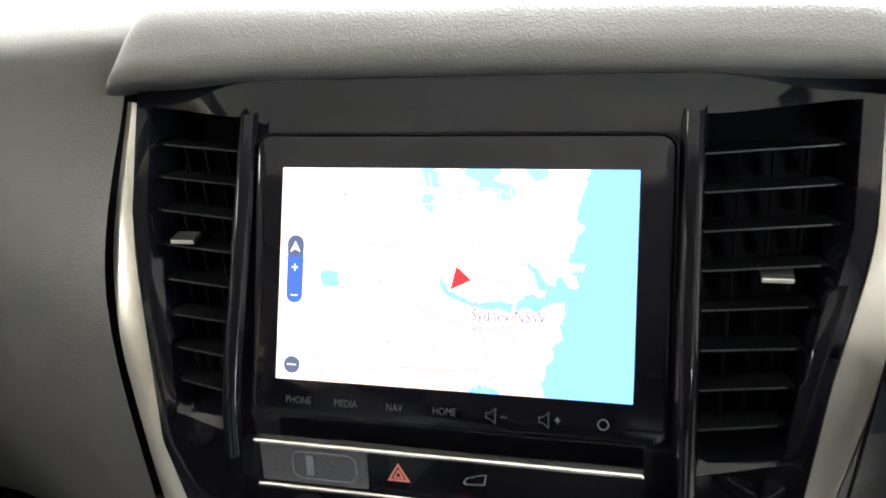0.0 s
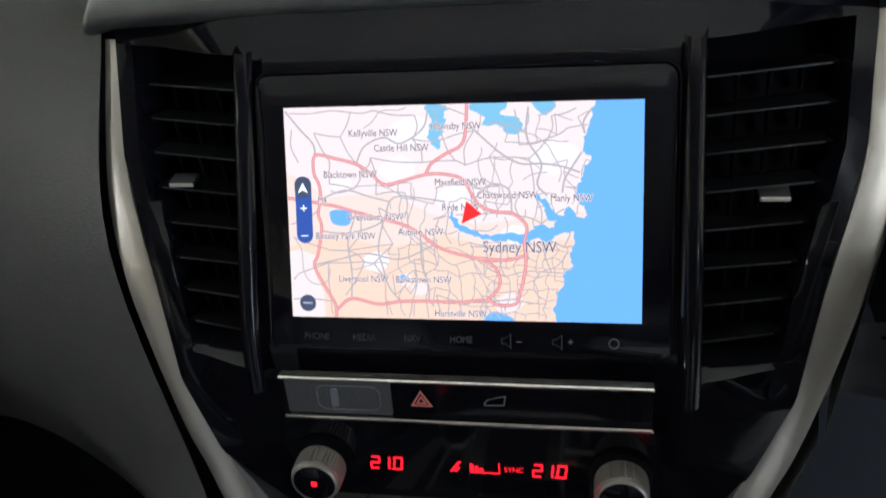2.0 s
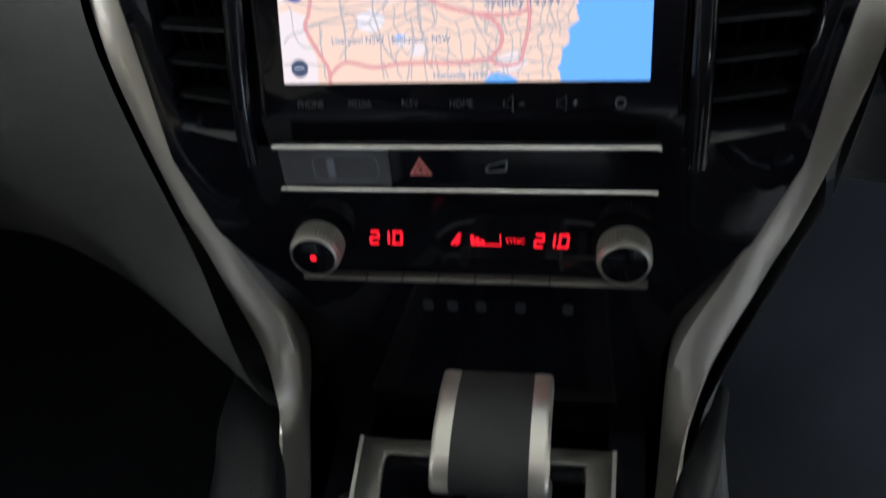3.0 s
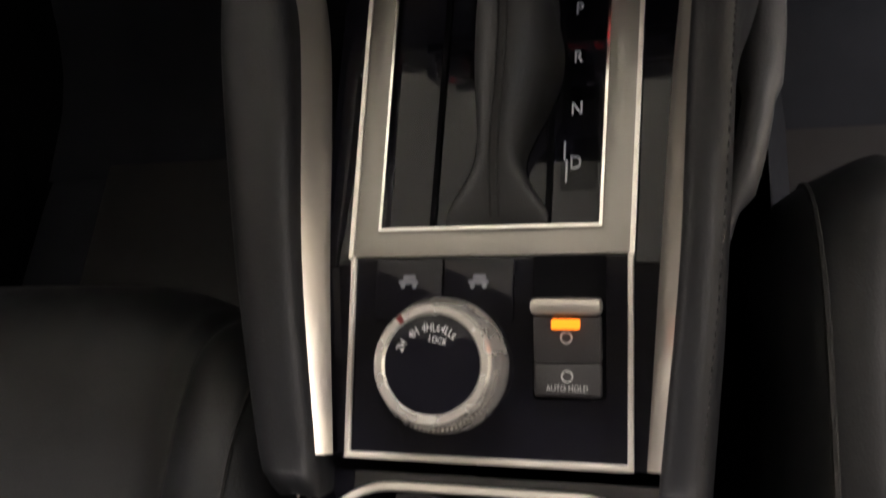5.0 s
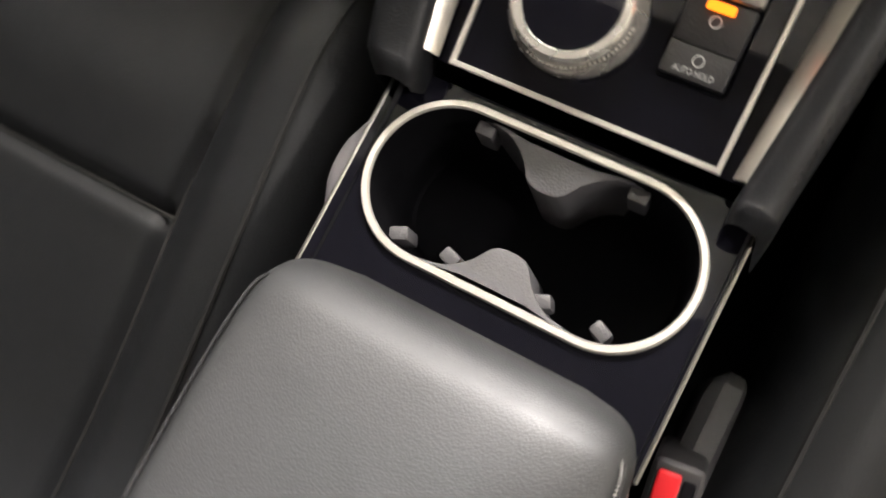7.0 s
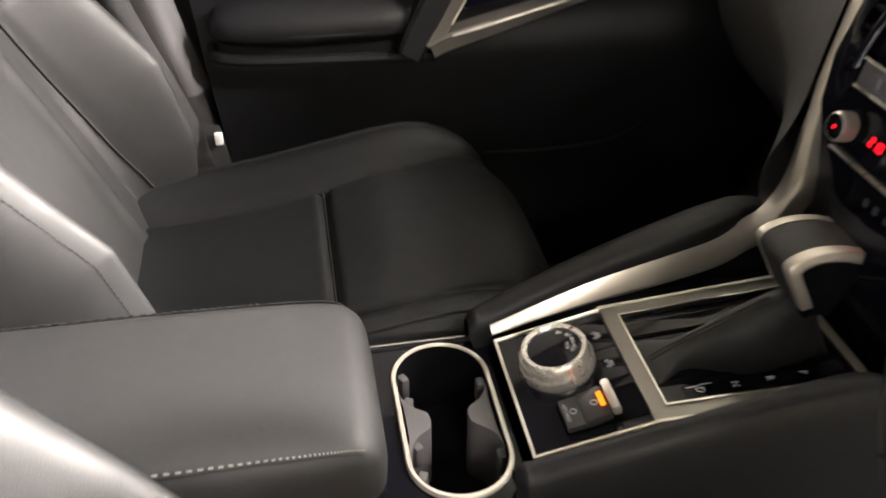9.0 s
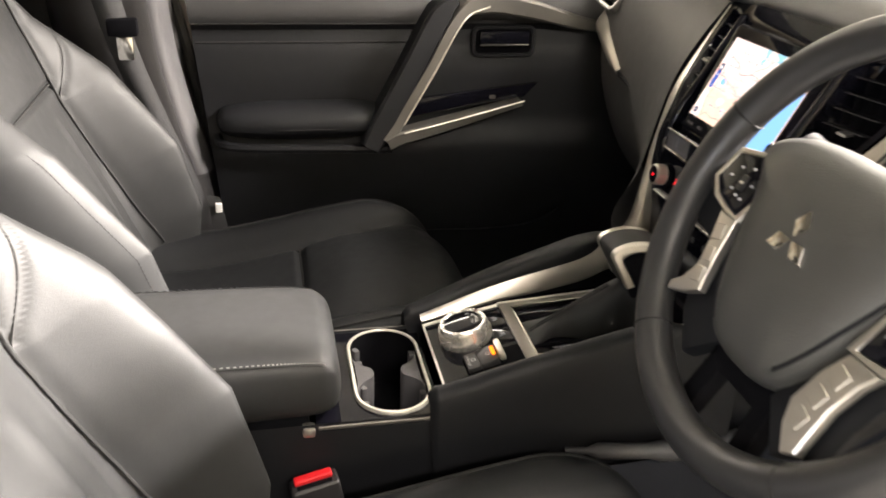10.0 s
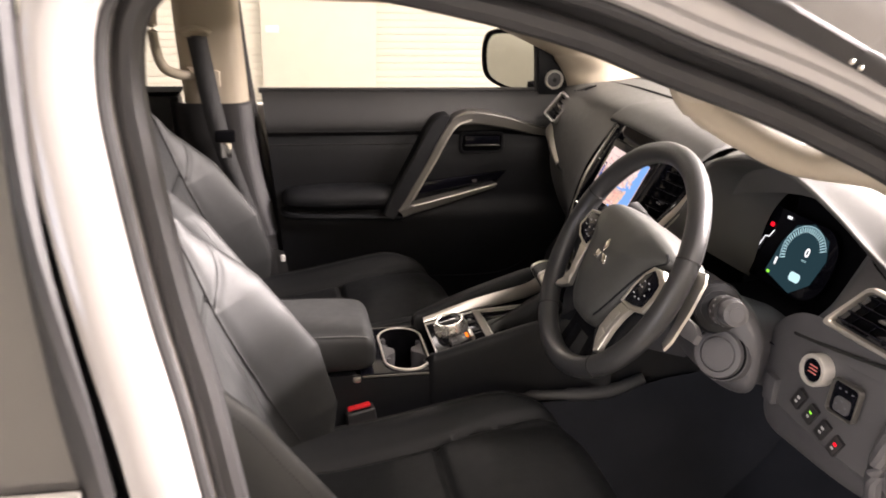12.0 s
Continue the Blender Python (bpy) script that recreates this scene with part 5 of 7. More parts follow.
part("hazard_triangle", ringsolid(tri, tri2, 0.0003, ML @ Matrix.Translation((0, 0, 0.0012))), HAZ, bs, "red hazard triangle")
part("hazard_triangle", ringsolid(tri3, [(-0.0205 + (a + 0.0205) * 0.55, -0.001 + (b + 0.001) * 0.55) for a, b in tri3], 0.0003, ML @ Matrix.Translation((0, 0, 0.0012))), HAZ, bs)
tg = [(-0.006, -0.001), (-0.004, 0.0015), (-0.001, 0.0022), (0.002, 0.0035), (0.0055, 0.004), (0.0045, -0.0018), (-0.0055, -0.0025)]
part("tailgate_symbol", ringsolid([(x + 0.0175, y) for x, y in tg], [(x * 0.86 + 0.0175, y * 0.84 + 0.0001) for x, y in tg], 0.0003, ML @ Matrix.Translation((0, 0, 0.0012))), GREYMARK, bs)
part("car_symbol", ringsolid(rrect(0.034, 0.0155, 0.005, 4, -0.0585, 0), rrect(0.0328, 0.0143, 0.0045, 4, -0.0585, 0), 0.0002, ML @ Matrix.Translation((0, 0, 0.0023))), GREYMARK, bs)
part("car_symbol", solid(rrect(0.004, 0.011, 0.001, 2, -0.066, 0), 0.0002, ML @ Matrix.Translation((0, 0, 0.0023))), GREYMARK, bs)
MC = plane((0, 0.381, 1.121), (1, 0, 0), (0, 0.13, 0.99))
cl = thing("climate_panel", (0, 0.38, 1.12), "gloss black climate panel with red digits and two dials", "climate control")
part("panel_plate", solid(rrect(0.200, 0.056, 0.004, 3, 0, 0), 0.004, MC @ Matrix.Translation((0, 0, -0.004))), PIANO, cl)
SEGS = {"2": "abged", "1": "bc", "0": "abcdef"}


def seven(ch, x, y, w, h, bm):
    k = {"a": (0, h / 2, w, 0), "g": (0, 0, w, 0), "d": (0, -h / 2, w, 0), "b": (w / 2, h / 4, 0, h / 2), "c": (w / 2, -h / 4, 0, h / 2), "f": (-w / 2, h / 4, 0, h / 2), "e": (-w / 2, -h / 4, 0, h / 2)}
    for s in SEGS[ch]:
        cx, cy, dx, dy = k[s]
        sl = 0.12
        solid([(x + cx + sl * (cy) + a, y + cy + b) for a, b in ((-dx / 2 * 0.8 - 0.00055, -dy / 2 * 0.8 - 0.00055), (dx / 2 * 0.8 + 0.00055, -dy / 2 * 0.8 - 0.00055), (dx / 2 * 0.8 + 0.00055, dy / 2 * 0.8 + 0.00055), (-dx / 2 * 0.8 - 0.00055, dy / 2 * 0.8 + 0.00055))], 0.0003, MC @ Matrix.Translation((0, 0, 0.0006)), bm=bm)


for xx in (-0.0445, 0.0435):
    bmd = bmesh.new()
    for ch, dx in (("2", -0.0065), ("1", -0.0008), ("0", 0.0062)):
        seven(ch, xx + dx, 0, 0.0042, 0.0078, bmd)
    solid([(xx + 0.0024, -0.0044), (xx + 0.0034, -0.0044), (xx + 0.0034, -0.0034), (xx + 0.0024, -0.0034)], 0.0003, MC @ Matrix.Translation((0, 0, 0.0006)), bm=bmd)
    part("digits", bmd, LED_RED, cl, "red temperature digits")
words("SYNC", 0.0045, MC @ Matrix.Translation((0.0245, -0.0005, 0.0008)), LED_RED, cl, squeeze=0.9)
bmd = bmesh.new()
solid([(0.001, -0.0036), (0.017, -0.0036), (0.017, -0.0030), (0.001, -0.0030)], 0.0003, MC @ Matrix.Translation((0, 0, 0.0006)), bm=bmd)
solid([(0.0164, -0.0036), (0.017, -0.0036), (0.017, 0.0036), (0.0164, 0.0036)], 0.0003, MC @ Matrix.Translation((0, 0, 0.0006)), bm=bmd)
for i in range(3):
    solid([(0.001 + 0.0026 * i, -0.0026), (0.003 + 0.0026 * i, -0.0026), (0.003 + 0.0026 * i, 0.0022 - 0.0014 * i), (0.001 + 0.0026 * i, 0.0026 - 0.0014 * i)], 0.0003, MC @ Matrix.Translation((0, 0, 0.0006)), bm=bmd)
solid([(-0.010, -0.0034), (-0.0082, -0.0034), (-0.0035, 0.0034), (-0.0053, 0.0034)], 0.0003, MC @ Matrix.Translation((0, 0, 0.0006)), bm=bmd)
solid([(-0.0075, -0.0034), (-0.0062, -0.0034), (-0.0042, -0.0004), (-0.0055, -0.0002)], 0.0003, MC @ Matrix.Translation((0, 0, 0.0006)), bm=bmd)
part("fan_display", bmd, LED_RED, cl, "red fan and air symbols")
KN = [(0.0140, 0), (0.0140, 0.004), (0.0132, 0.006), (0.0132, 0.0172), (0.0128, 0.0190), (0.0116, 0.0198), (0.0113, 0.0185)]
for s in (-1, 1):
    dial = part("dial", turned(KN, 44, MC @ Matrix.Translation((0.080 * s, 0.0, 0.0))), SILVER, cl, "knurled silver dial")
    part("dial_cap", turned([(0.0114, 0.0), (0.0114, 0.0194), (0.0106, 0.0198)], 32, MC @ Matrix.Translation((0.080 * s, 0.0, 0.0))), PIANO, dial, "black dial cap")
    part("dial_foot", turned([(0.0162, 0), (0.0162, 0.003), (0.0142, 0.005)], 32, MC @ Matrix.Translation((0.080 * s, 0.0, 0.0))), MATTBLACK, dial)
    tooth = [(0.0138 if i % 4 < 2 else 0.0132, 2 * math.pi * i / 160) for i in range(160)]
    bmk = ringsolid([(r * math.cos(a), r * math.sin(a)) for r, a in tooth], [(0.0125 * math.cos(a), 0.0125 * math.sin(a)) for r, a in tooth], 0.010, MC @ Matrix.Translation((0.080 * s, 0, 0.0065)), 0.0)
    part("knurling", bmk, SILVER, dial, "finely toothed silver ring")
part("dial_lamp", block(-0.0815, -0.0785, -0.0015, 0.0015, 0.0198, 0.0202, 0, 1, MC), LED_RED, cl, "red dial lamp")
part("lower_line", block(-0.0945, 0.0935, -0.0268, -0.0240, -0.002, 0.006, 0.001, 1, MC), SILVER_DARK, cl, "satin grey button edge")
for i in range(6):
    part("button_gap", block(-0.058 + 0.020 * i, -0.0574 + 0.020 * i, -0.0270, -0.0236, 0.0, 0.0064, 0, 1, MC), SEAM, cl)
for i, xx in enumerate((-0.026, -0.012, 0.004, 0.026, 0.052)):
    part("button_symbol", solid(rrect(0.006, 0.008, 0.002, 3, xx, -0.046), 0.0003, MC @ Matrix.Translation((0, 0, 0.0015))), material("faint_mark", (0.022, 0.022, 0.025), 0.5), cl)

# ---- centre console ----
con = thing("centre_console", (0, 0.1, 0.5), "black centre console with silver rails and gloss panels", "centre console")
core = []
for y, hw, zt in ((-0.50, 0.098, 0.885), (-0.30, 0.098, 0.890), (-0.10, 0.100, 0.893), (0.05, 0.102, 0.896), (0.12, 0.108, 0.918), (0.25, 0.120, 0.95), (0.36, 0.128, 0.975), (0.46, 0.135, 1.0), (0.60, 0.15, 1.0), (0.85, 0.17, 1.0)):
    core.append([V(-hw, y, 0.50), V(-hw, y, zt - 0.02), V(-hw + 0.006, y, zt - 0.004), V(-hw * 0.5, y, zt - 0.004), V(0, y, zt - 0.004), V(hw * 0.5, y, zt - 0.004), V(hw - 0.012, y, zt - 0.004), V(hw, y, zt - 0.02), V(hw, y, 0.50)])


left = [[q for q in s[:3]] + [V(s[2].x + 0.001, s[2].y, s[2].z - 0.002)] for s in core]
part("console_side", loft(left, 10, 30), LEATHER_SIDE, con, "black console flank", 60)
part("console_side", loft([[V(-q.x, q.y, q.z) for q in s] for s in left], 10, 30), LEATHER_SIDE, con, "black console flank", 60)
# padded rails beside the silver strips
for s in (-1, 1):
    rail = []
    wide = 1.0 if s < 0 else -0.38
    for y, xi, xo, z in ((0.036, 0.087, 0.104, 0.926), (0.044, 0.0865, 0.111, 0.932), (0.060, 0.088, 0.114, 0.936), (0.15, 0.098, 0.124, 0.968), (0.25, 0.104, 0.132, 0.998), (0.30, 0.1095, 0.136, 1.010), (0.335, 0.122, 0.146, 1.006), (0.39, 0.140, 0.158, 0.985)):
        xo += wide * interp(y, [0.04, 0.06, 0.25], [0.004, 0.009, 0.017])
        h = 0.010 if y < 0.04 else 0.05
        rail.append([V(s * xi, y, z - h * 0.6), V(s * xi, y, z + 0.001), V(s * (xi * 0.65 + xo * 0.35), y, z + 0.007), V(s * (xi * 0.2 + xo * 0.8), y, z + 0.002), V(s * xo, y, z - 0.018 if h > 0.02 else z - 0.004), V(s * (xo + 0.002), y, z - 0.12 if h > 0.02 else z - 0.03)])
    rl = part("padded_rail", loft(rail, 16, 40), LEATHER_SIDE, con, "black stitched leather console rail", 60)
    st = crom([V(s * (a * 0.3 + b * 0.7), y, z + 0.0062) for y, a, b, z in ((0.06, 0.088, 0.114, 0.936), (0.15, 0.098, 0.124, 0.968), (0.25, 0.104, 0.132, 0.998), (0.295, 0.109, 0.136, 1.008))], 110)
    bmt = bmesh.new()
    for i in range(0, 108, 2):
        tube([st[i], st[i + 1]], 0.0005, 5, bm=bmt)
    part("stitching", bmt, SEAT_THREAD, rl, "dark grey stitching")
MP = plane((0, 0.058, 0.9205), (1, 0, 0), (0, 0.116, 0.027))
panel_out = [(-0.0735, 0.001), (0.0735, 0.001), (0.0745, 0.107), (-0.0745, 0.107)]
part("switch_plate", solid(panel_out, 0.006, MP @ Matrix.Translation((0, 0, -0.006))), PIANO, con, "gloss black switch plate")
for s in (-1, 1):
    part("side_plate", solid([(s * 0.073, 0.0), (s * 0.088, 0.0), (s * 0.092, 0.104), (s * 0.0745, 0.104)][::s], 0.004, MP @ Matrix.Translation((0, 0, -0.009))), PIANO, con)
fr = ringsolid([(-0.0748, 0.0), (0.0748, 0.0), (0.0755, 0.1065), (-0.0755, 0.1065)], [(-0.0718, 0.0032), (0.0718, 0.0032), (0.0725, 0.1065), (-0.0725, 0.1065)], 0.003, MP, 0.0008)
part("plate_frame", fr, SILVER_LIT, con, "satin silver plate frame")
MG = plane((0, 0.160, 0.9445), (1, 0, 0), (0, 0.19, 0.010))
part("gate_frame", ringsolid([(-0.0735, 0.001), (0.0735, 0.001), (0.0805, 0.200), (-0.0805, 0.200)], [(-0.0600, 0.0150), (0.0600, 0.0150), (0.0645, 0.189), (-0.0645, 0.189)], 0.0035, MG, 0.0008), SILVER_DARK, con, "satin grey selector frame")
part("gate_frame_lip", ringsolid([(-0.0605, 0.0145), (0.0605, 0.0145), (0.0650, 0.1895), (-0.0650, 0.1895)], [(-0.058, 0.0170), (0.058, 0.0170), (0.0625, 0.187), (-0.0625, 0.187)], 0.005, MG, 0.001), CHROME, con, "bright inner lip")
for s in (-1, 1):
    part("side_plate", solid([(s * 0.073, -0.002), (s * 0.095, -0.002), (s * 0.102, 0.245), (s * 0.079, 0.245)][::s], 0.003, MG @ Matrix.Translation((0, 0, -0.006))), PIANO, con)
    part("gate_edge", solid([(s * 0.0735, 0.0), (s * 0.0760, 0.0), (s * 0.0830, 0.200), (s * 0.0805, 0.200)][::s], 0.0042, MG), SILVER_LIT, con, "thin bright gate edge")
part("gate_floor", solid([(-0.060, 0.015), (0.060, 0.015), (0.0645, 0.189), (-0.0645, 0.189)], 0.002, MG @ Matrix.Translation((0, 0, -0.004))), PIANO, con, "gloss black gate plate")
for text, v in (("P", 0.148), ("R", 0.117), ("N", 0.085), ("D", 0.053)):
    words(text, 0.011, MG @ Matrix.Translation((0.0450, v, -0.0013)), MARK, con, "gear_letter", squeeze=0.8)
part("gear_path", ribbon([(0.0390, 0.066), (0.0390, 0.055), (0.0402, 0.055), (0.0402, 0.042)], 0.0009, MG, None, -0.0013), MARK, con)
for s in (-1, 1):
    part("slot_ridge", solid([(s * 0.0295, 0.019), (s * 0.0330, 0.019), (s * 0.0340, 0.186), (s * 0.0305, 0.186)][::s], 0.004, MG @ Matrix.Translation((0, 0, -0.004)), 0.0008), MATTBLACK, con, "matt black slot edge")
for v in (0.148, 0.117, 0.085, 0.053):
    part("letter_tile", solid(rrect(0.0195, 0.0305, 0.001, 2, 0.0468, v), 0.0006, MG @ Matrix.Translation((0, 0, -0.0026))), PIANO, con, "gloss black letter tile")
# buttons ahead of the dial
for i, x in enumerate((-0.0420, -0.0037)):
    b = part("button", solid(rrect(0.0372, 0.034, 0.002, 3, x, 0.0885), 0.0016, MP, 0.0006), PIANO, con, "gloss black push button")
    for w_, h_, dx, dy in ((0.011, 0.0022, 0, 0.0), (0.007, 0.0026, 0.0005, 0.0026), (0.0024, 0.0024, -0.0032, -0.0022), (0.0024, 0.0024, 0.0032, -0.0022)):
        part("button_symbol", solid(rrect(w_, h_, 0.0008, 2, x + dx, 0.0925 + dy), 0.0002, MP @ Matrix.Translation((0, 0, 0.0017))), GREYMARK, b)
# drive mode dial
dialm = thing("drive_mode_dial", (-0.021, 0.105, 0.925), "silver ringed drive mode dial with black cap", "rotary dial")
MD = MP @ Matrix.Translation((-0.0215, 0.0490, 0.0))
DIAL_METAL = material("dial_metal", (0.66, 0.64, 0.60), 0.27, metal=0.78, vary=0.06)
part("dial_ring", turned([(0.0345, 0), (0.0350, 0.003), (0.0346, 0.010), (0.0328, 0.0130), (0.0314, 0.0195), (0.0304, 0.0232), (0.0292, 0.0245), (0.0258, 0.0245), (0.0246, 0.0230)], 60, MD), DIAL_METAL, dialm, "satin silver dial ring")
part("dial_cap", turned([(0.0250, 0.0), (0.0250, 0.0230), (0.0240, 0.0233)], 48, MD), PIANO, dialm, "gloss black dial cap")
bmk = bmesh.new()
for i in range(26):
    a = radians(-110 + 4.2 * i)
    solid([(0.0318, -0.0007), (0.0331, -0.0005), (0.0331, 0.0005), (0.0318, 0.0007)], 0.0085, MD @ Matrix.Rotation(a, 4, "Z") @ Matrix.Translation((0, 0, 0.010)), bm=bmk)
part("grip_ribs", bmk, DIAL_METAL, dialm)
part("dial_mark", solid([(0.0255, -0.0014), (0.0295, -0.0016), (0.0295, 0.0016), (0.0255, 0.0014)], 0.0004, MD @ Matrix.Rotation(radians(127), 4, "Z") @ Matrix.Translation((0, 0, 0.0243))), material("dark_red_mark", (0.12, 0.01, 0.01), 0.4), dialm)
for text, a in (("2H", 150), ("4H", 122), ("4HLc", 92), ("4LLc", 62)):
    words(text, 0.0060, MD @ Matrix.Rotation(radians(a - 90), 4, "Z") @ Matrix.Translation((0, 0.0180, 0.0236)), MARK, dialm, "dial_lettering", squeeze=0.75)
words("LOCK", 0.0045, MD @ Matrix.Rotation(radians(-14), 4, "Z") @ Matrix.Translation((0, 0.0122, 0.0236)), MARK, dialm, "dial_lettering", squeeze=0.8)
# parking brake switch
pb = thing("parking_brake_switch", (0.044, 0.12, 0.925), "black parking brake switch with amber lamp", "switch")
MB = MP @ Matrix.Translation((0.0435, 0.062, 0.0))
part("switch_well", solid(rrect(0.0365, 0.074, 0.003, 3, 0, 0.0082), 0.0012, MB), MATTBLACK, pb, "black switch well")
part("lever", block(-0.0165, 0.0165, -0.0095, 0.014, 0.001, 0.011, 0.002, 2, MB @ pose(0, 0, 0, 10, 0, 0)), DARKPLASTIC, pb, "grey switch lever")
part("lever_lip", block(-0.0175, 0.0175, 0.0145, 0.0225, 0.005, 0.016, 0.003, 2, MB @ pose(0, 0, 0, 8, 0, 0)), SILVER, pb, "silver lever lip")
part("amber_lamp", block(-0.0068, 0.0068, 0.0085, 0.0130, 0.010, 0.0146, 0.0005, 1, MB @ pose(0, 0, 0, 12, 0, 0)), LED_AMBER, pb, "lit amber lamp")
part("hold_button", block(-0.0165, 0.0165, -0.0270, -0.0100, 0.001, 0.008, 0.002, 2, MB), DARKPLASTIC, pb, "grey hold button")
words("AUTO HOLD", 0.0044, MB @ Matrix.Translation((0, -0.0232, 0.0083)), MARK, pb, squeeze=0.8)
for yy in (0.0015, -0.0172):
    part("brake_symbol", ringsolid([(0.003 * math.cos(a), yy + 0.003 * math.sin(a)) for a in np.linspace(0, 6.283, 16, False)], [(0.0024 * math.cos(a), yy + 0.0024 * math.sin(a)) for a in np.linspace(0, 6.283, 16, False)], 0.0003, MB @ Matrix.Translation((0, 0, 0.0117 if yy > -0.01 else 0.0082))), MARK, pb)
# gear selector
gs = thing("gear_selector", (0.0, 0.30, 0.945), "black leather gear selector with silver sides", "gear lever")
boot = []
for y, h, w in ((0.179, 0.002, 0.028), (0.186, 0.008, 0.027), (0.196, 0.014, 0.021), (0.206, 0.020, 0.0145), (0.217, 0.027, 0.0130), (0.230, 0.036, 0.0155), (0.245, 0.047, 0.0195), (0.262, 0.058, 0.0220), (0.280, 0.068, 0.0215), (0.297, 0.074, 0.0185), (0.312, 0.070, 0.0175), (0.326, 0.040, 0.0200), (0.340, 0.004, 0.0270)):
    z0 = 0.9435 + 0.0526 * (y - 0.16)
    cx = 0.004 + 0.012 * smooth_step(0.01, 0.07, h)
    boot.append([V(cx + w * math.copysign(abs(math.cos(a)) ** 0.75, math.cos(a)), y, z0 + h * max(0.0, math.sin(a)) ** 0.8) for a in (math.pi * j / 26 for j in range(27))])
part("boot", loft(boot, 0, 44), LEATHER, gs, "black leather boot", 60)
for s in (-1, 1):
    part("boot_seam", tube([V(0.004 + 0.0022 * s + 0.012 * smooth_step(0.01, 0.07, h), y, 0.9438 + 0.0526 * (y - 0.16) + h) for y, h in ((0.182, 0.005), (0.196, 0.014), (0.206, 0.020), (0.217, 0.027), (0.230, 0.036), (0.245, 0.047), (0.262, 0.058), (0.275, 0.066))], 0.0008, 6, n=24), SEAM, gs)
MKN = Matrix(((0, 0, 1, 0), (1, 0, 0, 0), (0, 1, 0, 0), (0, 0, 0, 1)))
K_OUT = [(q.x, q.y) for q in crom([V(0.328, 1.0770, 0), V(0.310, 1.0815, 0), V(0.288, 1.0820, 0), V(0.2705, 1.0765, 0), V(0.2635, 1.068, 0), V(0.2685, 1.056, 0), V(0.280, 1.036, 0), V(0.287, 1.023, 0)], 28)]
K_IN = [(q.x, q.y) for q in crom([V(0.297, 1.026, 0), V(0.290, 1.040, 0), V(0.2785, 1.060, 0), V(0.2785, 1.0655, 0), V(0.291, 1.0710, 0), V(0.310, 1.0705, 0), V(0.328, 1.0660, 0)], 28)]
part("knob_core", solid(K_IN + [(0.334, 1.050), (0.318, 1.012), (0.303, 1.012)], 0.046, MKN @ Matrix.Translation((0, 0, -0.005)), 0.003), MATTBLACK, gs, "dark core of the knob")
part("knob", solid(K_OUT + K_IN, 0.038, MKN @ Matrix.Translation((0, 0, -0.001)), 0.0005), LEATHER, gs, "black leather knob strap", 50)
for s in (-1, 1):
    part("knob_trim", solid([(a - 0.0004, b + 0.0004) for a, b in K_OUT] + K_IN, 0.0095, MKN @ (Matrix.Translation((0, 0, 0.0370)) if s > 0 else Matrix.Translation((0, 0, -0.0010)) @ Matrix.Diagonal((1, 1, -1, 1))), 0.0028, 3), SILVER, gs, "silver knob side", 50)
part("knob_stem", tube([V(0.018, 0.306, 1.018), V(0.017, 0.300, 0.985)], [0.015, 0.012], 16), MATTBLACK, gs, "black stem")
part("side_bulge", loft([[V(-0.098 - 0.034 * math.sin(b), -0.006 + 0.046 * math.cos(a) * math.cos(b), 0.862 + 0.030 * math.sin(a) * math.cos(b)) for a in (2 * math.pi * j / 24 for j in range(24))] for b in (0.0, 0.4, 0.8, 1.1, 1.35, 1.5)], 0, 0, True, True), material("pale_grey_plastic", (0.22, 0.21, 0.22), 0.5), con, "pale grey plastic bulge beside the seat")
# cup holder
cup = thing("cup_holder", (0, 0, 0.80), "twin cup holder with a satin silver rim", "cup holder")
oval = rrect(0.190, 0.094, 0.0465, 12)
oval_in = rrect(0.180, 0.084, 0.0415, 12)
MH = Matrix.Translation((-0.0025, 0.0015, 0.9035))
plate_out = []
for i, (x, y) in enumerate(oval):
    ax, ay = 0.1035 / max(abs(x), 1e-6), (0.052 if y > 0 else 0.095) / max(abs(y), 1e-6)
    k = min(ax, ay)
    plate_out.append((max(-0.1035, min(0.1035, x * k)), max(-0.095, min(0.052, y * k))))
part("plate", ringsolid(plate_out, oval, 0.006, MH @ Matrix.Translation((0, 0, -0.006))), PIANO, cup, "gloss black plate")
part("rim", ringsolid(oval, oval_in, 0.0045, MH, 0.0018), SILVER_LIT, cup, "satin silver rim")
for s in (-1, 1):
    part("plate_edge", block(s * 0.1030, s * 0.1055, -0.093, 0.050, -0.004, 0.0008, 0.0008, 1, MH), SILVER_DARK, cup, "thin satin edge")
well = []
for k, z in ((1.0, 0.003), (0.985, -0.02), (0.95, -0.075), (0.90, -0.08)):
    well.append([MH @ V(x * k, y * k, z) for x, y in oval_in])
part("well", loft(well, 0, 0, True, False), MATTBLACK, cup, "matt black well")
part("well_floor", solid([(x * 0.95, y * 0.95) for x, y in oval_in], 0.002, MH @ Matrix.Translation((0, 0, -0.079))), MATTBLACK, cup)
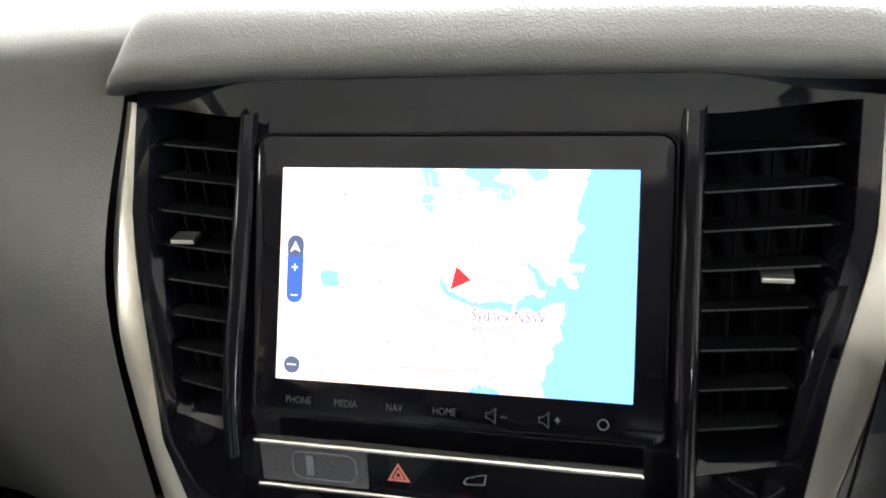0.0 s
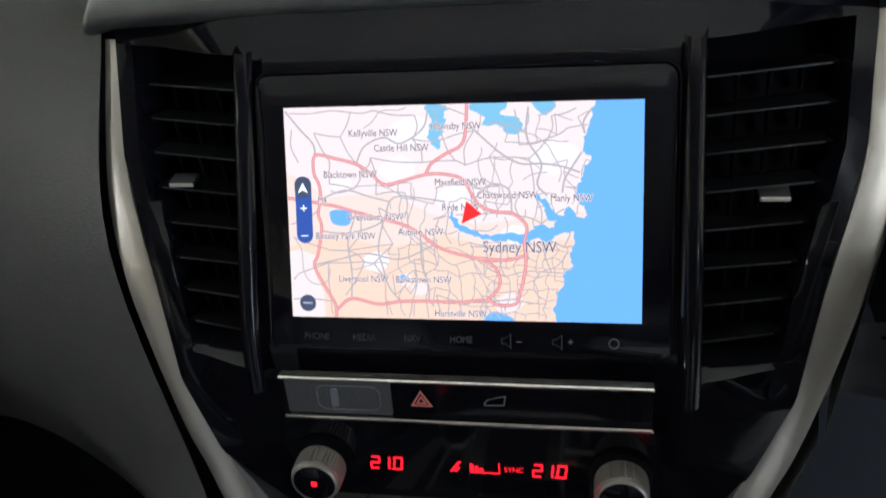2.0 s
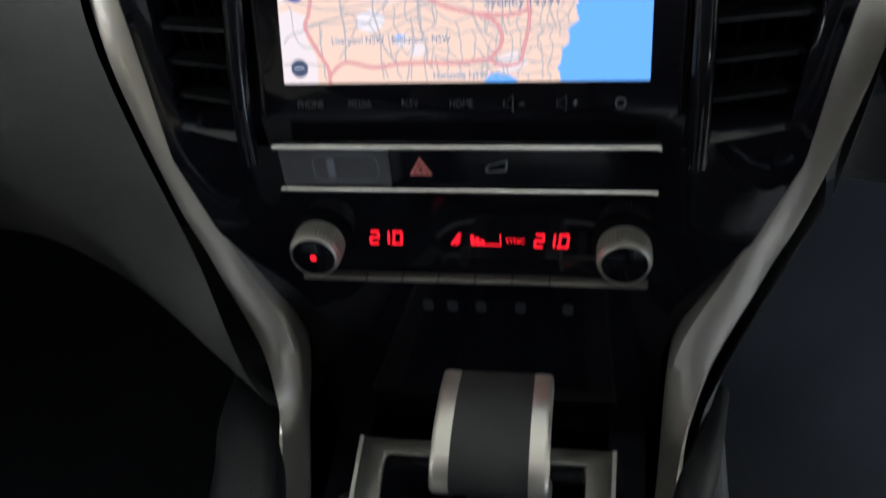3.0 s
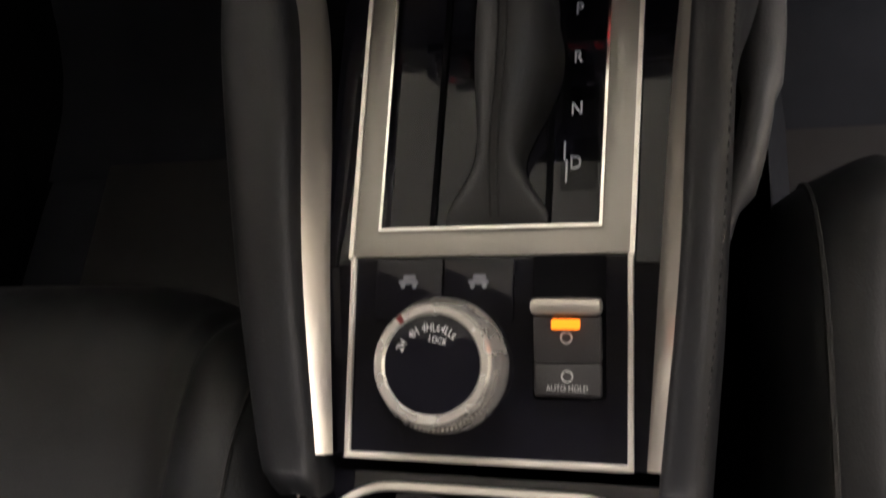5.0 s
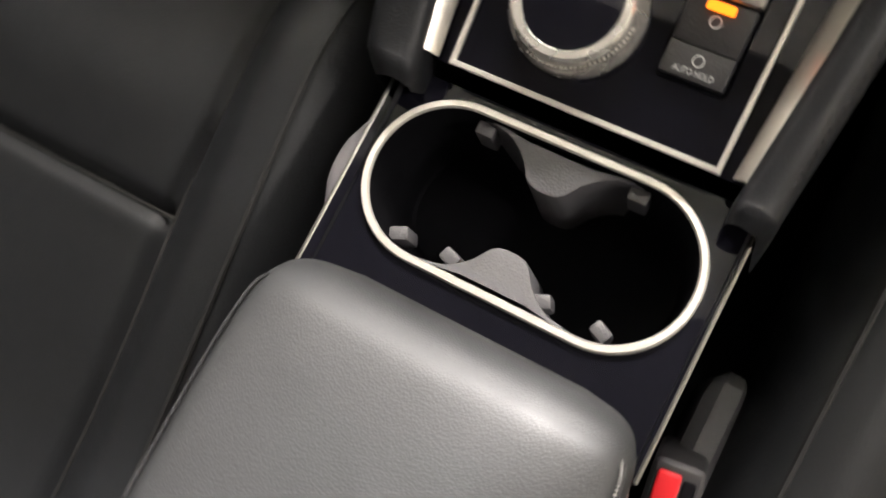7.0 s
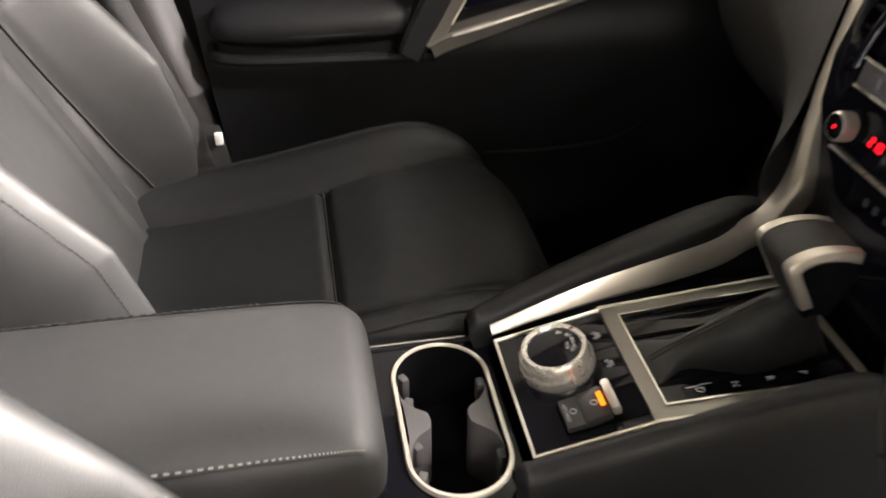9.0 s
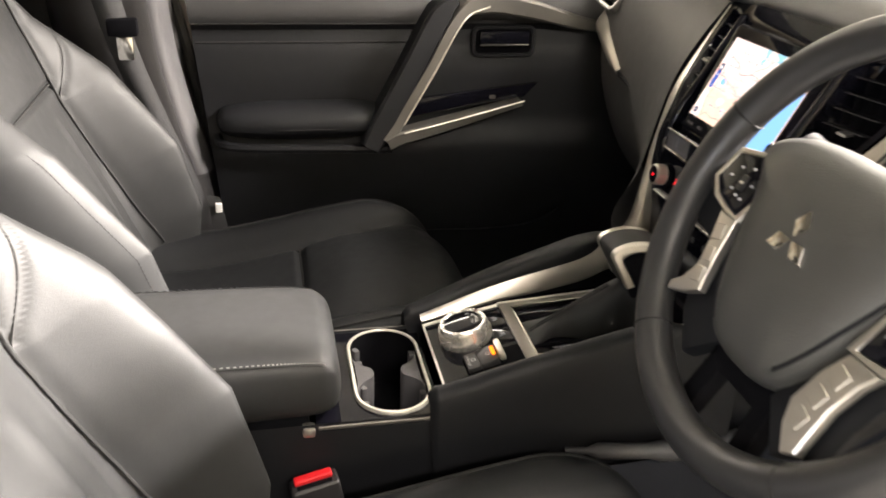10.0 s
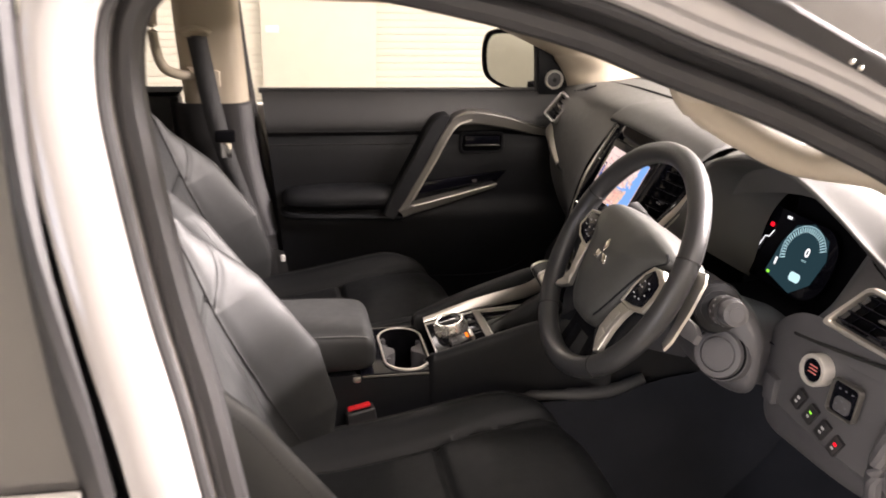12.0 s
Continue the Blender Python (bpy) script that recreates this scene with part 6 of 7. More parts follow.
# waisted dividers of the two wells
for s in (-1, 1):
    pts = [(-0.046, s * 0.0415), (-0.030, s * 0.0385), (-0.018, s * 0.0300), (-0.0085, s * 0.0185), (0.0085, s * 0.0185), (0.018, s * 0.0300), (0.030, s * 0.0385), (0.046, s * 0.0415)]
    c = [(q.x, q.y) for q in crom([V(a, b, 0) for a, b in pts], 24)]
    part("divider", solid(c if s < 0 else c[::-1], 0.074, MH @ Matrix.Translation((0, 0, -0.0755)), 0.002), PLASTIC, cup, "grey divider of the wells")
for x, y, a in ((-0.062, -0.034, 25), (-0.030, -0.0335, -20), (0.024, -0.0335, 25), (0.058, -0.034, -25), (-0.045, 0.038, 0), (0.045, 0.038, 0)):
    part("grip_tab", block(-0.0055, 0.0055, -0.004, 0.004, -0.030, -0.006, 0.002, 2, MH @ Matrix.Translation((x, y, 0)) @ pose(0, 0, 0, 0, 0, a)), PLASTIC, cup, "grey cup grip tab")
# armrest box
ar = thing("console_box", (0, -0.25, 0.885), "black leather centre armrest with grey stitching", "armrest")
rows = []
for y, hw, zt, zb in ((-0.052, 0.060, 0.945, 0.930), (-0.056, 0.080, 0.970, 0.915), (-0.066, 0.090, 0.985, 0.906), (-0.085, 0.0945, 0.993, 0.902), (-0.14, 0.0965, 0.997, 0.900), (-0.26, 0.098, 0.999, 0.898), (-0.40, 0.099, 0.999, 0.897), (-0.46, 0.099, 0.999, 0.897)):
    sec = []
    cz, hz = (zt + zb) / 2, (zt - zb) / 2
    for j in range(48):
        a = 2 * math.pi * j / 48
        sec.append(V(0.005 + hw * math.copysign(abs(math.cos(a)) ** 0.42, math.cos(a)), y - 0.010, cz + hz * math.copysign(abs(math.sin(a)) ** (0.42 if math.sin(a) > 0 else 0.6), math.sin(a))))
    rows.append(sec)
lid = part("lid", loft(rows, 0, 60, True, True), LEATHER, ar, "black leather lid", 60)
for s in (-1, 1):
    ln = crom([V(0.005 + s * 0.0755, -0.0690, 0.9655), V(0.005 + s * 0.0850, -0.080, 0.9775), V(0.005 + s * 0.0893, -0.095, 0.9845), V(0.005 + s * 0.0912, -0.15, 0.9880), V(0.005 + s * 0.0925, -0.27, 0.9895), V(0.005 + s * 0.0935, -0.45, 0.9895)], 160)
    bmt = bmesh.new()
    for i in range(0, 158, 2):
        tube([ln[i], ln[i + 1]], 0.0007, 5, bm=bmt)
    part("stitching", bmt, THREAD if s > 0 else SEAT_THREAD, lid, "grey stitching" if s > 0 else "dark stitching")
    part("lid_seam", tube([q + V(s * 0.0012, 0, -0.0022) for q in ln], 0.0009, 5), SEAM, lid)
part("box", block(-0.092, 0.098, -0.50, -0.100, 0.84, 0.899, 0.006), LEATHER_SIDE, ar, "black console box under the lid")
part("latch_foot", block(0.086, 0.102, -0.110, -0.094, 0.889, 0.902, 0.005), SILVER, ar, "grey hinge corner")

# ---- seats ----
seat = thing("front_seat", (0, 0, 0), "black leather front seat with ribbed bolsters", "car seat", "front seats")
INV[seat.name] = Matrix()


def cushion_rows():
    rows = []
    N, M = 110, 110
    for j in range(M + 1):
        v = j / M
        if v < 0.82:
            y = -0.36 + (0.49) * (v / 0.82)
            drop = 0.0
        else:
            a = (v - 0.82) / 0.18 * math.pi * 0.62
            y = 0.13 + 0.085 * math.sin(a)
            drop = 0.085 * (1 - math.cos(a)) * 1.3
        r = []
        for i in range(N + 1):
            u = -1 + 2 * i / N
            au = abs(u)
            if au < 0.84:
                x = u / 0.84 * 0.215
                z = 0.0
            else:
                a = (au - 0.84) / 0.16 * math.pi * 0.60
                x = math.copysign(0.215 + 0.040 * math.sin(a), u)
                z = -0.065 * (1 - math.cos(a)) * 1.6
            base = 0.800 + 0.060 * smooth_step(-0.32, 0.12, y)
            ax = abs(x)
            z += base + 0.036 * smooth_step(0.14, 0.205, ax)
            z += 0.010 * (1 - (ax / 0.14) ** 2 if ax < 0.14 else 0) * smooth_step(-0.1, 0.0, y)
            sx = 0.150 + 0.018 * smooth_step(-0.1, 0.2, y)
            z -= 0.012 * bump_at(ax, sx, 0.007)
            if ax < sx:
                z -= 0.010 * bump_at(y, -0.085, 0.007)
                z += 0.006 * bump_at(y, -0.02, 0.05)
            z -= drop
            z -= 0.030 * smooth_step(0.02, 0.20, y) * smooth_step(0.14, 0.25, ax)
            r.append(V(x, y - 0.060 * smooth_step(0.06, 0.255, ax) ** 1.5 * smooth_step(0.62, 1.0, v) - 0.012 * smooth_step(0.6, 1.0, v), z))
        rows.append(r)
    return rows


cr = cushion_rows()
cr.append([V(q.x, q.y - 0.02, 0.66) for q in cr[-1]])
# the shade under the dash is put into this darker leather
cu = part("cushion", fixed(grid(cr)), LEATHER_SHADED, seat, "black leather seat cushion", 80)
for i in (8, 102):
    part("piping", tube([cr[j][i] + V(0, 0, 0.0004) for j in range(6, 104, 2)], 0.0020, 6), SEAM, cu, "black piping of the cushion edge")
for sx_ in (-1, 1):
    part("seam", tube([V(sx_ * (0.150 + 0.018 * smooth_step(-0.1, 0.2, y)), y, 0.800 + 0.060 * smooth_step(-0.32, 0.12, y) - 0.0088) for y in (-0.30 + 0.41 * k / 30 for k in range(31))], 0.0022, 6), SEAM, cu, "dark cushion seam")
part("seam", tube([V(-0.150 + 0.30 * k / 30, -0.085, 0.800 + 0.060 * smooth_step(-0.32, 0.12, -0.085) - 0.0074 + 0.010 * (1 - min(1, ((-0.150 + 0.30 * k / 30) / 0.14) ** 2)) * smooth_step(-0.1, 0.0, -0.085)) for k in range(31)], 0.0014, 6), SEAM, cu, "dark cross seam")
part("cushion_base", block(-0.235, 0.235, -0.34, 0.17, 0.60, 0.72, 0.03, 3), LEATHER_SIDE, seat, "black seat base")
part("seat_rail", block(-0.20, -0.16, -0.36, 0.24, 0.50, 0.60, 0.01), MATTBLACK, seat)
part("seat_rail", block(0.16, 0.20, -0.36, 0.24, 0.50, 0.60, 0.01), MATTBLACK, seat)
LEAN = radians(21)
B0 = V(0, -0.335, 0.80)


def back_point(x, s, d):
    """A place on the backrest: across, up along it, out of it towards the front."""
    return B0 + V(x, -math.sin(LEAN) * s + math.cos(LEAN) * d, math.cos(LEAN) * s + math.sin(LEAN) * d)


def back_rows():
    rows = []
    for j in range(171):
        s = -0.10 + 0.69 * j / 170
        hw = interp(s, [-0.02, 0.1, 0.25, 0.36, 0.45, 0.535, 0.59], [0.235, 0.25, 0.262, 0.262, 0.235, 0.195, 0.145])
        end = smooth_step(0.61, 0.51, s)
        r = []
        for i in range(161):
            a = math.pi * (1 - i / 160)
            cx = math.cos(a)
            x = hw * math.copysign(min(1.0, abs(cx) ** 0.62), cx)
            fall = max(0.0, math.sin(a)) ** 0.42
            ax = abs(x) / hw
            sx = interp(s, [0.0, 0.33, 0.535], [0.194, 0.153, 0.185])
            wing = interp(s, [-0.10, -0.02, 0.06, 0.18, 0.34, 0.46, 0.55], [0.050, 0.100, 0.152, 0.165, 0.108, 0.030, 0.004])
            bol = wing * smooth_step(sx - 0.015, hw * 0.90, abs(x))
            d = -0.05 + (0.05 + bol + 0.010 * bump_at(s, 0.15, 0.10) * smooth_step(0.5, 0.2, ax)) * fall * (0.35 + 0.65 * end)
            if fall > 0.35:
                k = smooth_step(0.35, 0.6, fall)
                d -= 0.0075 * k * bump_at(abs(x), sx, 0.0055) * smooth_step(0.55, 0.50, s)
                if abs(x) < sx:
                    d -= 0.008 * k * bump_at(s, 0.362, 0.006)
                else:
                    d -= 0.006 * k * bump_at(s, 0.335 + 0.18 * (abs(x) - sx) / max(0.02, hw - sx), 0.006)
                d += 0.005 * bump_at(abs(x), sx * 0.6, 0.012) * smooth_step(0.34, 0.28, s)
            r.append(back_point(x, s, d))
        rows.append(r)
    return rows


br = back_rows()
top_row = [q * 0.35 + back_point(0, 0.61, -0.07) * 0.65 for q in br[-1]]
br.append(top_row)
rest = part("backrest", fixed(grid(br)), LEATHER, seat, "black leather backrest with deep bolsters", 80)


def back_seam(x, s):
    """The place of a seam on the backrest's face."""
    hw = interp(s, [-0.02, 0.1, 0.25, 0.36, 0.45, 0.535, 0.59], [0.235, 0.25, 0.262, 0.262, 0.235, 0.195, 0.145])
    sx = interp(s, [0.0, 0.33, 0.535], [0.194, 0.153, 0.185])
    cx = min(1.0, (abs(x) / hw) ** (1 / 0.62))
    fall = max(0.0, 1 - cx * cx) ** 0.21
    wing = interp(s, [-0.10, -0.02, 0.06, 0.18, 0.34, 0.46, 0.55], [0.050, 0.100, 0.152, 0.165, 0.108, 0.030, 0.004])
    d = -0.05 + (0.05 + wing * smooth_step(sx - 0.015, hw * 0.90, abs(x)) + 0.010 * bump_at(s, 0.15, 0.10) * smooth_step(0.5, 0.2, abs(x) / hw)) * fall * (0.35 + 0.65 * smooth_step(0.61, 0.51, s))
    return back_point(x, s, d - 0.0048)


for k in (-1, 1):
    part("seam", tube([back_seam(k * interp(s, [0.0, 0.33, 0.535], [0.194, 0.153, 0.185]), s) for s in (0.03 + 0.475 * i / 50 for i in range(51))], 0.0019, 6), SEAM, rest, "dark bolster seam")
    pts_ = []
    for i in range(16):
        xx_ = 0.155 + 0.075 * i / 15
        s_ = 0.335
        for it in range(8):
            w_ = interp(s_, [-0.02, 0.1, 0.25, 0.36, 0.45, 0.535, 0.59], [0.235, 0.25, 0.262, 0.262, 0.235, 0.195, 0.145])
            e_ = interp(s_, [0.0, 0.33, 0.535], [0.194, 0.153, 0.185])
            s_ = 0.335 + 0.18 * (xx_ - e_) / max(0.02, w_ - e_)
        pts_.append(back_seam(k * xx_, s_))
    part("seam", tube(pts_, 0.0014, 6), SEAM, rest, "dark short seam")
part("seam", tube([back_seam(-0.154 + 0.308 * i / 30, 0.362) for i in range(31)], 0.0015, 6), SEAM, rest, "dark cross seam")
for k in (-1, 1):
    ln = [back_seam(k * 0.243 * interp(s, [-0.02, 0.25, 0.36, 0.45], [0.93, 1.0, 1.0, 0.92]), s) for s in (0.02 + 0.34 * i / 110 for i in range(111))]
    nrm = V(k * 0.35, 0.9 * math.cos(LEAN), 0.9 * math.sin(LEAN)) * 0.0052
    bmt = bmesh.new()
    for i in range(0, 110, 2):
        tube([ln[i] + nrm, ln[i + 1] + nrm], 0.0005, 4, bm=bmt)
    part("stitching", bmt, SEAT_THREAD, rest, "dark grey stitching")
shell_rows = [[back_point(x * interp(s, [0, 0.3, 0.46, 0.59], [0.235, 0.26, 0.225, 0.14]), s, d) for x, d in ((-1, -0.05), (-0.9, -0.10), (0, -0.125), (0.9, -0.10), (1, -0.05))] for s in (-0.10, 0.15, 0.3, 0.42, 0.53, 0.595)]
part("back_shell", loft(shell_rows, 17, 20), LEATHER_SIDE, seat, "black seat back cover", 60)
hr = []
for s, hw, d0, d1 in ((0.615, 0.10, -0.08, -0.02), (0.635, 0.128, -0.095, 0.012), (0.70, 0.138, -0.10, 0.022), (0.77, 0.132, -0.095, 0.018), (0.812, 0.10, -0.08, 0.0), (0.822, 0.05, -0.06, -0.02)):
    hr.append([back_point(hw * math.copysign(abs(math.cos(a)) ** 0.6, math.cos(a)), s, (d0 + d1) / 2 + (d1 - d0) / 2 * math.copysign(abs(math.sin(a)) ** 0.6, math.sin(a))) for a in (2 * math.pi * j / 36 for j in range(36))])
part("headrest", loft(hr, 0, 24, True, True), LEATHER, seat, "black leather headrest", 60)
for s in (-1, 1):
    part("headrest_post", tube([back_point(0.06 * s, 0.57, -0.04), back_point(0.06 * s, 0.66, -0.04)], 0.006, 10), CHROME, seat, "chrome headrest post")
part("recliner_cover", block(-0.275, -0.245, -0.42, -0.12, 0.68, 0.80, 0.02, 3), PLASTIC, seat, "charcoal seat side cover")
seat.location = (-0.385, 0.0, 0.0)
drv = copy_thing(seat, pose(0.392, 0.11, 0.0))
seat["label"] = "black leather passenger seat with deep bolsters"
drv["label"] = "black leather driver seat behind the steering wheel"

# belts
for s, y0, nm in ((1, 0.0, "driver"), (-1, -0.10, "passenger")):
    bk = thing("belt_buckle", (0.118 * s, -0.10 + y0, 0.80), "black belt buckle with red release button", "belt buckle", "belt buckles")
    mb = plane((0.124 * s, -0.10 + y0, 0.848), (1, 0.12 * s, 0.05), (0.0, 1.0, 0.16))
    part("stalk", block(-0.006, 0.006, -0.012, 0.010, -0.14, -0.06, 0.003, 2, mb), MATTBLACK, bk)
    part("housing", block(-0.0145, 0.0145, -0.028, 0.028, -0.085, 0.0, 0.006, 3, mb), DARKPLASTIC, bk, "black buckle housing")
    part("tongue_slot", block(0.0035, 0.0105, -0.020, 0.020, -0.004, 0.001, 0.001, 1, mb), MATTBLACK, bk, "dark tongue slot")
    part("release_button", block(-0.0105, 0.0025, -0.022, 0.022, -0.004, 0.005, 0.003, 3, mb), RED, bk, "red release button")
belt = thing("seat_belt", (-0.64, -0.38, 0.9), "black webbing seat belt hanging on the pillar", "seat belt")
wb = []
for x, y, z, w, tx in ((-0.645, -0.415, 1.455, 0.024, 0.0), (-0.640, -0.400, 1.36, 0.024, 0.0), (-0.632, -0.385, 1.27, 0.024, 0.0), (-0.632, -0.36, 1.16, 0.023, 0.2), (-0.635, -0.325, 1.05, 0.022, 0.3), (-0.64, -0.285, 0.93, 0.022, 0.3), (-0.64, -0.262, 0.84, 0.022, 0.2)):
    wb.append([V(x - 0.004, y - w, z), V(x + 0.003, y - w * 0.3, z), V(x + 0.003, y + w * 0.3, z), V(x - 0.004, y + w, z)])
bmw = loft(wb, 8, 50)
part("webbing", bmw, BELT, belt, "black webbing", 60)
part("guide_loop", tube([V(-0.640, -0.455, 1.462), V(-0.632, -0.42, 1.474), V(-0.640, -0.385, 1.464), V(-0.650, -0.42, 1.455)], 0.006, 8, True, 24), BEIGE, belt, "beige belt guide")
part("tongue", block(-0.636, -0.622, -0.372, -0.345, 1.155, 1.195, 0.004), CHROME, belt, "bright belt tongue")
part("tongue_grip", block(-0.640, -0.618, -0.385, -0.335, 1.195, 1.225, 0.006), MATTBLACK, belt, "black tongue grip")
part("anchor_tag", block(-0.632, -0.624, -0.234, -0.222, 0.868, 0.886, 0.002), CEIL, belt, "small white tag")
part("lower_strap", loft([[V(-0.64, -0.25, 0.90), V(-0.635, -0.225, 0.895)], [V(-0.62, -0.235, 0.80), V(-0.612, -0.205, 0.80)], [V(-0.62, -0.21, 0.70), V(-0.612, -0.18, 0.70)]], 4, 14), BELT, belt)
part("height_slider", block(-0.665, -0.645, -0.405, -0.365, 1.33, 1.37, 0.006), BEIGE, belt)

# ---- steering wheel ----
WA = radians(27.1)
MW = plane((0.372, 0.277, 1.231), (1, 0, 0), (0, math.sin(WA), math.cos(WA)))
wheel = thing("steering_wheel", (0.372, 0.30, 1.22), "black leather steering wheel with silver spokes", "steering wheel")
RW = 0.1815
rim = [MW @ V(RW * math.cos(a), RW * math.sin(a) * 0.995, 0) for a in (2 * math.pi * j / 96 for j in range(96))]
part("rim", tube(rim, 0.0172, 18, True, up=tuple(MW.to_3x3() @ V(0, 0, 1)), squash=1.0), WHEEL, wheel, "black leather rim", 80)
for a in (20, 160, 232, 308):
    c = radians(a)
    o = V(RW * math.cos(c), RW * math.sin(c), 0)
    t = V(-math.sin(c), math.cos(c), 0)
    rn = o.normalized()
    part("rim_seam", tube([MW @ (o + rn * 0.0174 * math.cos(b) + V(0, 0, 0.0174 * math.sin(b))) for b in (2 * math.pi * j / 24 for j in range(24))], 0.0009, 6, True), SEAM, wheel)
half_hub = [(0.0, 0.076), (0.045, 0.076), (0.090, 0.070), (0.122, 0.060), (0.136, 0.047), (0.118, 0.030), (0.101, 0.008), (0.088, -0.022), (0.070, -0.064), (0.048, -0.098), (0.026, -0.110), (0.0, -0.112)]
hub = half_hub + [(-x, y) for x, y in half_hub[-2:0:-1]]
hubl = crom([V(x, y, 0) for x, y in hub], 96, True)


def hub_at(q, k, z):
    """The cover: domed in the middle, its upper wings swept back."""
    return MW @ V(q.x * k, q.y * k, z - 0.22 * max(0.0, abs(q.x * k) - 0.070))


rows = [[hub_at(q, k, z) for q in hubl] for k, z in ((0.96, -0.055), (1.0, -0.035), (1.0, -0.012), (0.985, -0.002), (0.95, 0.006), (0.87, 0.0125), (0.72, 0.018), (0.5, 0.0220), (0.25, 0.0240), (0.02, 0.0245))]
part("airbag_cover", loft(rows, 0, 0, True, True), HUB, wheel, "black airbag cover", 70)
for k in (0.905, 0.925):
    part("cover_ridge", tube([hub_at(q, k, 0.0095) for q in hubl[14:40]], 0.0011, 6), LEATHER_SIDE, wheel, "dark line along the cover")
    part("cover_ridge", tube([hub_at(q, k, 0.0095) for q in hubl[56:82]], 0.0011, 6), LEATHER_SIDE, wheel, "dark line along the cover")
part("moulded_mark", solid(rrect(0.018, 0.018, 0.0088, 5, -0.006, -0.056), 0.0009, MW @ Matrix.Translation((0, 0, 0.0192)), 0.0006), LEATHER_SIDE, wheel, "faint round moulded mark")
for a in (90, 210, 330):
    c = MW @ Matrix.Translation((0, -0.002, 0.0238)) @ Matrix.Rotation(radians(a), 4, "Z")
    part("badge", solid([(0.0015, 0), (0.0135, 0.0082), (0.0255, 0), (0.0135, -0.0082)], 0.003, c, 0.001), CHROME, wheel, "chrome badge piece")
for s in (-1, 1):
    part("spoke", solid([(s * 0.06, 0.040), (s * 0.170, 0.028), (s * 0.170, -0.040), (s * 0.13, -0.050), (s * 0.105, -0.112), (s * 0.072, -0.142), (s * 0.04, -0.11)][::s], 0.018, MW @ Matrix.Translation((0, 0, -0.026)), 0.006), LEATHER_SIDE, wheel, "black spoke")
    tilt = MW @ Matrix.Translation((0, 0, -0.003))
    if s > 0:
        trim_in = [(0.0935, -0.038), (0.0985, -0.011), (0.108, 0.012), (0.124, 0.0255), (0.141, 0.018), (0.150, 0.011), (0.148, -0.008), (0.142, -0.027), (0.120, -0.034)]
        trim_out = [(0.083, -0.042), (0.092, -0.010), (0.103, 0.013), (0.114, 0.0285), (0.138, 0.032), (0.160, 0.020), (0.164, 0.001), (0.152, -0.033), (0.121, -0.042)]
        blade = [(0.088, -0.0425), (0.119, -0.0425), (0.111, -0.057), (0.104, -0.082), (0.103, -0.106), (0.103, -0.122), (0.0915, -0.129), (0.077, -0.112), (0.070, -0.094), (0.077, -0.065)]
        marks, mid, keys = ((-0.018, -0.018), (-0.013, 0.0), (-0.005, 0.011), (0.010, 0.012), (0.019, 0.005), (0.017, -0.010), (0.006, -0.021), (-0.008, -0.023)), (0.122, -0.004), ((0.094, -0.060), (0.089, -0.080), (0.087, -0.100))
    else:
        trim_in = [(0.097, -0.016), (0.088, 0.002), (0.080, 0.022), (0.072, 0.040), (0.106, 0.0375), (0.138, 0.031), (0.147, 0.003), (0.133, -0.008), (0.115, -0.013)]
        trim_out = [(0.089, -0.020), (0.081, 0.002), (0.072, 0.024), (0.064, 0.046), (0.107, 0.0425), (0.143, 0.036), (0.155, 0.002), (0.137, -0.014), (0.116, -0.019)]
        blade = [(0.092, -0.0195), (0.119, -0.0195), (0.110, -0.045), (0.104, -0.070), (0.112, -0.088), (0.123, -0.098), (0.121, -0.106), (0.100, -0.098), (0.081, -0.087), (0.087, -0.058)]
        marks, mid, keys = ((-0.010, -0.016), (-0.016, 0.002), (-0.022, 0.020), (-0.004, 0.019), (0.016, 0.014), (0.026, 0.001), (0.013, -0.011), (0.0, -0.015)), (0.110, 0.010), ((0.103, -0.036), (0.098, -0.056), (0.095, -0.076))
    sp = part("spoke_trim", ringsolid([(s * x, y) for x, y in trim_out][::s], [(s * x, y) for x, y in trim_in][::s], 0.010, tilt, 0.002), SILVER, wheel, "satin silver spoke trim")
    part("lower_blade", solid([(s * x, y) for x, y in blade][::s], 0.009, tilt, 0.003, 3), SILVER, sp, "satin silver lower blade")
    part("blade_back", solid([(s * (x + 0.014), y - 0.004) for x, y in blade][::s], 0.006, tilt @ Matrix.Translation((0, 0, -0.012)), 0.003, 2), LEATHER_SIDE, sp, "black backing of the blade")
    part("button_pad", solid([(s * x, y) for x, y in trim_in][::s], 0.011, tilt, 0.002), PIANO, sp, "gloss black button pad")
    for bx, by in marks:
        part("button_symbol", solid(rrect(0.0044, 0.0022, 0.0008, 2, s * (mid[0] + bx * 0.8), mid[1] + by * 0.8), 0.0003, tilt @ Matrix.Translation((0, 0, 0.0111))), MARK, sp)
    part("rocker", solid(rrect(0.009, 0.015, 0.002, 3, s * mid[0], mid[1]), 0.0028, tilt @ Matrix.Translation((0, 0, 0.0105)), 0.0008), DARKPLASTIC, sp, "small dark rocker")
    part("rocker_line", solid(rrect(0.005, 0.0022, 0.0006, 2, s * mid[0], mid[1]), 0.0003, tilt @ Matrix.Translation((0, 0, 0.0134))), SILVER_LIT, sp)
    for kx, ky in keys:
        part("lower_button", block(-0.0070, 0.0070, -0.0075, 0.0075, 0.008, 0.0098, 0.0008, 1, tilt @ Matrix.Translation((s * kx, ky, 0)) @ pose(0, 0, 0, 0, 0, -16 * s)), SILVER, sp, "silver lower button")
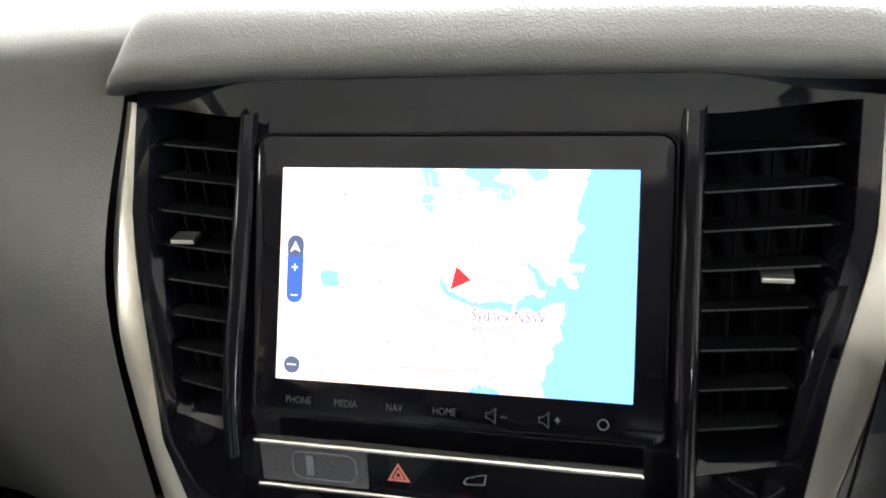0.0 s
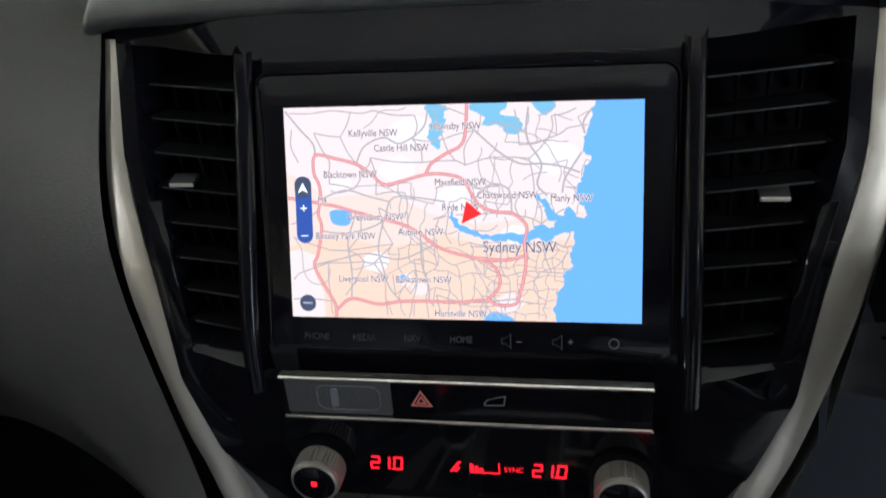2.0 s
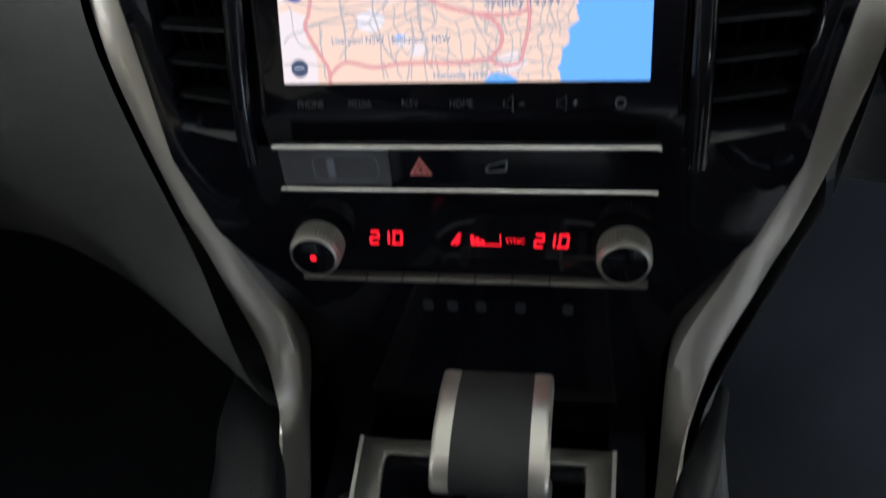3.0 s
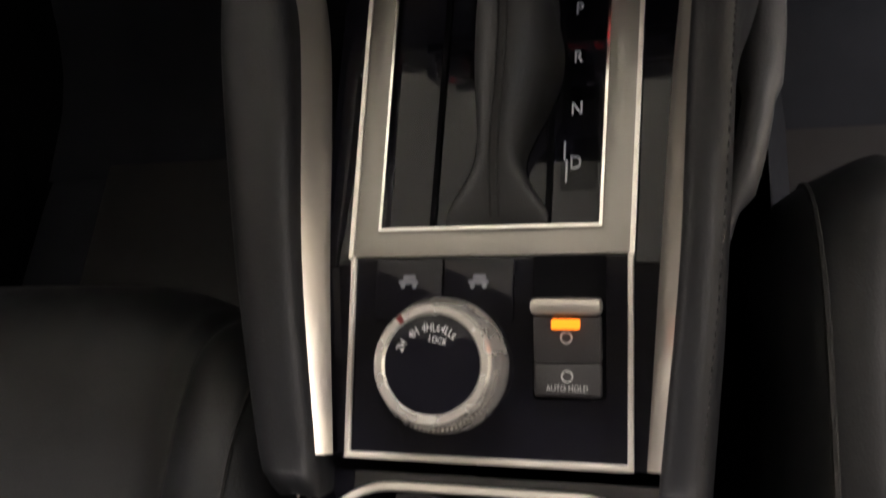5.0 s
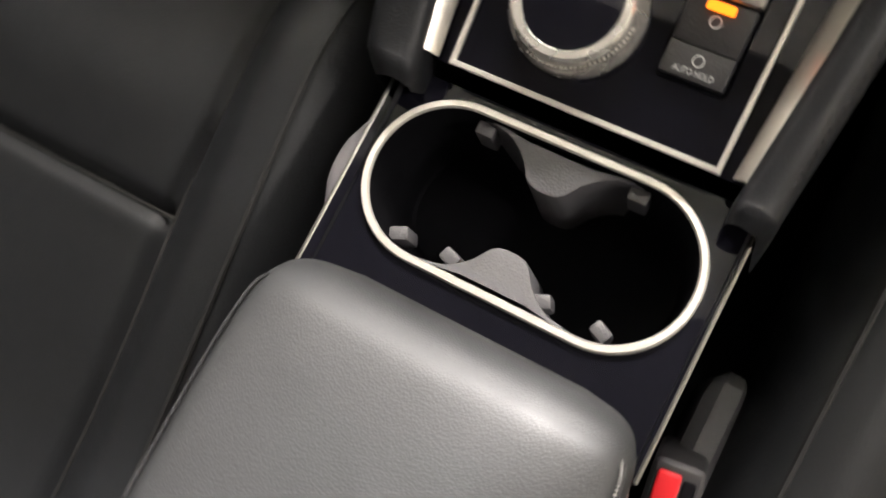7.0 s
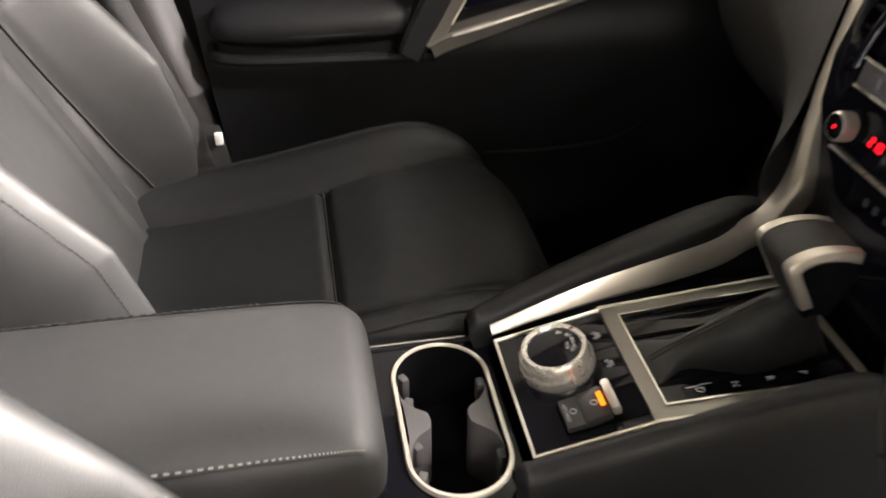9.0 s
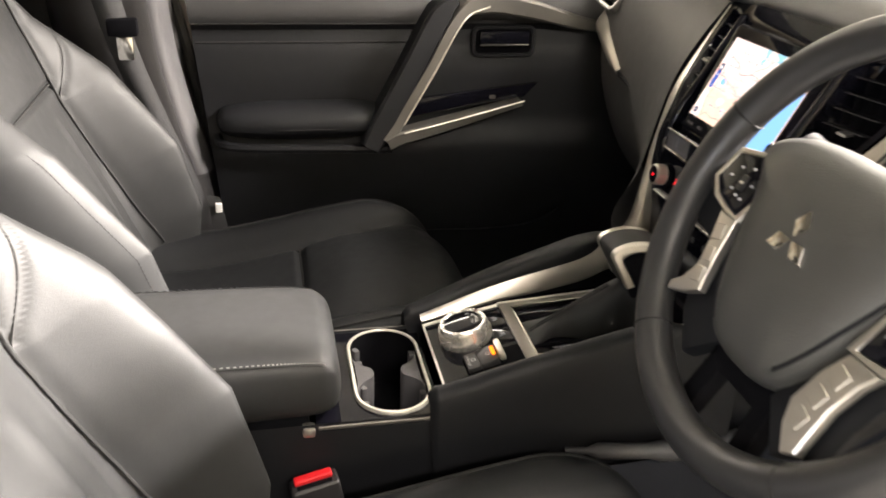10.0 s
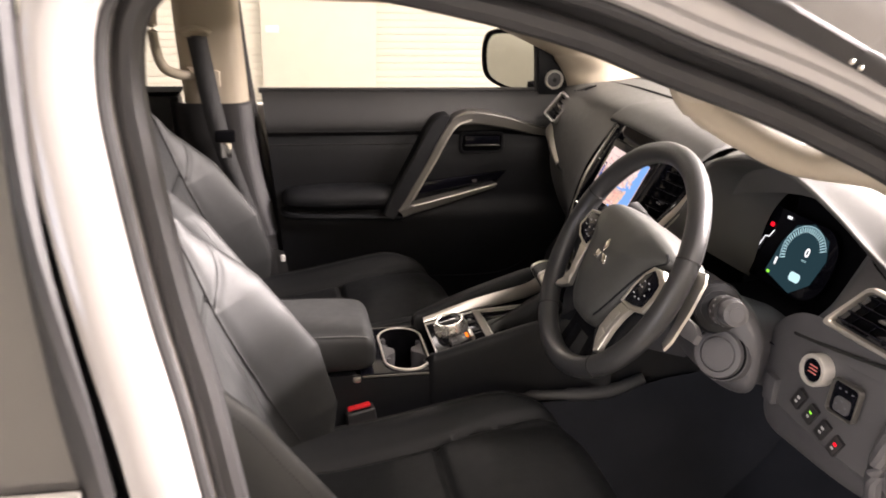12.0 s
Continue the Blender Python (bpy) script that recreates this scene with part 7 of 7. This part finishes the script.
    part("paddle", solid([(s * 0.112, 0.050), (s * 0.152, 0.057), (s * 0.162, 0.045), (s * 0.168, 0.0), (s * 0.168, -0.050), (s * 0.163, -0.066), (s * 0.152, -0.060), (s * 0.150, -0.020), (s * 0.140, 0.010), (s * 0.118, 0.030)][::s], 0.005, MW @ Matrix.Translation((0, 0, -0.052)), 0.0015), SILVER, wheel, "silver shift paddle")
    part("paddle_bracket", solid([(s * x, y) for x, y in ((0.120, -0.012), (0.168, -0.012), (0.187, -0.020), (0.187, -0.034), (0.160, -0.038), (0.120, -0.034))][::s], 0.010, MW @ Matrix.Translation((0, 0, -0.074)), 0.003), PLASTIC, wheel, "grey paddle bracket")
part("lower_spoke", solid([(-0.05, -0.07), (0.05, -0.07), (0.046, -0.12), (0.052, -0.172), (0.030, -0.176), (0.026, -0.130), (-0.026, -0.130), (-0.030, -0.176), (-0.052, -0.172), (-0.046, -0.12)], 0.016, MW @ Matrix.Translation((0, 0, -0.03)), 0.005), MATTBLACK, wheel, "black lower spoke")

# ---- driver side of the console foot ----
part("console_carpet", loft([[V(0.150 + 0.006 * k, y, 0.846 + 0.05 * k - 0.0), V(0.155 + 0.006 * k, y, 0.80), V(0.160 + 0.006 * k, y, 0.70), V(0.170, y + 0.01, 0.60), V(0.200, y + 0.01, 0.515)] for y, k in ((0.10, 0.0), (0.25, 0.0), (0.40, 0.2), (0.52, 0.8), (0.70, 1.2), (0.89, 1.6))], 16, 20), CARPET, con, "dark carpet on the console foot", 60)
part("console_ledge", tube([V(0.120, 0.20, 0.850), V(0.140, 0.27, 0.856), V(0.150, 0.34, 0.858), V(0.152, 0.40, 0.864), V(0.150, 0.46, 0.885)], [0.004, 0.010, 0.0135, 0.0135, 0.012], 12, n=24), DOOR_UPPER, con, "charcoal ledge along the console foot")

# ---- steering column, stalks ----
col = thing("steering_column", (0.40, 0.42, 1.12), "charcoal steering column shroud with stalks", "steering column")
rows = []
for y, z, xl, xr, hz in ((0.385, 1.172, 0.330, 0.440, 0.044), (0.402, 1.148, 0.300, 0.478, 0.066), (0.425, 1.126, 0.290, 0.516, 0.080), (0.455, 1.110, 0.285, 0.524, 0.080), (0.490, 1.090, 0.285, 0.476, 0.066), (0.58, 1.06, 0.285, 0.46, 0.06)):
    rows.append([V((xl + xr) / 2 + (xr - xl) / 2 * math.copysign(abs(math.cos(a)) ** 0.7, math.cos(a)), y, z + hz * math.copysign(abs(math.sin(a)) ** 0.7, math.sin(a))) for a in (2 * math.pi * j / 40 for j in range(40))])
part("shroud", loft(rows, 0, 24, True, True), PLASTIC, col, "charcoal column shroud", 60)
MK = plane((0.500, 0.399, 1.120), (0.80, 0.60, 0.0), (-0.12, 0.25, 0.96))
part("lock_boss", turned([(0.046, -0.05), (0.044, -0.016), (0.041, -0.006)], 40, MK), PLASTIC, col, "charcoal boss behind the lock cover", 60)
part("lock_groove", turned([(0.0360, -0.012), (0.0395, -0.006), (0.0395, -0.004), (0.0360, -0.003)], 48, MK), MATTBLACK, col, "dark groove round the lock cover")
part("lock_bezel", turned([(0.0370, -0.02), (0.0370, 0.001), (0.0350, 0.005), (0.0270, 0.006), (0.0262, 0.002)], 48, MK), PLASTIC, col, "round charcoal lock cover")
part("lock_cap", turned([(0.0258, 0), (0.0258, 0.0045), (0.024, 0.0060), (0.018, 0.0062)], 40, MK), PLASTIC, col)
SA, SB = V(0.470, 0.398, 1.184), V(0.602, 0.353, 1.232)
def along(k):
    return SA + (SB - SA) * k
part("stalk_collar", tube([along(0.0), along(0.16), along(0.20), along(0.24)], [0.040, 0.036, 0.033, 0.026], 32, n=10), LEATHER_SIDE, col, "black stalk collar")
part("stalk", tube([along(-0.2), along(0.45), along(0.52)], [0.016, 0.017, 0.019], 20, n=10), MATTBLACK, col, "black wiper stalk")
part("stalk_ring", tube([along(0.44), along(0.48), along(0.70), along(0.76)], [0.018, 0.0215, 0.0215, 0.0185], 24, n=10), DARKPLASTIC, col, "black stalk ring")
part("stalk_end", tube([along(0.75), along(0.80), along(0.94), along(1.0)], [0.0175, 0.0185, 0.0165, 0.010], 20, n=12), PLASTIC, col, "grey stalk end")
stu = (SB - SA).normalized()
sdn = V(0, -1, 0) - stu * stu.dot(V(0, -1, 0))
sdn.normalize()
sup = stu.cross(sdn)
for i in range(10):
    a = radians(-95 + 24 * i)
    rad_ = sdn * math.cos(a) - sup * math.sin(a)
    part("stalk_mark", block(-0.0024, 0.0024, -0.0015, 0.0015, 0, 0.0006, 0, 1, plane(along(0.55 + 0.10 * (i % 2)) + rad_ * 0.0213, stu, stu.cross(rad_) * -1)), MARK, col)
part("stalk", tube([V(0.33, 0.40, 1.20), V(0.27, 0.392, 1.225), V(0.215, 0.38, 1.245)], [0.012, 0.013, 0.015], 14, n=10), DARKPLASTIC, col, "black indicator stalk")
part("stalk_end", tube([V(0.222, 0.3815, 1.2425), V(0.214, 0.3798, 1.2455), V(0.198, 0.3765, 1.252), V(0.194, 0.3757, 1.2535)], [0.0152, 0.0165, 0.0155, 0.011], 18, n=10), PLASTIC, col, "grey stalk end")

# ---- instrument cluster ----
cl2 = thing("instrument_cluster", (0.35, 0.61, 1.15), "lit digital instrument cluster behind the wheel", "instrument cluster")
MI = plane((0.322, 0.628, 1.212), (1, 0.09, 0), (0, 0.30, 0.95))
part("lens", solid(rrect(0.27, 0.13, 0.05, 8), 0.003, MI @ Matrix.Translation((-0.05, -0.012, -0.004)), 0.001), PIANO, cl2, "gloss black cluster face")
face = part("centre_display", solid([(-0.052, -0.058), (0.020, -0.074), (0.056, -0.045), (0.068, 0.002), (0.056, 0.034), (0.014, 0.050), (-0.024, 0.036), (-0.042, 0.0)], 0.0006, MI), LCD_TEAL, cl2, "dim teal display")
bmc = bmesh.new()
for i in range(28):
    a = radians(205 - 6.6 * i)
    ri, ro = 0.038, 0.047
    w = 0.0013
    solid([(0.014 + ri * math.cos(a - w * 14), -0.005 + ri * math.sin(a - w * 14)), (0.014 + ro * math.cos(a - w * 14), -0.005 + ro * math.sin(a - w * 14)), (0.014 + ro * math.cos(a + w * 14), -0.005 + ro * math.sin(a + w * 14)), (0.014 + ri * math.cos(a + w * 14), -0.005 + ri * math.sin(a + w * 14))], 0.0003, MI @ Matrix.Translation((0, 0, 0.0007)), bm=bmc)
part("dial_scale", bmc, LCD_CYAN, face, "pale cyan dial scale")
part("dial_arc", ribbon([(0.014 + 0.0495 * math.cos(radians(205 - 5 * i)), -0.005 + 0.0495 * math.sin(radians(205 - 5 * i))) for i in range(37)], 0.0012, MI, None, 0.0008), LCD_CYAN, face)
words("0", 0.021, MI @ Matrix.Translation((0.0237, 0.001, 0.0012)), LCD_WHITE, face, "speed_digit", bold=0.0008)
words("km/h", 0.006, MI @ Matrix.Translation((0.024, -0.013, 0.0012)), LCD_CYAN, face)
part("info_patch", solid(rrect(0.026, 0.016, 0.006, 4, 0.019, -0.045), 0.0003, MI @ Matrix.Translation((0, 0, 0.0007))), LCD_CYAN, face)
part("gauge_line", ribbon([(-0.094, -0.034), (-0.090, -0.018), (-0.086, -0.004), (-0.076, -0.002), (-0.070, 0.012)], 0.0022, MI, None, 0.0007), LCD_WHITE, cl2, "white gauge line")
part("gauge_line", ribbon([(-0.112, -0.026), (-0.106, 0.000)], 0.004, MI, None, 0.0007), LCD_CYAN, cl2)
part("red_mark", solid(rrect(0.009, 0.007, 0.002, 2, -0.080, 0.020), 0.0003, MI @ Matrix.Translation((0, 0, 0.0008))), LED_RED, cl2, "red warning mark")
part("green_mark", solid(rrect(0.008, 0.005, 0.002, 2, -0.044, -0.057), 0.0003, MI @ Matrix.Translation((0, 0, 0.0008))), LED_GREEN, cl2, "green indicator")
part("white_mark", solid(rrect(0.005, 0.014, 0.002, 2, -0.037, -0.034), 0.0003, MI @ Matrix.Translation((0, 0, 0.0008))), LCD_WHITE, cl2)
part("top_mark", solid(rrect(0.012, 0.005, 0.001, 2, -0.047, 0.043), 0.0003, MI @ Matrix.Translation((0, 0, 0.0008))), LCD_WHITE, cl2)

# ---- switches on the lower dash ----
sb = thing("start_button", (0.593, 0.498, 1.135), "round start button with silver ring", "start button")
MT = plane((0.593, 0.497, 1.135), (0.985, 0.15, 0), (0, 0.12, 0.99))
part("ring", turned([(0.0235, -0.01), (0.0240, 0.006), (0.0225, 0.010), (0.0175, 0.010), (0.0168, 0.006)], 44, MT), SILVER_LIT, sb, "silver ring")
cap_ = part("button", turned([(0.0175, -0.01), (0.0175, 0.006), (0.0160, 0.0075)], 36, MT), PIANO, sb, "black button")
for i in range(3):
    part("button_lettering", block(-0.0075, 0.0075, 0.0052 - 0.005 * i, 0.0072 - 0.005 * i, 0.0074, 0.0078, 0, 1, MT), HAZ, cap_, "red lettering bar")
sp2 = thing("mirror_switch", (0.645, 0.515, 1.10), "square mirror adjuster switch block", "switch")
MX = plane((0.650, 0.507, 1.118), (0.985, 0.17, 0), (0, 0.12, 0.99))
part("surround", ringsolid(rrect(0.050, 0.052, 0.008), rrect(0.042, 0.044, 0.006), 0.008, MX, 0.002), SILVER_DARK, sp2)
part("pad", solid(rrect(0.043, 0.045, 0.006), 0.004, MX), PIANO, sp2)
part("adjuster", solid(rrect(0.026, 0.022, 0.006, 4, 0, -0.008), 0.005, MX @ Matrix.Translation((0, 0, 0.003)), 0.002), PLASTIC, sp2)
for bx, by in ((-0.011, 0.013), (0, 0.013), (0.011, 0.013), (0, -0.001), (0, -0.015), (-0.008, -0.008), (0.008, -0.008)):
    part("switch_symbol", solid(rrect(0.0035, 0.0022, 0.001, 2, bx, by), 0.0003, MX @ Matrix.Translation((0, 0, 0.0045 if by > 0.01 else 0.0082))), GREYMARK, sp2)
for i, mt in enumerate((MARK, LED_GREEN, MARK, LED_RED)):
    sw = thing("dash_switch", (0.585 + 0.020 * i, 0.50, 1.07 - 0.012 * i), "small black dash switch with symbol", "switch", "dash switches")
    mm = plane((0.572 + 0.0255 * i, 0.496 + 0.0040 * i, 1.077 - 0.0105 * i), (0.90, 0.14, -0.42), (0.38, 0.12, 0.9))
    part("key", solid(rrect(0.018, 0.030, 0.002), 0.005, mm, 0.0015), DARKPLASTIC, sw, "dark grey key")
    part("key_symbol", solid(rrect(0.006, 0.0045 if i != 1 else 0.003, 0.001, 2, 0, 0.004), 0.0003, mm @ Matrix.Translation((0, 0, 0.0053))), mt, sw)
    part("key_symbol", solid(rrect(0.005, 0.004, 0.001, 2, 0, -0.004), 0.0003, mm @ Matrix.Translation((0, 0, 0.0053))), MARK, sw)

# ---- grab handles ----
gh = thing("grab_handle", (0.60, 0.36, 1.46), "beige grab handle on the windscreen pillar", "grab handle", "grab handles")
part("handle_bar", tube([V(0.645, 0.215, 1.560), V(0.612, 0.245, 1.530), V(0.603, 0.270, 1.508), V(0.600, 0.298, 1.490), V(0.598, 0.352, 1.462), V(0.598, 0.408, 1.440), V(0.606, 0.455, 1.434), V(0.650, 0.50, 1.436)], [0.026, 0.026, 0.023, 0.021, 0.020, 0.020, 0.021, 0.022], 16, n=40), BEIGE, gh, "beige curved bar")
for p0, p1 in (((0.672, 0.215, 1.556), (0.636, 0.230, 1.548)), ((0.672, 0.512, 1.432), (0.625, 0.482, 1.441))):
    part("handle_mount", tube([V(*p0), V(*p1)], [0.029, 0.024], 14), BEIGE, gh)
gh2 = thing("grab_handle", (-0.66, -0.50, 1.42), "beige grab handle on the middle pillar", "grab handle", "grab handles")
part("handle_bar", tube([V(-0.665, -0.49, 1.60), V(-0.640, -0.505, 1.56), V(-0.635, -0.515, 1.47), V(-0.640, -0.50, 1.385), V(-0.650, -0.46, 1.36), V(-0.67, -0.43, 1.36)], 0.012, 12, n=30), BEIGE, gh2, "beige curved bar")
for p0, p1 in (((-0.68, -0.485, 1.605), (-0.655, -0.497, 1.585)), ((-0.685, -0.43, 1.36), (-0.66, -0.445, 1.36))):
    part("handle_mount", tube([V(*p0), V(*p1)], [0.019, 0.015], 12), BEIGE, gh2)
